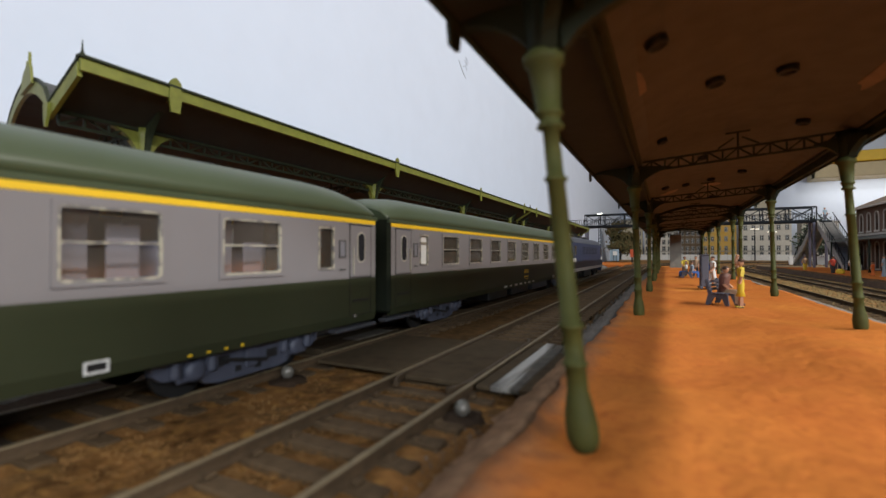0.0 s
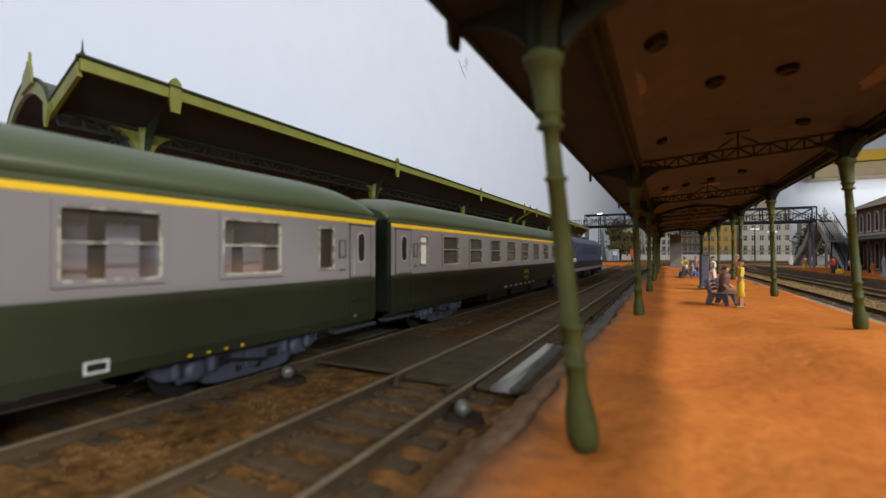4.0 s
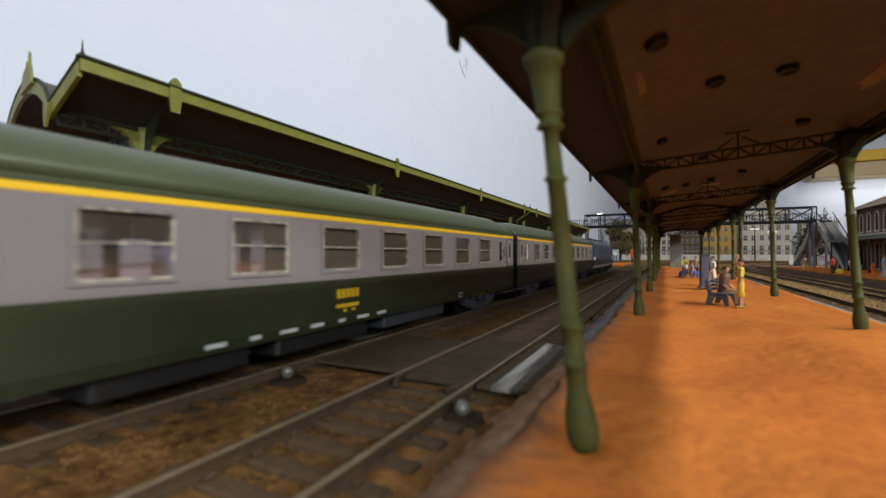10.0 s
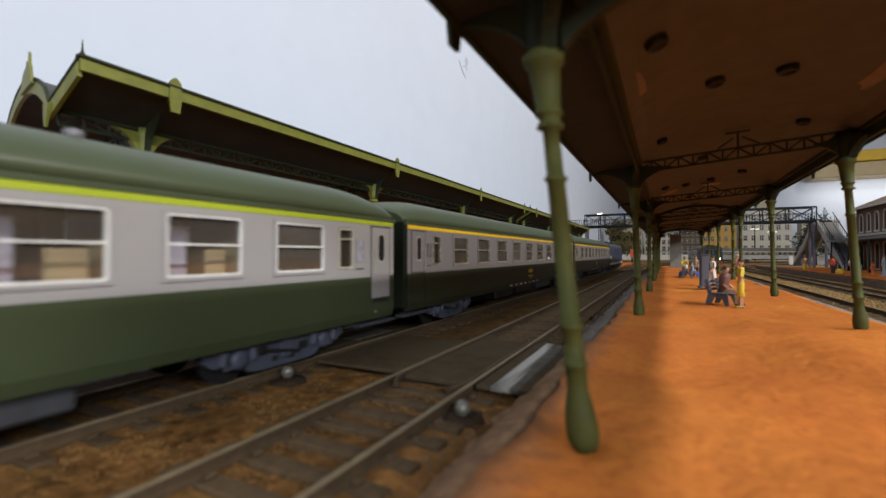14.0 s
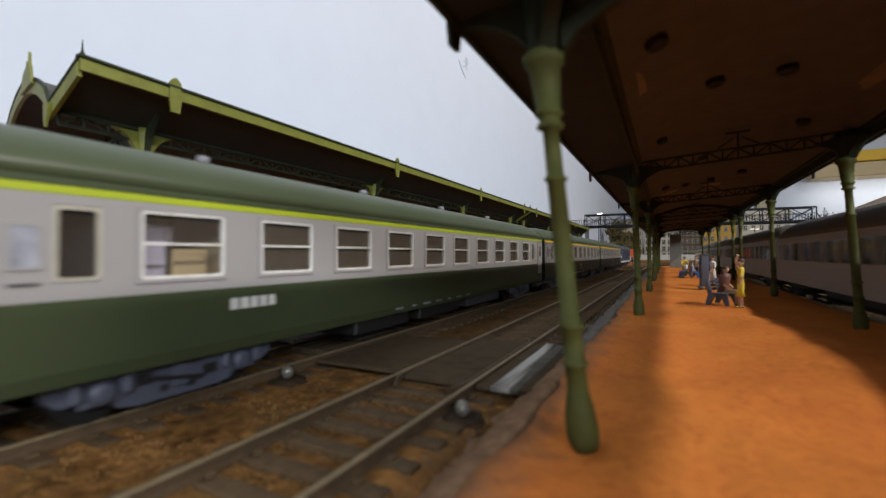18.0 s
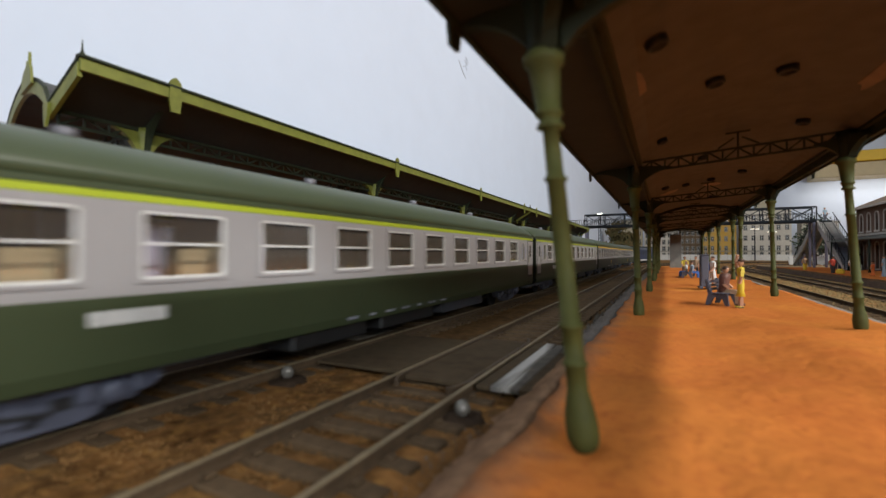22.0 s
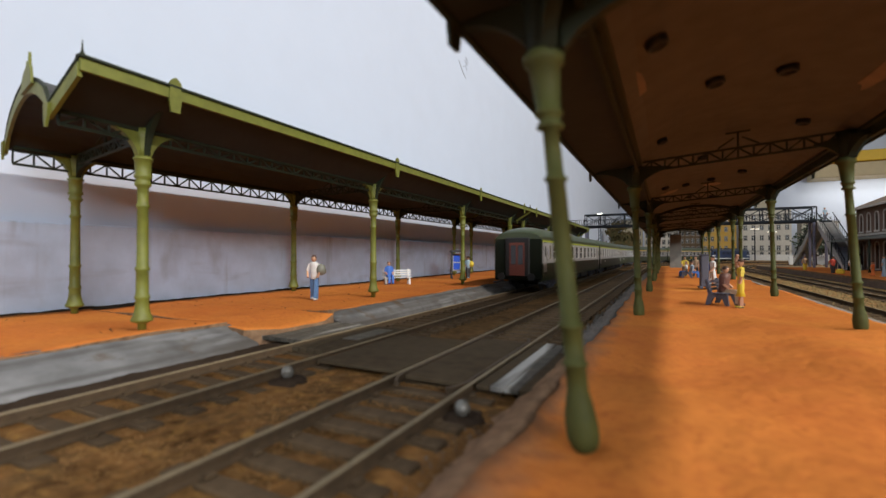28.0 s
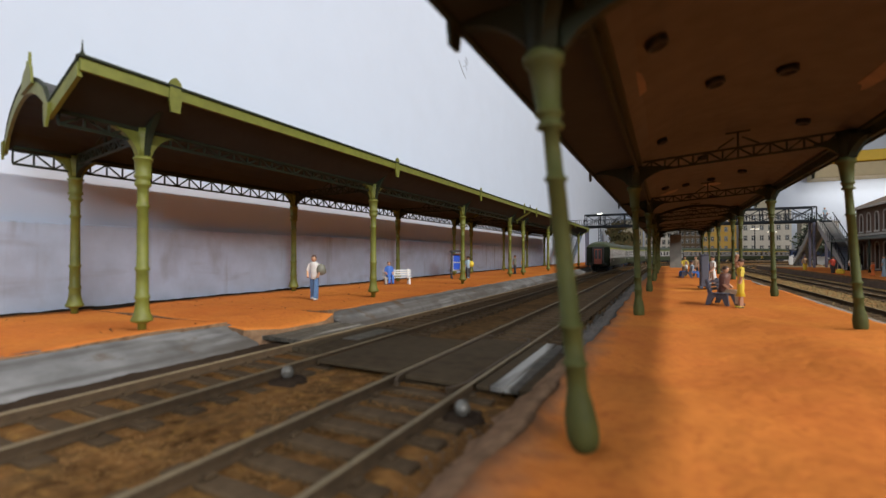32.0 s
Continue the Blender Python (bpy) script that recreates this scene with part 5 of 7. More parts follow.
        part("tail_lamp", bm, M_CHROME, c)
    for y0, y1, m in ((-4.6, -2.2, M_BLACK), (-1.6, 1.2, M_BLACK), (1.9, 5.3, M_UNDERBOX)):
        bm = B()
        box(bm, -1.24, 1.24, y0, y1, 0.44, 0.98, 0.05)
        part("underframe_box", bm, m, c)
    bogie(c, -L / 2 + 3.45, 2.1, None, RAIL_Z - TRAIN_Z)
    bogie(c, L / 2 - 3.45, 2.1, None, RAIL_Z - TRAIN_Z)
    end_details(c, L, M_GANGWAY, green)
    return c


coach_a = express_coach(True)
coach_b = express_coach(False)
far_pose = pose(T1 * S, -400 * S, TRAIN_Z * S)
second = copy_thing(coach_a, far_pose)
for o in second.children_recursive:
    if o.name.startswith("pane") and o.data.materials[0] == M_WHITEPANE:
        o.data = o.data.copy()
        o.data.materials[0] = M_GLASS
coaches = [coach_a, second, coach_b, copy_thing(coach_b, far_pose), copy_thing(coach_b, far_pose)]
for o in coach_b.children_recursive:
    if o.name.startswith("pane") and o.data.materials[0] == M_PALEPLATE:
        o.data = o.data.copy()
        o.data.materials[0] = M_GLASS


def diesel_loco(name, L, body, lower, trim, roofm, label, x0, lamp=None, nose=M_BLACK):
    """A boxy locomotive with sloped cab fronts."""
    c = thing(name, x0, -300, TRAIN_Z, 0, label, "locomotive")
    side = [(-L / 2, 1.05), (L / 2, 1.05), (L / 2, 2.2), (L / 2 - 0.45, 3.25), (-L / 2 + 0.45, 3.25), (-L / 2, 2.2)]
    bm = B()
    prism(bm, side, -1.44, 1.44)
    for v in bm.verts:
        v.co = Vector((v.co.y, v.co.x, v.co.z))
    bmesh.ops.recalc_face_normals(bm, faces=bm.faces)
    bmesh.ops.bevel(bm, geom=list(bm.edges), offset=0.07, segments=2, affect="EDGES")
    bd = part("body", bm, body, c)
    bm = B()
    prism(bm, [(-1.4, 3.25), (1.4, 3.25), (1.15, 3.6), (0.7, 3.8), (-0.7, 3.8), (-1.15, 3.6)], -L / 2 + 0.5, L / 2 - 0.5)
    part("roof", bm, roofm, c)
    for y in (-3.5, 0.0, 3.5):
        bm = B()
        box(bm, -0.6, 0.6, y - 0.7, y + 0.7, 3.8, 4.02, 0.05)
        part("roof_grille", bm, M_BLACK, c)
    bm = B()
    box(bm, -1.45, 1.45, -L / 2 + 0.05, L / 2 - 0.05, 0.96, 1.24, 0.02)
    part("solebar_stripe", bm, trim, c, "pale stripe along the foot of the body")
    for sx in (-1, 1):
        for sy in (-1, 1):
            bm = B()
            box(bm, *sorted((sx * 1.42, sx * 1.455)), *sorted((sy * (L / 2 - 0.75), sy * (L / 2 - 1.55))), 2.25, 3.0, 0.01)
            part("cab_window", bm, M_DARKGLASS, bd, "dark cab side window")
            bm = B()
            box(bm, *sorted((sx * 1.43, sx * 1.46)), *sorted((sy * (L / 2 - 0.05), sy * (L / 2 - 1.3))), 1.75, 2.05, 0.01)
            part("cab_stripe", bm, trim, bd, "pale marking on the cab side")
            bm = B()
            box(bm, *sorted((sx * 0.12, sx * 1.15)), -0.02, 0.02, 0.0, 0.85, 0.015)
            tilt = math.atan2(0.45, 1.05)
            xf(bm, 0, Matrix.Translation((0, sy * (L / 2 - 0.03 - 0.03), 2.3)) @ Matrix.Rotation(sy * tilt, 4, "X"))
            part("windscreen", bm, M_DARKGLASS, bd, "dark windscreen")
            bm = B()
            lathe(bm, [(0.14, 0), (0.14, 0.06), (0.1, 0.09)], 12)
            xf(bm, 0, Matrix.Translation((sx * 0.98, sy * L / 2, 1.55)) @ Matrix.Rotation(-sy * math.pi / 2, 4, "X"))
            part("headlight", bm, (lamp or M_CHROME) if sy < 0 or lamp is None else M_CHROME, c, "round headlight")
            bm = B()
            lathe(bm, [(0.09, 0.0), (0.09, 0.3), (0.24, 0.32), (0.24, 0.4)], 12)
            xf(bm, 0, Matrix.Translation((sx * 0.88, sy * L / 2, 1.03)) @ Matrix.Rotation(-sy * math.pi / 2, 4, "X"))
            part("buffer", bm, M_BLACK, c)
        for y in (-3.6, -1.8, 0.0, 1.8, 3.6):
            bm = B()
            for q in range(5):
                box(bm, *sorted((sx * 1.43, sx * 1.455)), y - 0.6, y + 0.6, 2.35 + q * 0.13, 2.42 + q * 0.13)
            part("side_grille", bm, M_BLACK, bd)
    for sy in (-1, 1):
        bm = B()
        box(bm, -1.35, 1.35, *sorted((sy * (L / 2 - 0.1), sy * (L / 2 + 0.06))), 0.55, 1.18, 0.03)
        part("buffer_beam", bm, lower, c)
    bm = B()
    box(bm, -1.2, 1.2, -2.0, 2.0, 0.35, 1.0, 0.06)
    part("fuel_tank", bm, M_BLACK, c)
    for y in (-L / 2 + 3.6, L / 2 - 3.6):
        bogie(c, y, 2.6, M_BLACK, (RAIL_Z if x0 == T1 else RAIL_Z3) - TRAIN_Z)
    return c


blue_loco = diesel_loco("diesel_locomotive", 17.4, M_LOCOBLUE, M_LOCOBLUE, M_WHITEMARK, M_LOCOROOF, "dark blue diesel locomotive with white stripes", T1)
dark_loco = diesel_loco("diesel_locomotive", 18.6, M_DARKLOCO, M_RED, M_BLACK, M_BLACK, "dark green locomotive with red buffer beam and lit lamps", T3, M_LAMP)


def silver_coach(lit):
    c = thing("passenger_coach", T3, 400, TRAIN_Z, 0, "smooth silver grey passenger coach" + (" with warm lit windows" if lit else " with dark windows"), "railway coach", "coaches of the silver train")
    L = 26.4
    n, pitch, w = 13, 1.78, 1.5
    yw = [(i - (n - 1) / 2) * pitch for i in range(n)]
    holes = [(y - w / 2, y + w / 2, 1.98, 2.94) for y in yw]
    for sx in (-1, 1):
        bm = B()
        wall_panel(bm, sx * 1.42, 0.08, -L / 2, L / 2, 0.85, 3.22, holes)
        bmesh.ops.remove_doubles(bm, verts=bm.verts, dist=0.0005)
        part("side_panel", bm, M_SILVER, c, "silver grey ribbed side")
        for z in (1.0, 1.2, 1.4, 1.6, 1.8, 3.06):
            bm = B()
            box(bm, *sorted((sx * 1.415, sx * 1.435)), -L / 2 + 0.9, L / 2 - 0.9, z, z + 0.05)
            part("rib", bm, M_SILVER, c)
        for y in yw:
            bm = B()
            ring_frame(bm, y - w / 2 + 0.03, y + w / 2 - 0.03, 2.01, 2.91, 0.045, *sorted((sx * 1.39, sx * 1.436)))
            wdw = part("window", bm, M_ALU, c)
            bm = B()
            box(bm, *sorted((sx * 1.375, sx * 1.385)), y - w / 2 + 0.03, y + w / 2 - 0.03, 2.01, 2.91)
            part("pane", bm, M_GLASS, wdw).visible_shadow = False
        for sy in (-1, 1):
            y = sy * (L / 2 - 0.75)
            bm = B()
            box(bm, *sorted((sx * 1.4, sx * 1.442)), y - 0.4, y + 0.4, 1.0, 3.0, 0.01)
            d = part("door", bm, M_SILVER, c)
            bm = B()
            box(bm, *sorted((sx * 1.44, sx * 1.452)), y - 0.2, y + 0.2, 2.1, 2.85, 0.004)
            part("door_window", bm, M_DARKGLASS, d)
    for sy in (-1, 1):
        bm = B()
        box(bm, -1.4, 1.4, *sorted((sy * L / 2, sy * (L / 2 - 0.08))), 0.85, 3.35)
        part("end_wall", bm, M_SILVER, c)
    part("roof", roof_mesh(L, tall=1.3), M_GREYROOF, c, "dull grey domed roof")
    bm = B()
    box(bm, -1.34, 1.34, -L / 2 + 0.1, L / 2 - 0.1, 0.95, 1.1)
    part("floor", bm, M_BLACK, c)
    for i in range(n):
        y = yw[i] + pitch / 2
        bm = B()
        box(bm, -1.1, 1.1, y - 0.25, y + 0.2, 1.1, 1.6, 0.03)
        box(bm, -1.1, 1.1, y - 0.02, y + 0.2, 1.6, 2.3, 0.03)
        part("seat", bm, M_REDSEAT if lit else M_SEAT, c)
    if lit:
        bm = B()
        box(bm, -0.5, 0.5, -L / 2 + 1.6, L / 2 - 1.6, 3.12, 3.16)
        part("light_strip", bm, M_WARMSTRIP, c, "glowing warm lamp strip under the roof")
        # Added pale panels catch the strip's glow and brighten the windows.
        for i in range(n - 1):
            bm = B()
            box(bm, -0.04, 0.04, yw[i] + 0.12, yw[i + 1] - 0.12, 1.1, 3.08)
            part("aisle_wall", bm, M_WHITEPANE, c, "pale panel added to brighten the coach windows")
    bm = B()
    box(bm, -1.15, 1.15, -5.5, 5.5, 0.5, 0.95, 0.05)
    part("underframe_box", bm, M_BLACK, c)
    bogie(c, -L / 2 + 3.4, 2.5, M_BLACK)
    bogie(c, L / 2 - 3.4, 2.5, M_BLACK)
    end_details(c, L, M_BLACK, M_SILVER)
    return c


sil = silver_coach(False)
silvers = [sil] + [copy_thing(sil, pose(T3 * S, 400 * S, 0)) for _ in range(4)] + [silver_coach(True)]


# ---- figures and furniture ----
def figure(x, y, rz, h, top, legs, skin, hair, label, sit=False, skirt=False, bag=None, arm_up=False, z=0.0, stride=0.1, lean=0.0, fat=1.0, mirror=False, shoe=3):
    """A painted plastic figurine as one plain body."""
    bm = B()
    k = h / 1.75
    hip = 0.88 * k
    dz = -0.42 * k if sit else 0
    mats = [top, legs, skin, hair] + ([bag] if bag else [])
    for sx in (-1, 1):
        if sit:
            bar(bm, (sx * 0.1, 0, hip + dz), (sx * 0.11, 0.42 * k, hip + dz), 0.15, 0.15, 1)
            bar(bm, (sx * 0.11, 0.42 * k, hip + dz + 0.05), (sx * 0.11, 0.46 * k, 0.03), 0.13, 0.13, 1)
            box(bm, sx * 0.11 - 0.06, sx * 0.11 + 0.06, 0.38 * k, 0.62 * k, 0, 0.09, 0.02, 3)
        elif skirt:
            bar(bm, (sx * 0.07, 0, 0.05), (sx * 0.08, 0, 0.5 * k), 0.1, 0.1, 2)
            box(bm, sx * 0.08 - 0.05, sx * 0.08 + 0.05, -0.08, 0.17, 0, 0.07, 0.015, 3)
        else:
            f = sx * stride
            bar(bm, (sx * 0.13, f, 0.06), (sx * 0.1, 0, hip), 0.15, 0.16, 1)
            box(bm, sx * 0.13 - 0.06, sx * 0.13 + 0.06, f - 0.1, f + 0.17, 0, 0.09, 0.02, shoe)
    body = [(0.15, hip - 0.08), (0.18, hip + 0.05), (0.165, hip + 0.22), (0.21, hip + 0.47 * k), (0.17, hip + 0.58 * k), (0.06, hip + 0.62 * k)]
    if skirt:
        body = [(0.15, 0.42 * k), (0.15, 0.6 * k), (0.165, hip), (0.12, hip + 0.2), (0.18, hip + 0.45 * k), (0.15, hip + 0.56 * k), (0.05, hip + 0.6 * k)]
    k0 = len(bm.verts)
    lathe(bm, [(r, zz + dz) for r, zz in body], 10, mi=0)
    bm.verts.ensure_lookup_table()
    for v in bm.verts[k0:]:
        v.co.y *= 0.68 * fat
        v.co.x *= fat
    sh = hip + 0.53 * k + dz
    for sx in (-1, 1):
        if arm_up and sx > 0:
            bar(bm, (0.2, 0, sh), (0.3, 0.05, sh + 0.3), 0.09, 0.09, 2)
            bar(bm, (0.3, 0.05, sh + 0.3), (0.2, 0.02, sh + 0.5), 0.075, 0.075, 2)
        else:
            el = (sx * 0.27, 0.05, sh - 0.28 * k)
            bar(bm, (sx * 0.2, 0, sh), el, 0.1, 0.1, 0)
            bar(bm, el, (sx * 0.2, 0.25 if sit or bag else 0.1, sh - (0.42 if sit else 0.52) * k), 0.08, 0.08, 2)
    lathe(bm, [(0.055, sh + 0.02), (0.055, sh + 0.12), (0.09, sh + 0.14), (0.11, sh + 0.22), (0.1, sh + 0.3), (0.04, sh + 0.35)], 9, mi=2)
    k0 = len(bm.verts)
    lathe(bm, [(0.115, sh + 0.24), (0.12, sh + 0.3), (0.08, sh + 0.36), (0.02, sh + 0.375)], 9, 0, -0.02, mi=3)
    if bag:
        lathe(bm, [(0.05, sh - 0.5), (0.2, sh - 0.42), (0.23, sh - 0.25), (0.15, sh - 0.05), (0.05, sh)], 9, 0.28, -0.05, mi=4)
    if lean:
        for v in bm.verts:
            v.co.y += lean * max(0.0, v.co.z - hip - dz)
    if mirror:
        for v in bm.verts:
            v.co.x = -v.co.x
        bmesh.ops.reverse_faces(bm, faces=bm.faces)
    ob = part("figurine", bm, mats, None)
    ob.matrix_basis = pose(x * S, y * S, z * S, 0, 0, rz)
    return tagged(ob, label, "figurine")


def col(name, c, rough=0.55):
    return mat(name, c, rough, scale=400, vary=0.12, bump=0.05, big=80)


C_SKIN, C_HAIR, C_BLOND = col("skin_paint", (0.55, 0.30, 0.18)), col("brown_hair_paint", (0.07, 0.035, 0.02)), col("fair_hair_paint", (0.3, 0.17, 0.06))
C_WHITE, C_BLUE, C_DENIM, C_YEL = col("white_paint", (0.7, 0.68, 0.64)), col("bright_blue_paint", (0.05, 0.16, 0.55)), col("denim_paint", (0.10, 0.20, 0.38)), col("yellow_paint", (0.75, 0.55, 0.04))
C_BROWN, C_TAN, C_ORANGE, C_PALEB = col("brown_paint", (0.16, 0.07, 0.05)), col("tan_paint", (0.38, 0.26, 0.16)), col("orange_paint", (0.75, 0.20, 0.04)), col("pale_blue_paint", (0.30, 0.40, 0.48))
C_GREYB, C_BAG, C_RED, C_DARK = col("grey_blue_plastic", (0.085, 0.088, 0.115)), col("grey_bag_paint", (0.18, 0.18, 0.14)), col("red_paint", (0.5, 0.06, 0.03)), col("dark_paint", (0.04, 0.04, 0.045))
# The blue panels get a glow of their own; no lamp is behind them.
M_PHONEBLUE = glow("blue_panel_added_glow", (0.02, 0.10, 0.62), 0.3)


def bench(x, y, rz, material, label, half=0.95):
    e = thing("platform_bench", x, y, 0, rz, label, "bench", "platform benches")
    for i in range(4):
        bm = B()
        box(bm, -half, half, -0.02 + i * 0.125, 0.09 + i * 0.125, 0.43, 0.48, 0.01)
        part("seat_slat", bm, material, e)
    for i in range(3):
        bm = B()
        box(bm, -half, half, -0.17 - i * 0.03, -0.12 - i * 0.03, 0.55 + i * 0.14, 0.65 + i * 0.14, 0.01)
        part("back_slat", bm, material, e)
    for sx in (-half * 0.79, half * 0.79):
        bm = B()
        prism(bm, [(-0.3, 0), (-0.14, 0), (0.0, 0.3), (0.26, 0.3), (0.38, 0), (0.5, 0), (0.46, 0.43), (-0.06, 0.43), (-0.2, 0.98), (-0.3, 0.98), (-0.2, 0.4)], sx - 0.06, sx + 0.06)
        for v in bm.verts:
            v.co = Vector((v.co.y, v.co.x, v.co.z))
        bmesh.ops.recalc_face_normals(bm, faces=bm.faces)
        part("leg", bm, material, e)
    return e


bench(1.86, 20.4, -112, C_GREYB, "grey-blue plastic platform bench", 0.68)
figure(1.98, 20.25, -110, 1.98, C_BROWN, C_TAN, C_SKIN, C_HAIR, "seated figurine in brown coat on the bench", sit=True, fat=1.4, lean=0.12)
figure(2.42, 19.2, 100, 1.76, C_YEL, C_YEL, C_SKIN, C_HAIR, "figurine in a yellow dress with raised arm", skirt=True, arm_up=True)
bench(1.7, 42.5, 90, C_GREYB, "grey-blue plastic platform bench")
figure(1.55, 42.7, 100, 1.75, C_WHITE, C_BLUE, C_SKIN, C_BLOND, "seated figurine in white and blue", sit=True)
figure(1.95, 42.1, -80, 1.75, C_PALEB, C_BLUE, C_SKIN, C_HAIR, "seated figurine in blue trousers", sit=True)
figure(2.3, 43.5, 160, 1.75, C_TAN, C_DARK, C_SKIN, C_HAIR, "standing figurine in tan jacket")
figure(1.5, 44.3, 200, 1.7, C_YEL, C_DARK, C_SKIN, C_HAIR, "standing figurine in yellow top")
figure(2.55, 31.5, 120, 1.8, C_WHITE, C_WHITE, C_SKIN, C_HAIR, "standing figurine dressed in white beside the cabinet", bag=C_BLUE)
# figures on the platform beside the wall
figure(-13.5, 14.7, 205, 1.9, C_WHITE, C_DENIM, C_SKIN, C_HAIR, "walking figurine in white shirt and jeans with a bag", bag=C_BAG, stride=0.2, lean=0.1, mirror=True, shoe=0)
bench(-15.6, 24.6, -140, C_WHITE, "white slatted platform bench")
figure(-15.9, 24.1, -130, 1.85, C_BLUE, C_BLUE, C_SKIN, C_HAIR, "seated figurine in bright blue overalls", sit=True, z=0.06, fat=1.2)
figure(-14.2, 33.0, 60, 1.75, C_PALEB, C_DARK, C_SKIN, C_HAIR, "standing figurine in pale blue with yellow bag", bag=C_YEL)
figure(-13.3, 42.6, 80, 1.8, C_BAG, C_DARK, C_SKIN, C_HAIR, "standing figurine in grey jacket")
figure(-12.75, 43.6, 80, 1.75, C_YEL, C_YEL, C_SKIN, C_HAIR, "standing figurine in a yellow coat", skirt=True)
# figures before the station building
figure(16.2, 51.6, 60, 1.25, C_ORANGE, C_ORANGE, C_SKIN, C_HAIR, "small figurine dressed in orange")
figure(16.6, 50.6, 60, 1.85, C_PALEB, C_PALEB, C_SKIN, C_BAG, "standing figurine in pale blue coat")
figure(15.3, 53.2, 20, 1.75, C_WHITE, C_TAN, C_SKIN, C_HAIR, "standing figurine in white shirt")
figure(14.9, 57.0, 20, 1.7, C_RED, C_DARK, C_SKIN, C_HAIR, "figurine in red beside the stairs")
figure(13.7 + 1.2, 67.0, 20, 1.7, C_TAN, C_YEL, C_SKIN, C_HAIR, "figurine in tan beside the stairs")
for x, y, m in ((15.3, 56.4, C_YEL), (17.2, 50.0, C_DARK)):
    bm = B()
    lathe(bm, [(0.12, 0), (0.34, 0.06), (0.38, 0.25), (0.25, 0.45), (0.08, 0.52)], 10)
    o = tagged(part("luggage_bag", bm, m), "soft rounded bag on the platform", "bag")
    o.location = (x * S, y * S, 0)


def cabinet(x, y):
    e = thing("platform_cabinet", x, y, 0, 8, "grey-blue upright platform cabinet on feet", "cabinet")
    bm = B()
    box(bm, -0.2, 0.2, -0.22, 0.22, 0.12, 1.86, 0.03)
    part("body", bm, C_GREYB, e)
    bm = B()
    box(bm, -0.225, 0.225, -0.25, 0.25, 1.86, 1.94, 0.03)
    part("top", bm, C_GREYB, e)
    bm = B()
    box(bm, -0.14, 0.14, -0.24, -0.222, 0.4, 1.7, 0.006)
    part("panel", bm, C_GREYB, e)
    for sx in (-1, 1):
        bm = B()
        box(bm, *sorted((sx * 0.1, sx * 0.28)), -0.3, 0.3, 0, 0.14, 0.03)
        part("foot", bm, C_GREYB, e)


cabinet(1.95, 29.2)


def phone_box(x, y):
    e = thing("telephone_box", x, y, 0, -60, "dark framed telephone box with blue panels, glow added", "telephone box")
    for sx in (-1, 1):
        for sy in (-1, 1):
            bm = B()
            box(bm, sx * 0.55 - 0.06, sx * 0.55 + 0.06, sy * 0.55 - 0.06, sy * 0.55 + 0.06, 0, 2.2, 0.01)
            part("post", bm, C_DARK, e)
    bm = B()
    box(bm, -0.7, 0.7, -0.7, 0.7, 2.2, 2.36, 0.04)
    part("roof", bm, C_DARK, e)
    bm = B()
    box(bm, -0.49, 0.49, 0.5, 0.56, 0.1, 2.2)
    part("back_wall", bm, C_DARK, e)
    bm = B()
    ring_frame(bm, -0.32, 0.32, 0.75, 1.95, 0.12, -0.6, -0.54)
    box(bm, -0.6, -0.54, -0.32, 0.32, 1.3, 1.4)
    fr = part("window_frame", bm, C_WHITE, e, "white window frame")
    for z0, z1 in ((0.75, 1.3), (1.4, 1.95)):
        bm = B()
        box(bm, -0.58, -0.56, -0.32, 0.32, z0, z1)
        part("panel", bm, M_PHONEBLUE, fr, "lit blue panel")
    bm = B()
    ring_frame(bm, -0.4, 0.4, 0.55, 2.05, 0.08, -0.03, 0.03)
    xf(bm, 0, Matrix.Translation((0, -0.57, 0)) @ Matrix.Rotation(math.pi / 2, 4, "Z"))
    fr = part("window_frame", bm, C_WHITE, e)
    bm = B()
    box(bm, -0.4, 0.4, -0.58, -0.56, 0.55, 2.05)
    part("panel", bm, C_GREYB, fr, "grey side panel")
    e.scale = (0.82, 0.82, 0.95)


phone_box(-14.7, 32.0)

# the plain grey end screen on the island platform
bm = B()
box(bm, 0.55, 2.0, 69.9, 70.3, 0, 4.6, 0.03)
e = tagged(part("end_screen", bm, M_SCREEN), "tall plain grey board at the platform end", "screen")


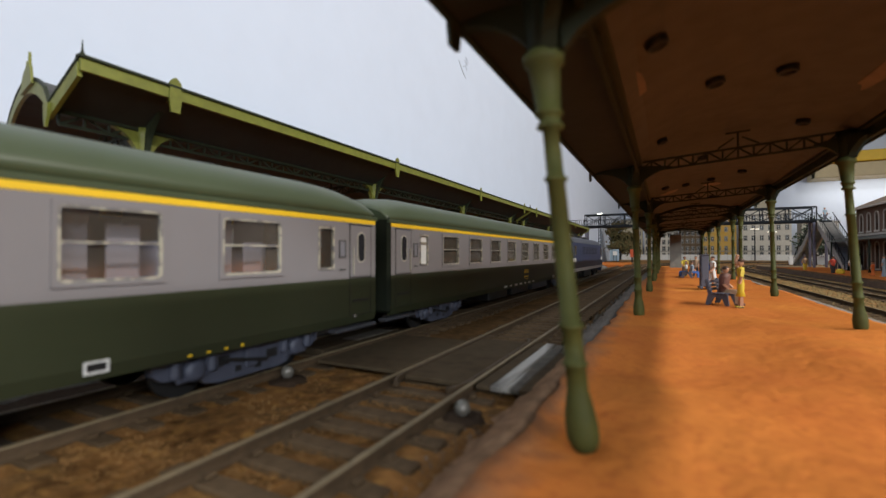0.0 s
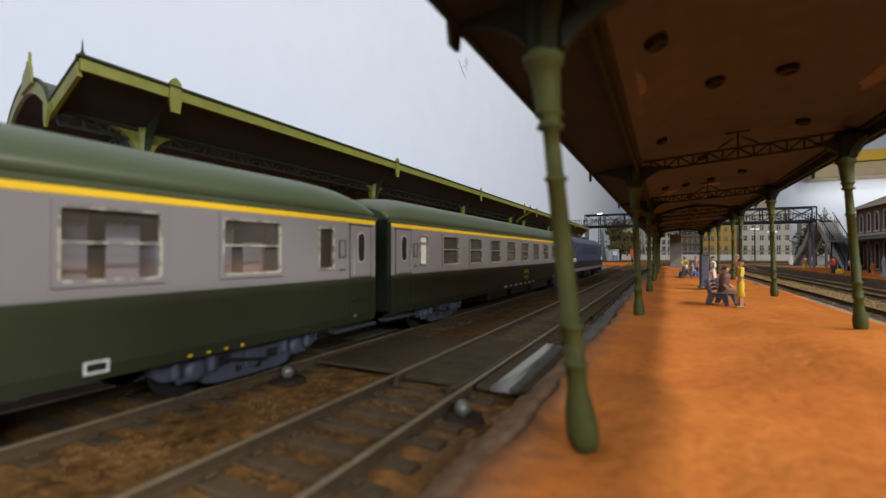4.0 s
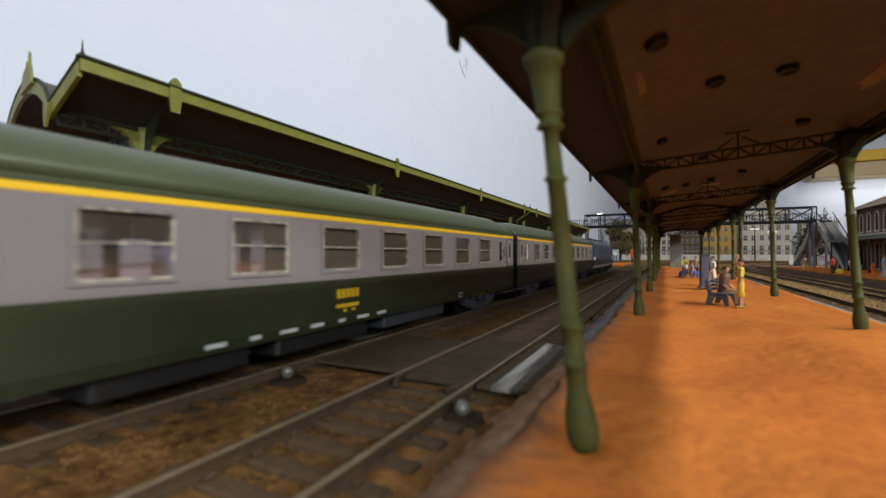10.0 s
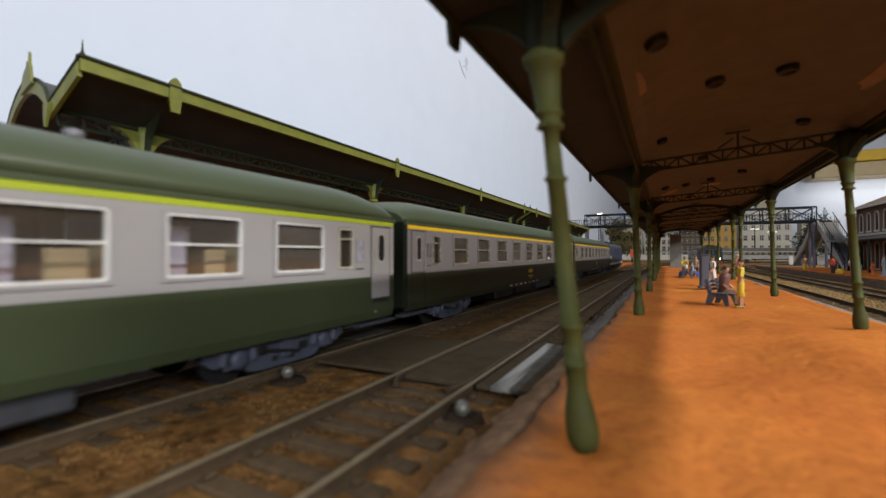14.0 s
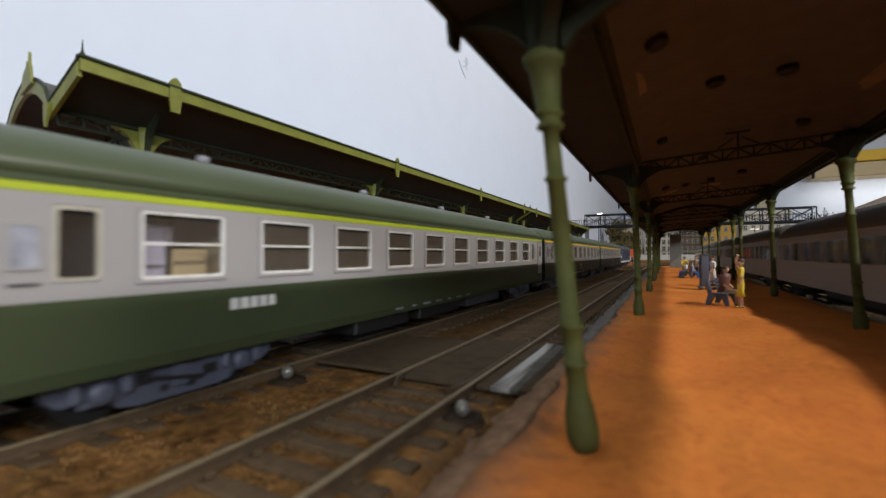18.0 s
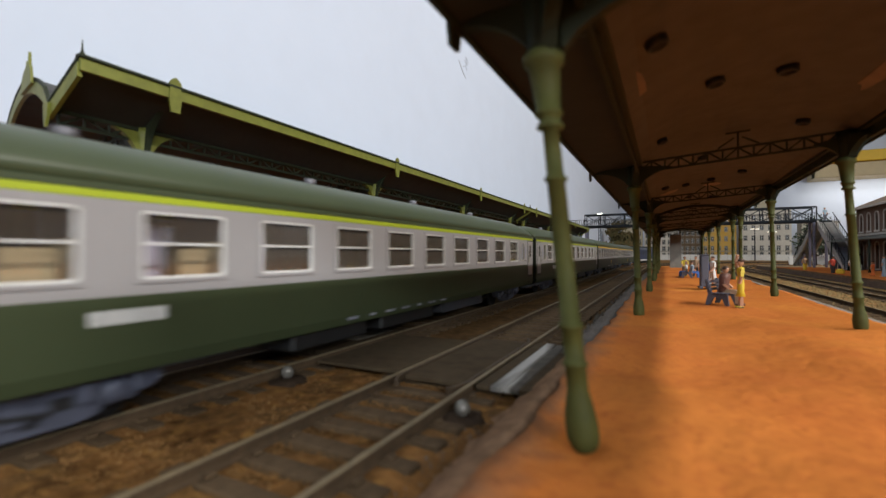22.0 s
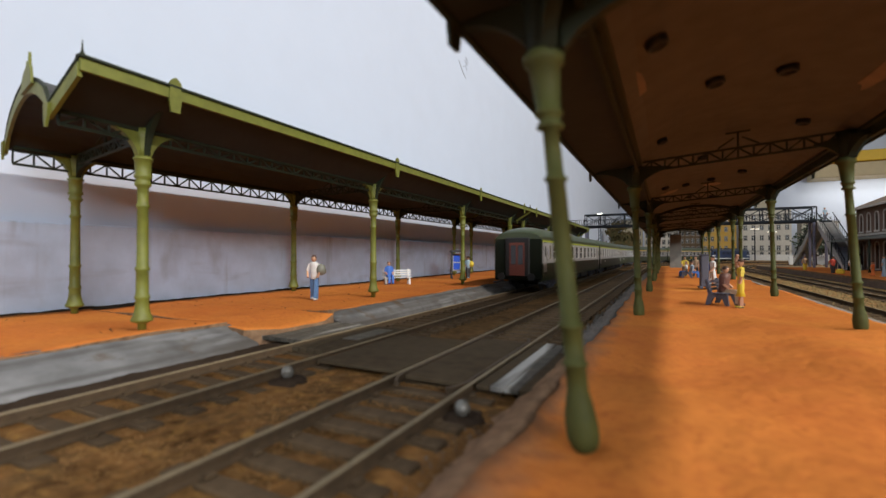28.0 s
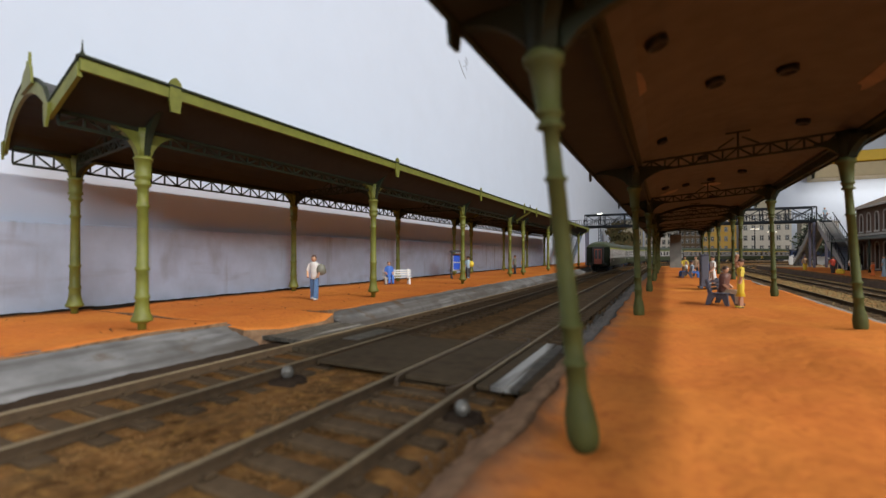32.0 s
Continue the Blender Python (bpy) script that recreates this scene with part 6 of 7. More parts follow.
# ---- footbridge ----
def footbridge():
    e = thing("footbridge", 0, 0, 0, 0, "grey-blue lattice iron footbridge over the tracks", "footbridge")
    y0, y1, xa, xb, z0, z1 = 81.0, 83.2, -12.6, 19.4, 6.5, 8.75
    bm = B()
    box(bm, xa - 1.5, xb + 1.9, y0, y1, z0, z0 + 0.25, 0.03)
    part("deck", bm, M_STEEL, e)
    for y in (y0, y1):
        bm = B()
        for z in (z0 + 0.3, z1):
            bar(bm, (xa, y, z), (xb, y, z), 0.2)
        n = 10
        for i in range(n + 1):
            q = xa + (xb - xa) * i / n
            bar(bm, (q, y, z0 + 0.25), (q, y, z1), 0.14)
            if i < n:
                q2 = xa + (xb - xa) * (i + 1) / n
                bar(bm, (q, y, z0 + 0.3), (q2, y, z1), 0.09)
                bar(bm, (q, y, z1), (q2, y, z0 + 0.3), 0.09)
        part("truss", bm, M_STEEL, e)
        bm = B()
        for i in range(90):
            x = xa + (xb - xa) * (i + 0.5) / 90
            bar(bm, (x, y + 0.1, z0 + 0.25), (x, y + 0.1, z0 + 1.35), 0.045)
        bar(bm, (xa, y + 0.1, z0 + 1.38), (xb, y + 0.1, z0 + 1.38), 0.07)
        part("railing", bm, M_STEEL, e)
    for x, ys in ((xa + 0.2, (y0, y1)), (xb - 0.3, (y0, y1)), (xb + 1.6, (y0, y1)), (xb + 0.6, (90.5, 92.0)), (xb + 0.6, (74.0, 75.5)), (4.0, ())):
        for y in ys:
            top = z0 if abs(y - 82) < 2 else z0 * 0.42
            bm = B()
            box(bm, x - 0.15, x + 0.15, y - 0.15, y + 0.15, 0, top, 0.03)
            part("column", bm, M_LILAC, e, "lilac grey column")
    # two flights, one towards and one away
    for sy, ya, yb, stair in ((-1, y0, 70.4, M_STAIRGREY), (1, y1, 94.5, M_STAIRGREY)):
        for xs in (xb + 0.1, xb + 1.8):
            bm = B()
            ym = (ya + yb) / 2
            zm = z0 * 0.46
            pts = [(ya, z0 + 0.25), (ym - sy * -0.6, zm + 0.25), (ym + sy * 1.0, zm + 0.25), (yb, 0.25), (yb, 0.0), (ym + sy * 0.8, zm - 0.75), (ym - sy * -0.4, zm - 0.75), (ya, z0 - 0.75)]
            prism(bm, pts, -0.09, 0.09)
            for v in bm.verts:
                v.co = Vector((xs + v.co.y, v.co.x, v.co.z))
            bmesh.ops.recalc_face_normals(bm, faces=bm.faces)
            part("stringer", bm, stair, e, "grey stair side board")
            bm = B()
            prev = None
            for y, z in ((ya, z0 + 1.35), (ym + sy * 0.6, zm + 1.35), (ym + sy * 1.0, zm + 1.35), (yb, 1.3)):
                if prev:
                    bar(bm, prev, (xs, y, z), 0.08)
                    for q in range(1, 9):
                        p = Vector(prev).lerp(Vector((xs, y, z)), q / 8)
                        bar(bm, p, p - Vector((0, 0, 1.15)), 0.045)
                prev = (xs, y, z)
            part("handrail", bm, M_STEEL, e)
        bm = B()
        for (p, h), (q, g) in (((ya, z0 - 0.2), (ym + sy * 0.5, zm - 0.15)), ((ym + sy * 0.5, zm - 0.15), (ym + sy * 0.9, zm - 0.15)), ((ym + sy * 0.9, zm - 0.15), (yb, 0.12))):
            k = len(bm.verts)
            prism(bm, [(p, h), (q, g), (q, g - 0.12), (p, h - 0.12)], xb + 0.2, xb + 1.7)
            bm.verts.ensure_lookup_table()
            for v in bm.verts[k:]:
                v.co = Vector((v.co.y, v.co.x, v.co.z))
        bmesh.ops.recalc_face_normals(bm, faces=bm.faces)
        part("stair_soffit", bm, M_STAIR, e, "grey board under the stair")
        for i in range(26):
            u = (i + 0.5) / 26
            y = ya + (yb - ya) * u
            bm = B()
            zt = z0 * (1 - u) + 0.1
            box(bm, xb + 0.2, xb + 1.7, y - 0.22, y + 0.22, zt - 0.1, zt, 0.0)
            part("tread", bm, stair, e)
            bm = B()
            box(bm, xb + 0.2, xb + 1.7, y + sy * 0.2 - 0.03, y + sy * 0.2 + 0.03, zt - 0.32, zt, 0.0)
            part("riser", bm, stair, e)
    bm = B()
    box(bm, xa - 3.2, xa - 2.95, y0, y1, z0, z0 + 1.5, 0.03)
    box(bm, xa - 3.2, xa - 1.5, y0, y1, z0, z0 + 0.24, 0.03)
    part("landing", bm, M_STAIR, e)
    bm = B()
    for i in range(9):
        bar(bm, (xa - 2.9 + i * 0.33, y0 + 0.05, z0 + 0.2), (xa - 2.9 + i * 0.33, y0 + 0.05, z0 + 1.4), 0.05)
    bar(bm, (xa - 2.95, y0 + 0.05, z0 + 1.4), (xa, y0 + 0.05, z0 + 1.4), 0.07)
    part("railing", bm, M_STEEL, e)
    # stair on the wall side
    for xs in (xa - 1.5, xa - 0.1):
        bm = B()
        bar(bm, (xs, y0, z0 + 0.1), (xs, 68.5, 0.2), 0.12, 0.6)
        part("stringer", bm, M_STAIR, e)
        bm = B()
        bar(bm, (xs, y0, z0 + 1.35), (xs, 68.5, 1.35), 0.08)
        for q in range(14):
            p = Vector((xs, y0, z0 + 1.35)).lerp(Vector((xs, 68.5, 1.35)), q / 13)
            bar(bm, p, p - Vector((0, 0, 1.2)), 0.045)
        part("handrail", bm, M_STEEL, e)
    for i in range(26):
        u = (i + 0.5) / 26
        bm = B()
        box(bm, xa - 1.42, xa - 0.18, y0 + (68.5 - y0) * u - 0.22, y0 + (68.5 - y0) * u + 0.22, z0 * (1 - u), z0 * (1 - u) + 0.1)
        part("tread", bm, M_STAIR, e)
    return e


footbridge()
figure(20.6, 82.1, 200, 1.9, C_PALEB, C_GREYB, C_SKIN, C_HAIR, "figurine standing on the footbridge landing", z=6.75)


def lamp_mast(x, y, h, label, lit=True, base=0.0):
    e = thing("lamp_mast", x, y, base, 0, label, "lamp mast")
    bm = B()
    for dx, dy in ((-0.3, -0.3), (0.3, -0.3), (0.3, 0.3), (-0.3, 0.3)):
        bar(bm, (dx, dy, 0), (dx * 0.5, dy * 0.5, h), 0.1)
    for i in range(int(h / 0.8)):
        z = i * 0.8
        q0, q1 = 0.3 * (1 - 0.5 * z / h), 0.3 * (1 - 0.5 * (z + 0.8) / h)
        for a, b in (((-q0, -q0, z), (q1, -q1, z + 0.8)), ((q0, -q0, z), (q1, q1, z + 0.8)), ((-q0, q0, z), (-q1, -q1, z + 0.8))):
            bar(bm, a, b, 0.06)
    part("lattice_mast", bm, M_STEEL, e)
    bm = B()
    box(bm, -0.55, 0.55, -0.6, 0.25, h, h + 0.35, 0.06)
    part("lamp_head", bm, M_STEEL, e)
    bm = B()
    box(bm, -0.5, 0.5, -0.66, -0.605, h + 0.02, h + 0.3)
    part("lamp_glass", bm, M_LAMP if lit else M_CHROME, e, "glowing lamp glass")


lamp_mast(-13.0, 104.0, 11.2, "grey lattice mast with a lit floodlight", base=GROUND_Z)
for x, y, h in ((30.5, 205, 12.0), (35.0, 200, 10.6)):
    e = thing("street_lamp", x, y, GROUND_Z, 0, "thin grey street lamp with pale glowing heads", "street lamp", "street lamps")
    bm = B()
    lathe(bm, [(0.3, 0), (0.22, 0.5), (0.15, h)], 8)
    part("pole", bm, M_STEEL, e)
    for sx in (-1, 1):
        bm = B()
        box(bm, *sorted((sx * 0.2, sx * 1.4)), -0.3, 0.3, h - 0.1, h + 0.25, 0.05)
        part("lamp_head", bm, M_SOFTLAMP, e, "pale glowing lamp head")


# ---- buildings ----
def facade(name, x0, x1, y, depth, h, rows, cols, wall, label, sill=M_PALESTONE, ww=1.1, wh=1.7, base=3.6, parapet=0.5, rz=0, arch=False, roof=None):
    """A house: hollow walls seen from the south with window openings, frames, panes, cornices and a roof."""
    e = thing(name, x0, y, GROUND_Z, rz, label, "building", "houses behind the tracks")
    W = x1 - x0
    holes = []
    ph = (h - base - 0.6) / max(1, rows - 1)
    for r in range(rows):
        for c in range(cols):
            cx = W * (c + 0.5) / cols
            z0 = 0.9 if r == 0 else base + (r - 1) * ph + 0.5
            hh = min(2.3 if r == 0 else wh, ph * 0.7)
            holes.append((cx - ww / 2, cx + ww / 2, z0, z0 + hh))
    bm = B()
    wall_panel(bm, 1.0, 0.35, 0, W, 0, h, holes)
    bmesh.ops.remove_doubles(bm, verts=bm.verts, dist=0.0005)
    for v in bm.verts:
        v.co = Vector((v.co.y, 1.0 - v.co.x, v.co.z))
    bmesh.ops.recalc_face_normals(bm, faces=bm.faces)
    part("front_wall", bm, wall, e)
    bm = B()
    box(bm, 0.0, 0.35, 0.36, depth, 0, h)
    part("side_wall", bm, wall, e)
    bm = B()
    box(bm, W - 0.35, W, 0.36, depth, 0, h)
    part("side_wall", bm, wall, e)
    bm = B()
    box(bm, 0.36, W - 0.36, 0.9, 1.0, 0, h)
    part("inner_wall", bm, M_DARKROOM, e)
    for z in (base, h - 0.4):
        bm = B()
        box(bm, -0.2, W + 0.2, -0.22, -0.003, z, z + 0.35, 0.03)
        part("cornice", bm, sill, e)
    if roof == "pitched":
        bm = B()
        prism(bm, [(-0.6, h), (depth + 0.6, h), (depth * 0.5, h + depth * 0.28)], -0.4, W + 0.4)
        for v in bm.verts:
            v.co = Vector((v.co.y, v.co.x, v.co.z))
        bmesh.ops.recalc_face_normals(bm, faces=bm.faces)
        part("roof", bm, M_TILE, e)
    else:
        bm = B()
        box(bm, -0.3, W + 0.3, -0.3, depth, h, h + parapet, 0.05)
        part("roof", bm, roof or sill, e)
    for y0, y1, z0, z1 in holes:
        bm = B()
        box(bm, y0 - 0.16, y1 + 0.16, -0.12, -0.004, z1, z1 + 0.22)
        box(bm, y0 - 0.2, y1 + 0.2, -0.16, -0.004, z0 - 0.2, z0)
        box(bm, y0 - 0.13, y0, -0.07, -0.004, z0, z1)
        box(bm, y1, y1 + 0.13, -0.07, -0.004, z0, z1)
        w = part("window", bm, sill, e)
        bm = B()
        box(bm, y0 + 0.01, y1 - 0.01, 0.18, 0.21, z0 + 0.01, z1 - 0.01)
        part("pane", bm, M_HOUSEGLASS, w)
        bm = B()
        box(bm, (y0 + y1) / 2 - 0.05, (y0 + y1) / 2 + 0.05, 0.12, 0.17, z0, z1)
        box(bm, y0, y1, 0.12, 0.17, z0 + (z1 - z0) * 0.62, z0 + (z1 - z0) * 0.62 + 0.08)
        part("glazing_bar", bm, C_WHITE, w)
    return e


facade("apartment_house", 27.6, 44.0, 216, 8, 20.5, 5, 6, M_GREYHOUSE, "pale grey five-storey apartment house")
bm = B()
box(bm, 33, 39, 217.5, 223, GROUND_Z + 21.0, 24.0, 0.1)
lathe(bm, [(0.5, 24.0), (0.35, 24.8), (0.1, 26.0)], 8, 38.2, 220)
tagged(part("roof_turret", bm, M_BEIGEHOUSE), "beige roof storey with a small finial", "roof")
facade("brick_house", 14.0, 26.2, 218, 8, 20.0, 5, 5, M_YELLOWBRICK, "ochre yellow brick house with pale window surrounds", ww=1.0)
facade("town_house", 5.5, 13.6, 220, 7, 14.0, 4, 4, M_BROWNBRICK, "dark brown gabled town house", roof="pitched")
facade("town_house", -8.5, 5.0, 222, 7, 13.0, 4, 6, M_GREYHOUSE, "grey town house behind the fence", roof="pitched")
facade("apartment_house", -17.5, -9.2, 215, 7, 17.5, 5, 4, M_BEIGEHOUSE, "beige apartment house beside the trees")
facade("apartment_house", 48.5, 60.0, 222, 7, 15.0, 4, 5, M_GREYHOUSE, "pale grey house behind the footbridge")

# white yard wall and goods behind the tracks
e = thing("yard_wall", 0, 0, 0, 0, "long white panelled yard wall", "wall", kind="structure")
for i in range(32):
    bm = B()
    box(bm, -17 + i * 2.6, -17 + i * 2.6 + 2.5, 207.0, 207.4, GROUND_Z, 1.7, 0.03)
    part("panel", bm, M_WHITEWALL, e)
block("yard", (WALL_X + 0.4, 120, 196.5, 206.5, GROUND_Z, GROUND_Z + 0.15), M_ORANGEYARD, "pale ochre yard ground", "ground")
block("yard_strip", (WALL_X + 0.4, -7.5, 92, 120, GROUND_Z, -0.1), M_ORANGE, "ochre orange platform end", "ground")


def station():
    e = thing("station_building", 0, 0, 0, 0, "two-storey brown brick station with white arched windows", "station building")
    x, ya, yb, h = 22.0, 40.0, 75.0, 7.6
    holes = []
    ys = [73.3 - 2.3 * i for i in range(14)]
    for y in ys:
        holes.append((y - 0.42, y + 0.42, 4.75, 6.55))
        holes.append((y - 0.5, y + 0.5, 0.3, 3.0))
    bm = B()
    wall_panel(bm, 1.0, 0.35, ya, yb, 0, h, holes)
    bmesh.ops.remove_doubles(bm, verts=bm.verts, dist=0.0005)
    for v in bm.verts:
        v.co.x = x + (1.0 - v.co.x)
    bmesh.ops.recalc_face_normals(bm, faces=bm.faces)
    part("front_wall", bm, M_BRICK, e, "brown brick front wall")
    bm = B()
    box(bm, x + 0.36, x + 9, yb - 0.35, yb, 0, h)
    part("side_wall", bm, M_BRICK, e)
    bm = B()
    box(bm, x + 0.9, x + 1.0, ya, yb - 0.4, 0, h)
    part("inner_wall", bm, M_DARKROOM, e)
    for y0, y1, z0, z1 in holes:
        bm = B()
        xo = x - 0.07
        box(bm, xo, x - 0.004, y0 - 0.16, y0, z0, z1)
        box(bm, xo, x - 0.004, y1, y1 + 0.16, z0, z1)
        box(bm, xo - 0.05, x - 0.004, y0 - 0.24, y1 + 0.24, z0 - 0.2, z0)
        m = (y0 + y1) / 2
        prev = None
        for i in range(9):
            a = math.pi * i / 8
            p = (x - 0.04, m + (y1 - y0) * 0.6 * math.cos(a), z1 + 0.4 * math.sin(a))
            if prev:
                bar(bm, prev, p, 0.14, 0.1)
            prev = p
        w = part("window", bm, M_PALEFRAME, e, "white stone window surround")
        bm = B()
        box(bm, x + 0.16, x + 0.19, y0 + 0.01, y1 - 0.01, z0 + 0.01, z1 - 0.01)
        part("pane", bm, M_HOUSEGLASS, w)
    bm = B()
    box(bm, x - 0.12, x - 0.004, ya, yb + 0.1, 4.2, 4.45, 0.02)
    part("string_course", bm, M_PALEFRAME, e)
    bm = B()
    prism(bm, [(x - 0.8, h), (x + 9.5, h), (x + 4.5, h + 2.4)], ya - 0.5, yb + 0.8)
    part("roof", bm, M_TILE, e, "brown tiled roof")
    bm = B()
    box(bm, x - 0.85, x - 0.6, ya - 0.5, yb + 0.8, h - 0.18, h + 0.06, 0.03)
    part("gutter", bm, M_PALEFRAME, e)
    bm = B()
    prism(bm, [(x - 3.0, 3.5), (x - 0.01, 4.0), (x - 0.01, 4.15), (x - 3.0, 3.65)], ya, yb)
    part("awning", bm, M_AWNING, e, "grey platform awning")
    for y in (74, 68, 62, 56, 50, 44):
        bm = B()
        lathe(bm, [(0.14, 0), (0.09, 0.5), (0.08, 3.5)], 8, x - 2.8, y)
        part("awning_post", bm, M_DGREEN, e)


station()


# ---- trees, signs and far clutter ----
def tree(x, y, h, spread, mat_leaf, label, seed, base=GROUND_Z, leaves=1500, size=0.32):
    rnd = random.Random(seed)
    e = thing("tree", x, y, base, 0, label, "tree")
    bm = B()
    lathe(bm, [(h * 0.035, 0), (h * 0.025, h * 0.15), (h * 0.018, h * 0.45), (h * 0.006, h * 0.95)], 8)
    part("trunk", bm, M_BARK, e)
    tips = []
    for i in range(16):
        z = h * rnd.uniform(0.18, 0.9)
        a = rnd.uniform(0, 6.28)
        r = spread * (1.05 - z / h) ** 0.6 * rnd.uniform(0.55, 1.0)
        p = Vector((r * math.cos(a), r * math.sin(a), z + r * 0.35))
        bm = B()
        bar(bm, (0, 0, z), p * 0.6 + Vector((0, 0, z * 0.4)), h * 0.014)
        bar(bm, p * 0.6 + Vector((0, 0, z * 0.4)), p, h * 0.008)
        part("limb", bm, M_BARK, e)
        tips.append((p, r))
    vs, fs = [], []
    for _ in range(leaves):
        p, r = rnd.choice(tips)
        q = p * rnd.uniform(0.35, 1.05) if rnd.random() < 0.5 else p
        c = Vector((q.x, q.y, p.z)) + Vector((rnd.gauss(0, 1), rnd.gauss(0, 1), rnd.gauss(0, 0.8))) * (spread * 0.2)
        u = Vector((rnd.uniform(-1, 1), rnd.uniform(-1, 1), rnd.uniform(-1, 1))).normalized() * size * rnd.uniform(0.5, 1.3)
        w = u.orthogonal().normalized() * size * rnd.uniform(0.4, 0.9)
        k = len(vs)
        vs += [tuple((c + o) * S) for o in (u, w, -u, -w)]
        fs.append((k, k + 1, k + 2, k + 3))
    me = bpy.data.meshes.new("crown")
    me.from_pydata(vs, [], fs)
    me.materials.append(mat_leaf)
    o = new("crown", me)
    o.parent = e
    tagged(o, kind="stuff")


tree(-13.6, 152, 12.3, 4.2, M_LEAF, "autumnal brown-green bushy model tree", 21, leaves=5200, size=0.42)
tree(-9.6, 156, 9.0, 2.6, M_LEAF, "autumnal brown-green bushy model tree", 22, leaves=2600, size=0.38)
tree(27.5, 116, 10.5, 3.6, M_LEAFDARK, "dark green sparse model tree", 23, leaves=900, size=0.34)
tree(34.0, 112, 11.0, 4.0, M_LEAFDARK, "dark green sparse model tree", 24, leaves=1100, size=0.34)
tree(38.5, 108, 10.0, 3.4, M_LEAFDARK, "dark green sparse model tree", 25, leaves=900, size=0.34)


def sign(name, x, y, w, h, z, face, label, rz=0):
    e = thing(name, x, y, GROUND_Z, rz, label, "sign")
    bm = B()
    box(bm, -w / 2, w / 2, -0.06, 0.06, z, z + h, 0.02)
    part("panel", bm, face, e)
    for sx in (-1, 1):
        bm = B()
        box(bm, sx * w * 0.35 - 0.06, sx * w * 0.35 + 0.06, -0.05, 0.05, 0, z)
        part("post", bm, M_STEEL, e)


sign("advert_board", -14.2, 148, 2.6, 3.6, 0.5, C_PALEB, "pale blue and white advert board")
sign("advert_board", -14.0, 147.7, 1.2, 1.2, 2.2, C_WHITE, "small white board on posts")
sign("signal_board", -8.6, 150, 2.4, 2.4, 1.6, M_ORANGERED, "bright orange red board beside the line")
# parked white vans beyond the footbridge stairs
for x, y in ((24.5, 118), (29, 120)):
    e = thing("parked_van", x, y, GROUND_Z, 80, "plain white van parked on the ground", "van", "parked vans")
    bm = B()
    prism(bm, [(-2.3, 0.35), (2.3, 0.35), (2.3, 1.2), (1.6, 1.3), (1.0, 2.1), (-2.3, 2.1)], -0.95, 0.95)
    bmesh.ops.bevel(bm, geom=list(bm.edges), offset=0.08, segments=2, affect="EDGES")
    part("body", bm, C_WHITE, e)
    for sx in (-1.45, 1.4):
        for sy in (-0.85, 0.85):
            bm = B()
            lathe(bm, [(0.34, sy - 0.12), (0.34, sy + 0.12)], 14, sx, 0.34, axis="y")
            part("wheel", bm, M_BLACK, e)
    bm = B()
    box(bm, -0.2, 1.15, -0.97, 0.97, 1.35, 1.9, 0.03)
    part("window", bm, M_DARKGLASS, e)
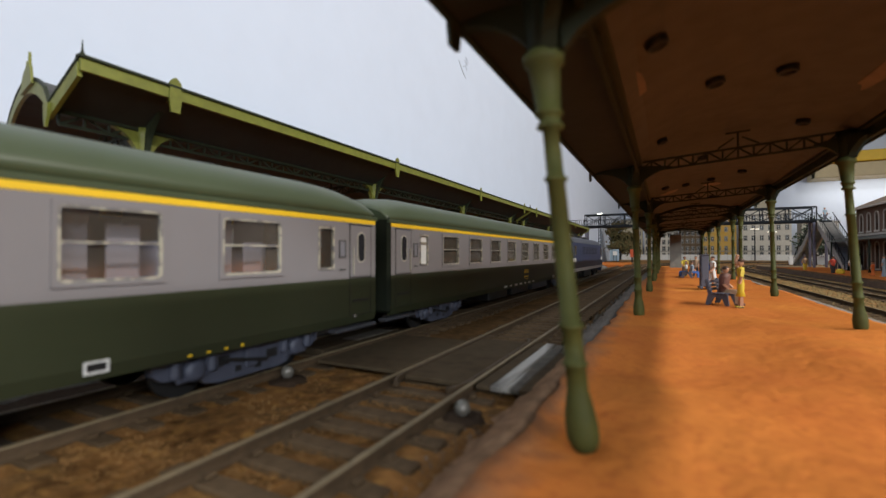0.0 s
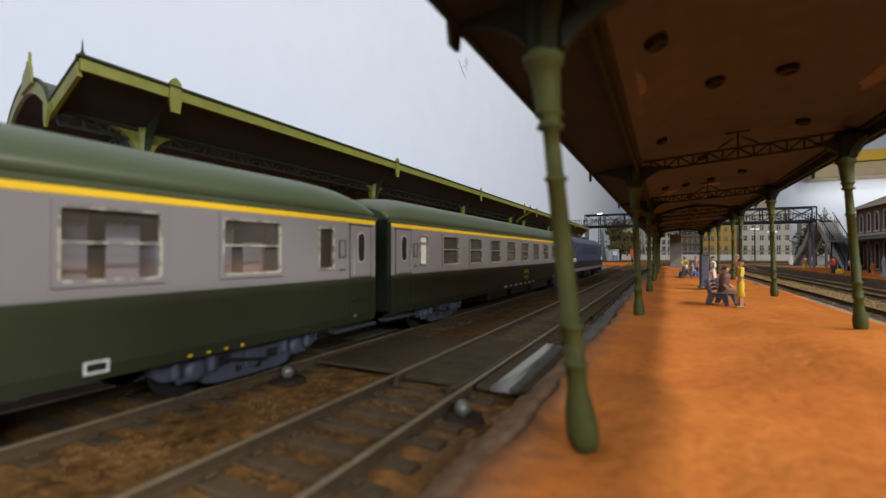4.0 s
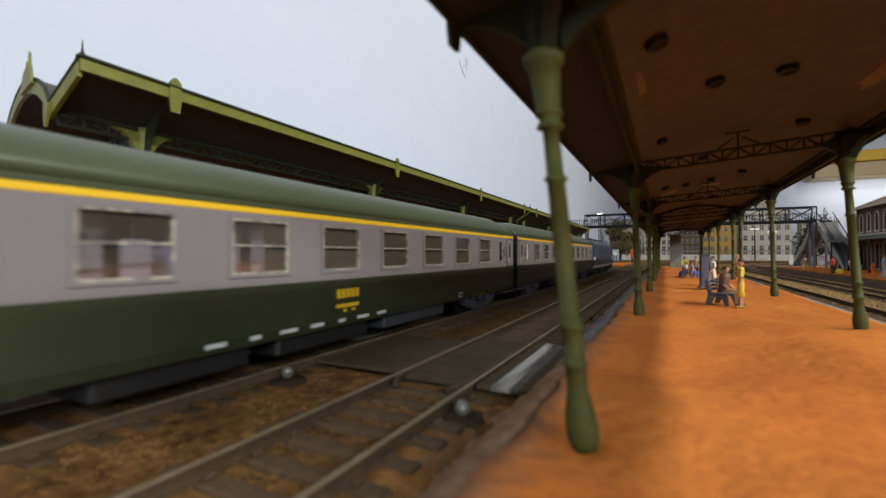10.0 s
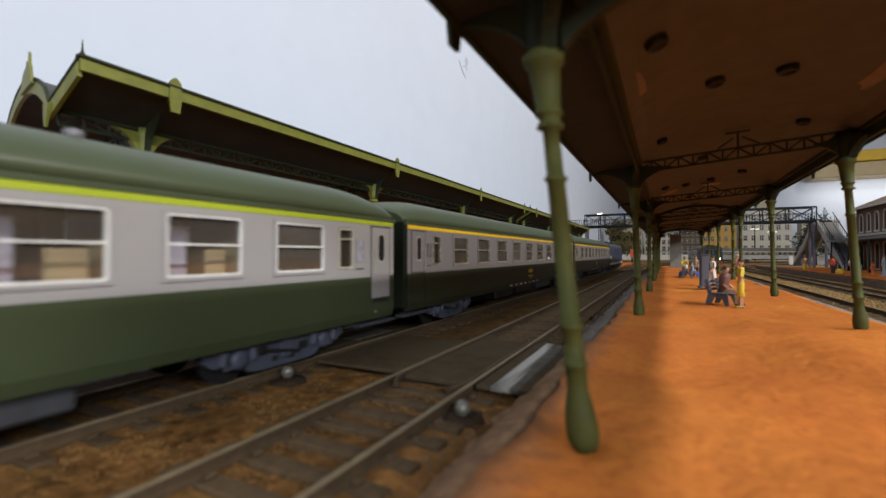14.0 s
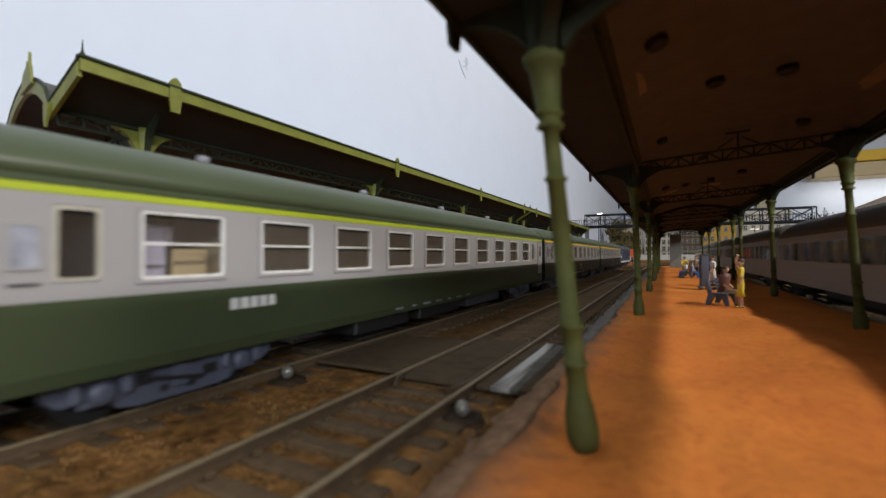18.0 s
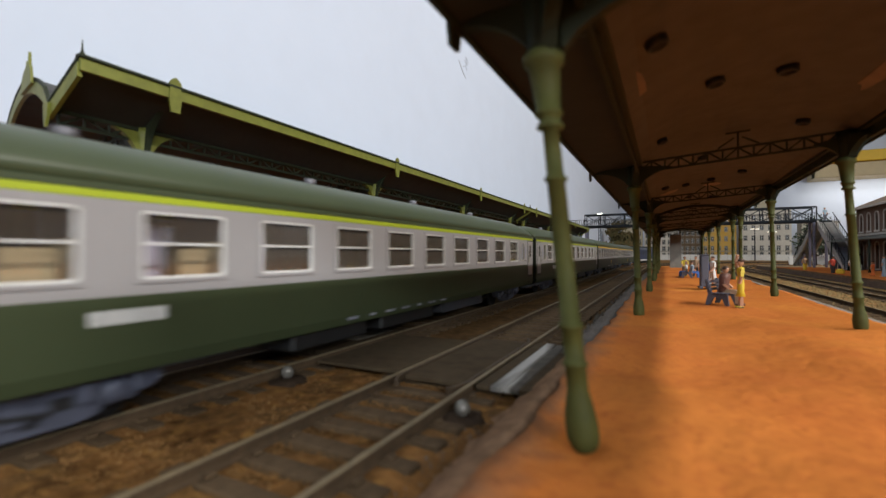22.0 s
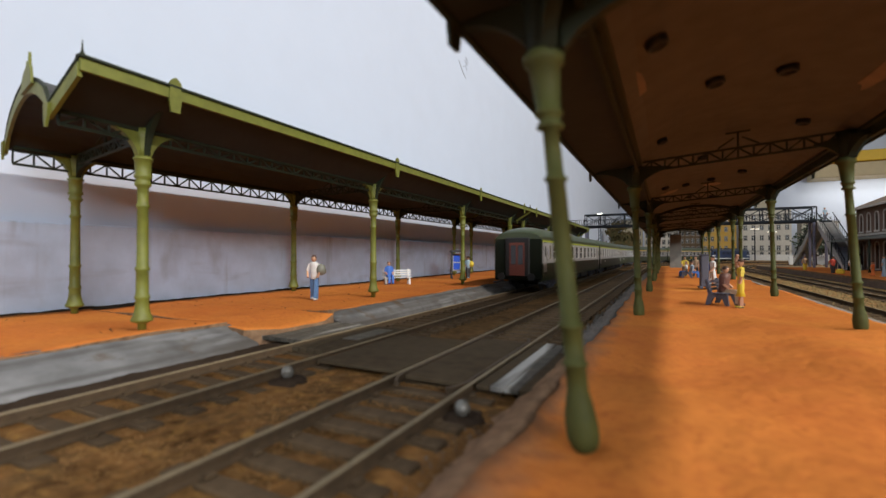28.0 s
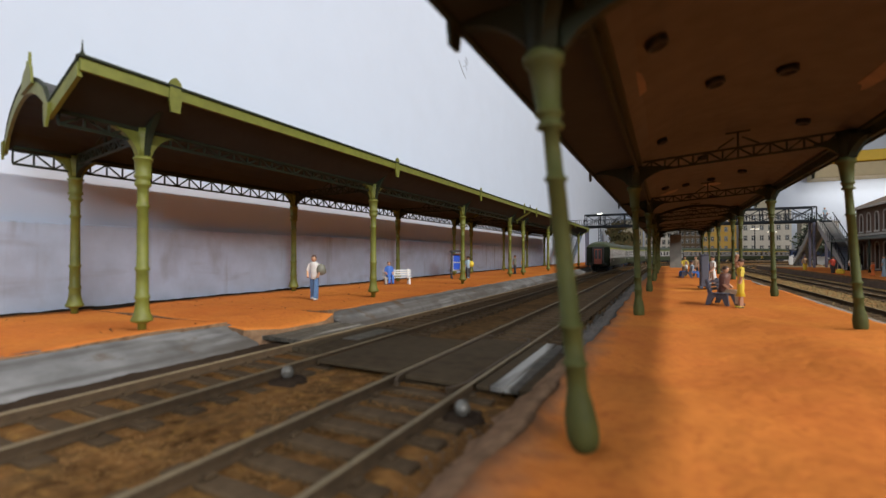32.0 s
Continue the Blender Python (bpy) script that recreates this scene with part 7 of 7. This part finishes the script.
# pencil strokes on the wall
e = thing("pencil_mark", 0, 0, 0, 0, "faint pencil strokes on the painted wall", "mark")
for (a0, b0), (a1, b1) in (((10.35, 11.05), (10.7, 10.35)), ((10.7, 10.35), (11.0, 9.9)), ((10.75, 10.75), (11.0, 11.1)), ((11.0, 11.1), (11.15, 10.8)), ((10.9, 11.5), (11.2, 11.3)), ((11.0, 11.9), (11.3, 11.6))):
    bm = B()
    bar(bm, (WALL_X + 0.004, 42.0 + (a0 - 10.8) * 2.6, 21.4 + (b0 - 10.9) * 1.1), (WALL_X + 0.004, 42.0 + (a1 - 10.8) * 2.6, 21.4 + (b1 - 10.9) * 1.1), 0.06, 0.03)
    part("stroke", bm, M_PENCIL, e)


# ---- movement ----
def along(x0, mid, half, z, flip=False):
    q0, q1 = path(x0, mid - half)[0], path(x0, mid + half)[0]
    d, m = q1 - q0, (q0 + q1) / 2
    return pose(m.x * S, m.y * S, z * S, 0, 0, -math.degrees(math.atan2(d.x, d.y)) + (180 if flip else 0))


def motions():
    """Keys everything that moves."""
    # the express: place of the joint between the first two coaches along the track
    P = [(0, 9.2), (4.4, 9.2), (5, 9.27), (5.5, 9.42), (6, 9.7), (6.5, 10.05), (7, 10.55), (7.5, 11.3), (8, 12.45), (8.5, 14.0), (9, 16.0), (9.5, 18.08), (10, 20.02), (11, 23.9), (12, 27.7), (13, 31.25), (14, 34.8), (15, 38.5), (16, 42.3), (17, 46.27), (18, 50.15), (19, 54.12), (20, 59.08), (21, 65.5), (22, 73.0), (23, 81.1), (24, 89.6), (25, 98.1), (26, 106.7), (27, 115.3), (28, 124.0), (29, 132.6), (30, 141.2), (31, 149.8), (32, 158.4)]
    for i, c in enumerate(coaches):
        walk(c, [(t, along(T1, p + 12.4 - 24.8 * i, 8.6, TRAIN_Z)) for t, p in P])
    walk(blue_loco, [(t, along(T1, p + 24.8 + 8.95, 5.3, TRAIN_Z)) for t, p in P])
    # the silver train: place of its tail
    Q = [(0, 400.0), (10.0, 400.0), (10.5, 398.5), (11, 393), (11.5, 375), (12, 352)]
    Q += [(0.5 * i, 42.2 + 34.5 * (20 - 0.5 * i) + 0.5 * (20 - 0.5 * i) ** 2 + max(0, 14.5 - 0.5 * i) * 4) for i in range(25, 42)]
    Q += [(21, 9.0), (21.5, -4.5), (22, -12.5), (22.5, -15.0), (32, -15.0)]
    for i, c in enumerate(silvers):
        k = len(silvers) - 1 - i
        walk(c, [(t, along(T3, q - 13.4 - 26.8 * k, 9.2, TRAIN_Z)) for t, q in Q])
    walk(dark_loco, [(t, along(T3, q - 26.8 * 6 - 9.5, 5.6, TRAIN_Z)) for t, q in Q])


motions()
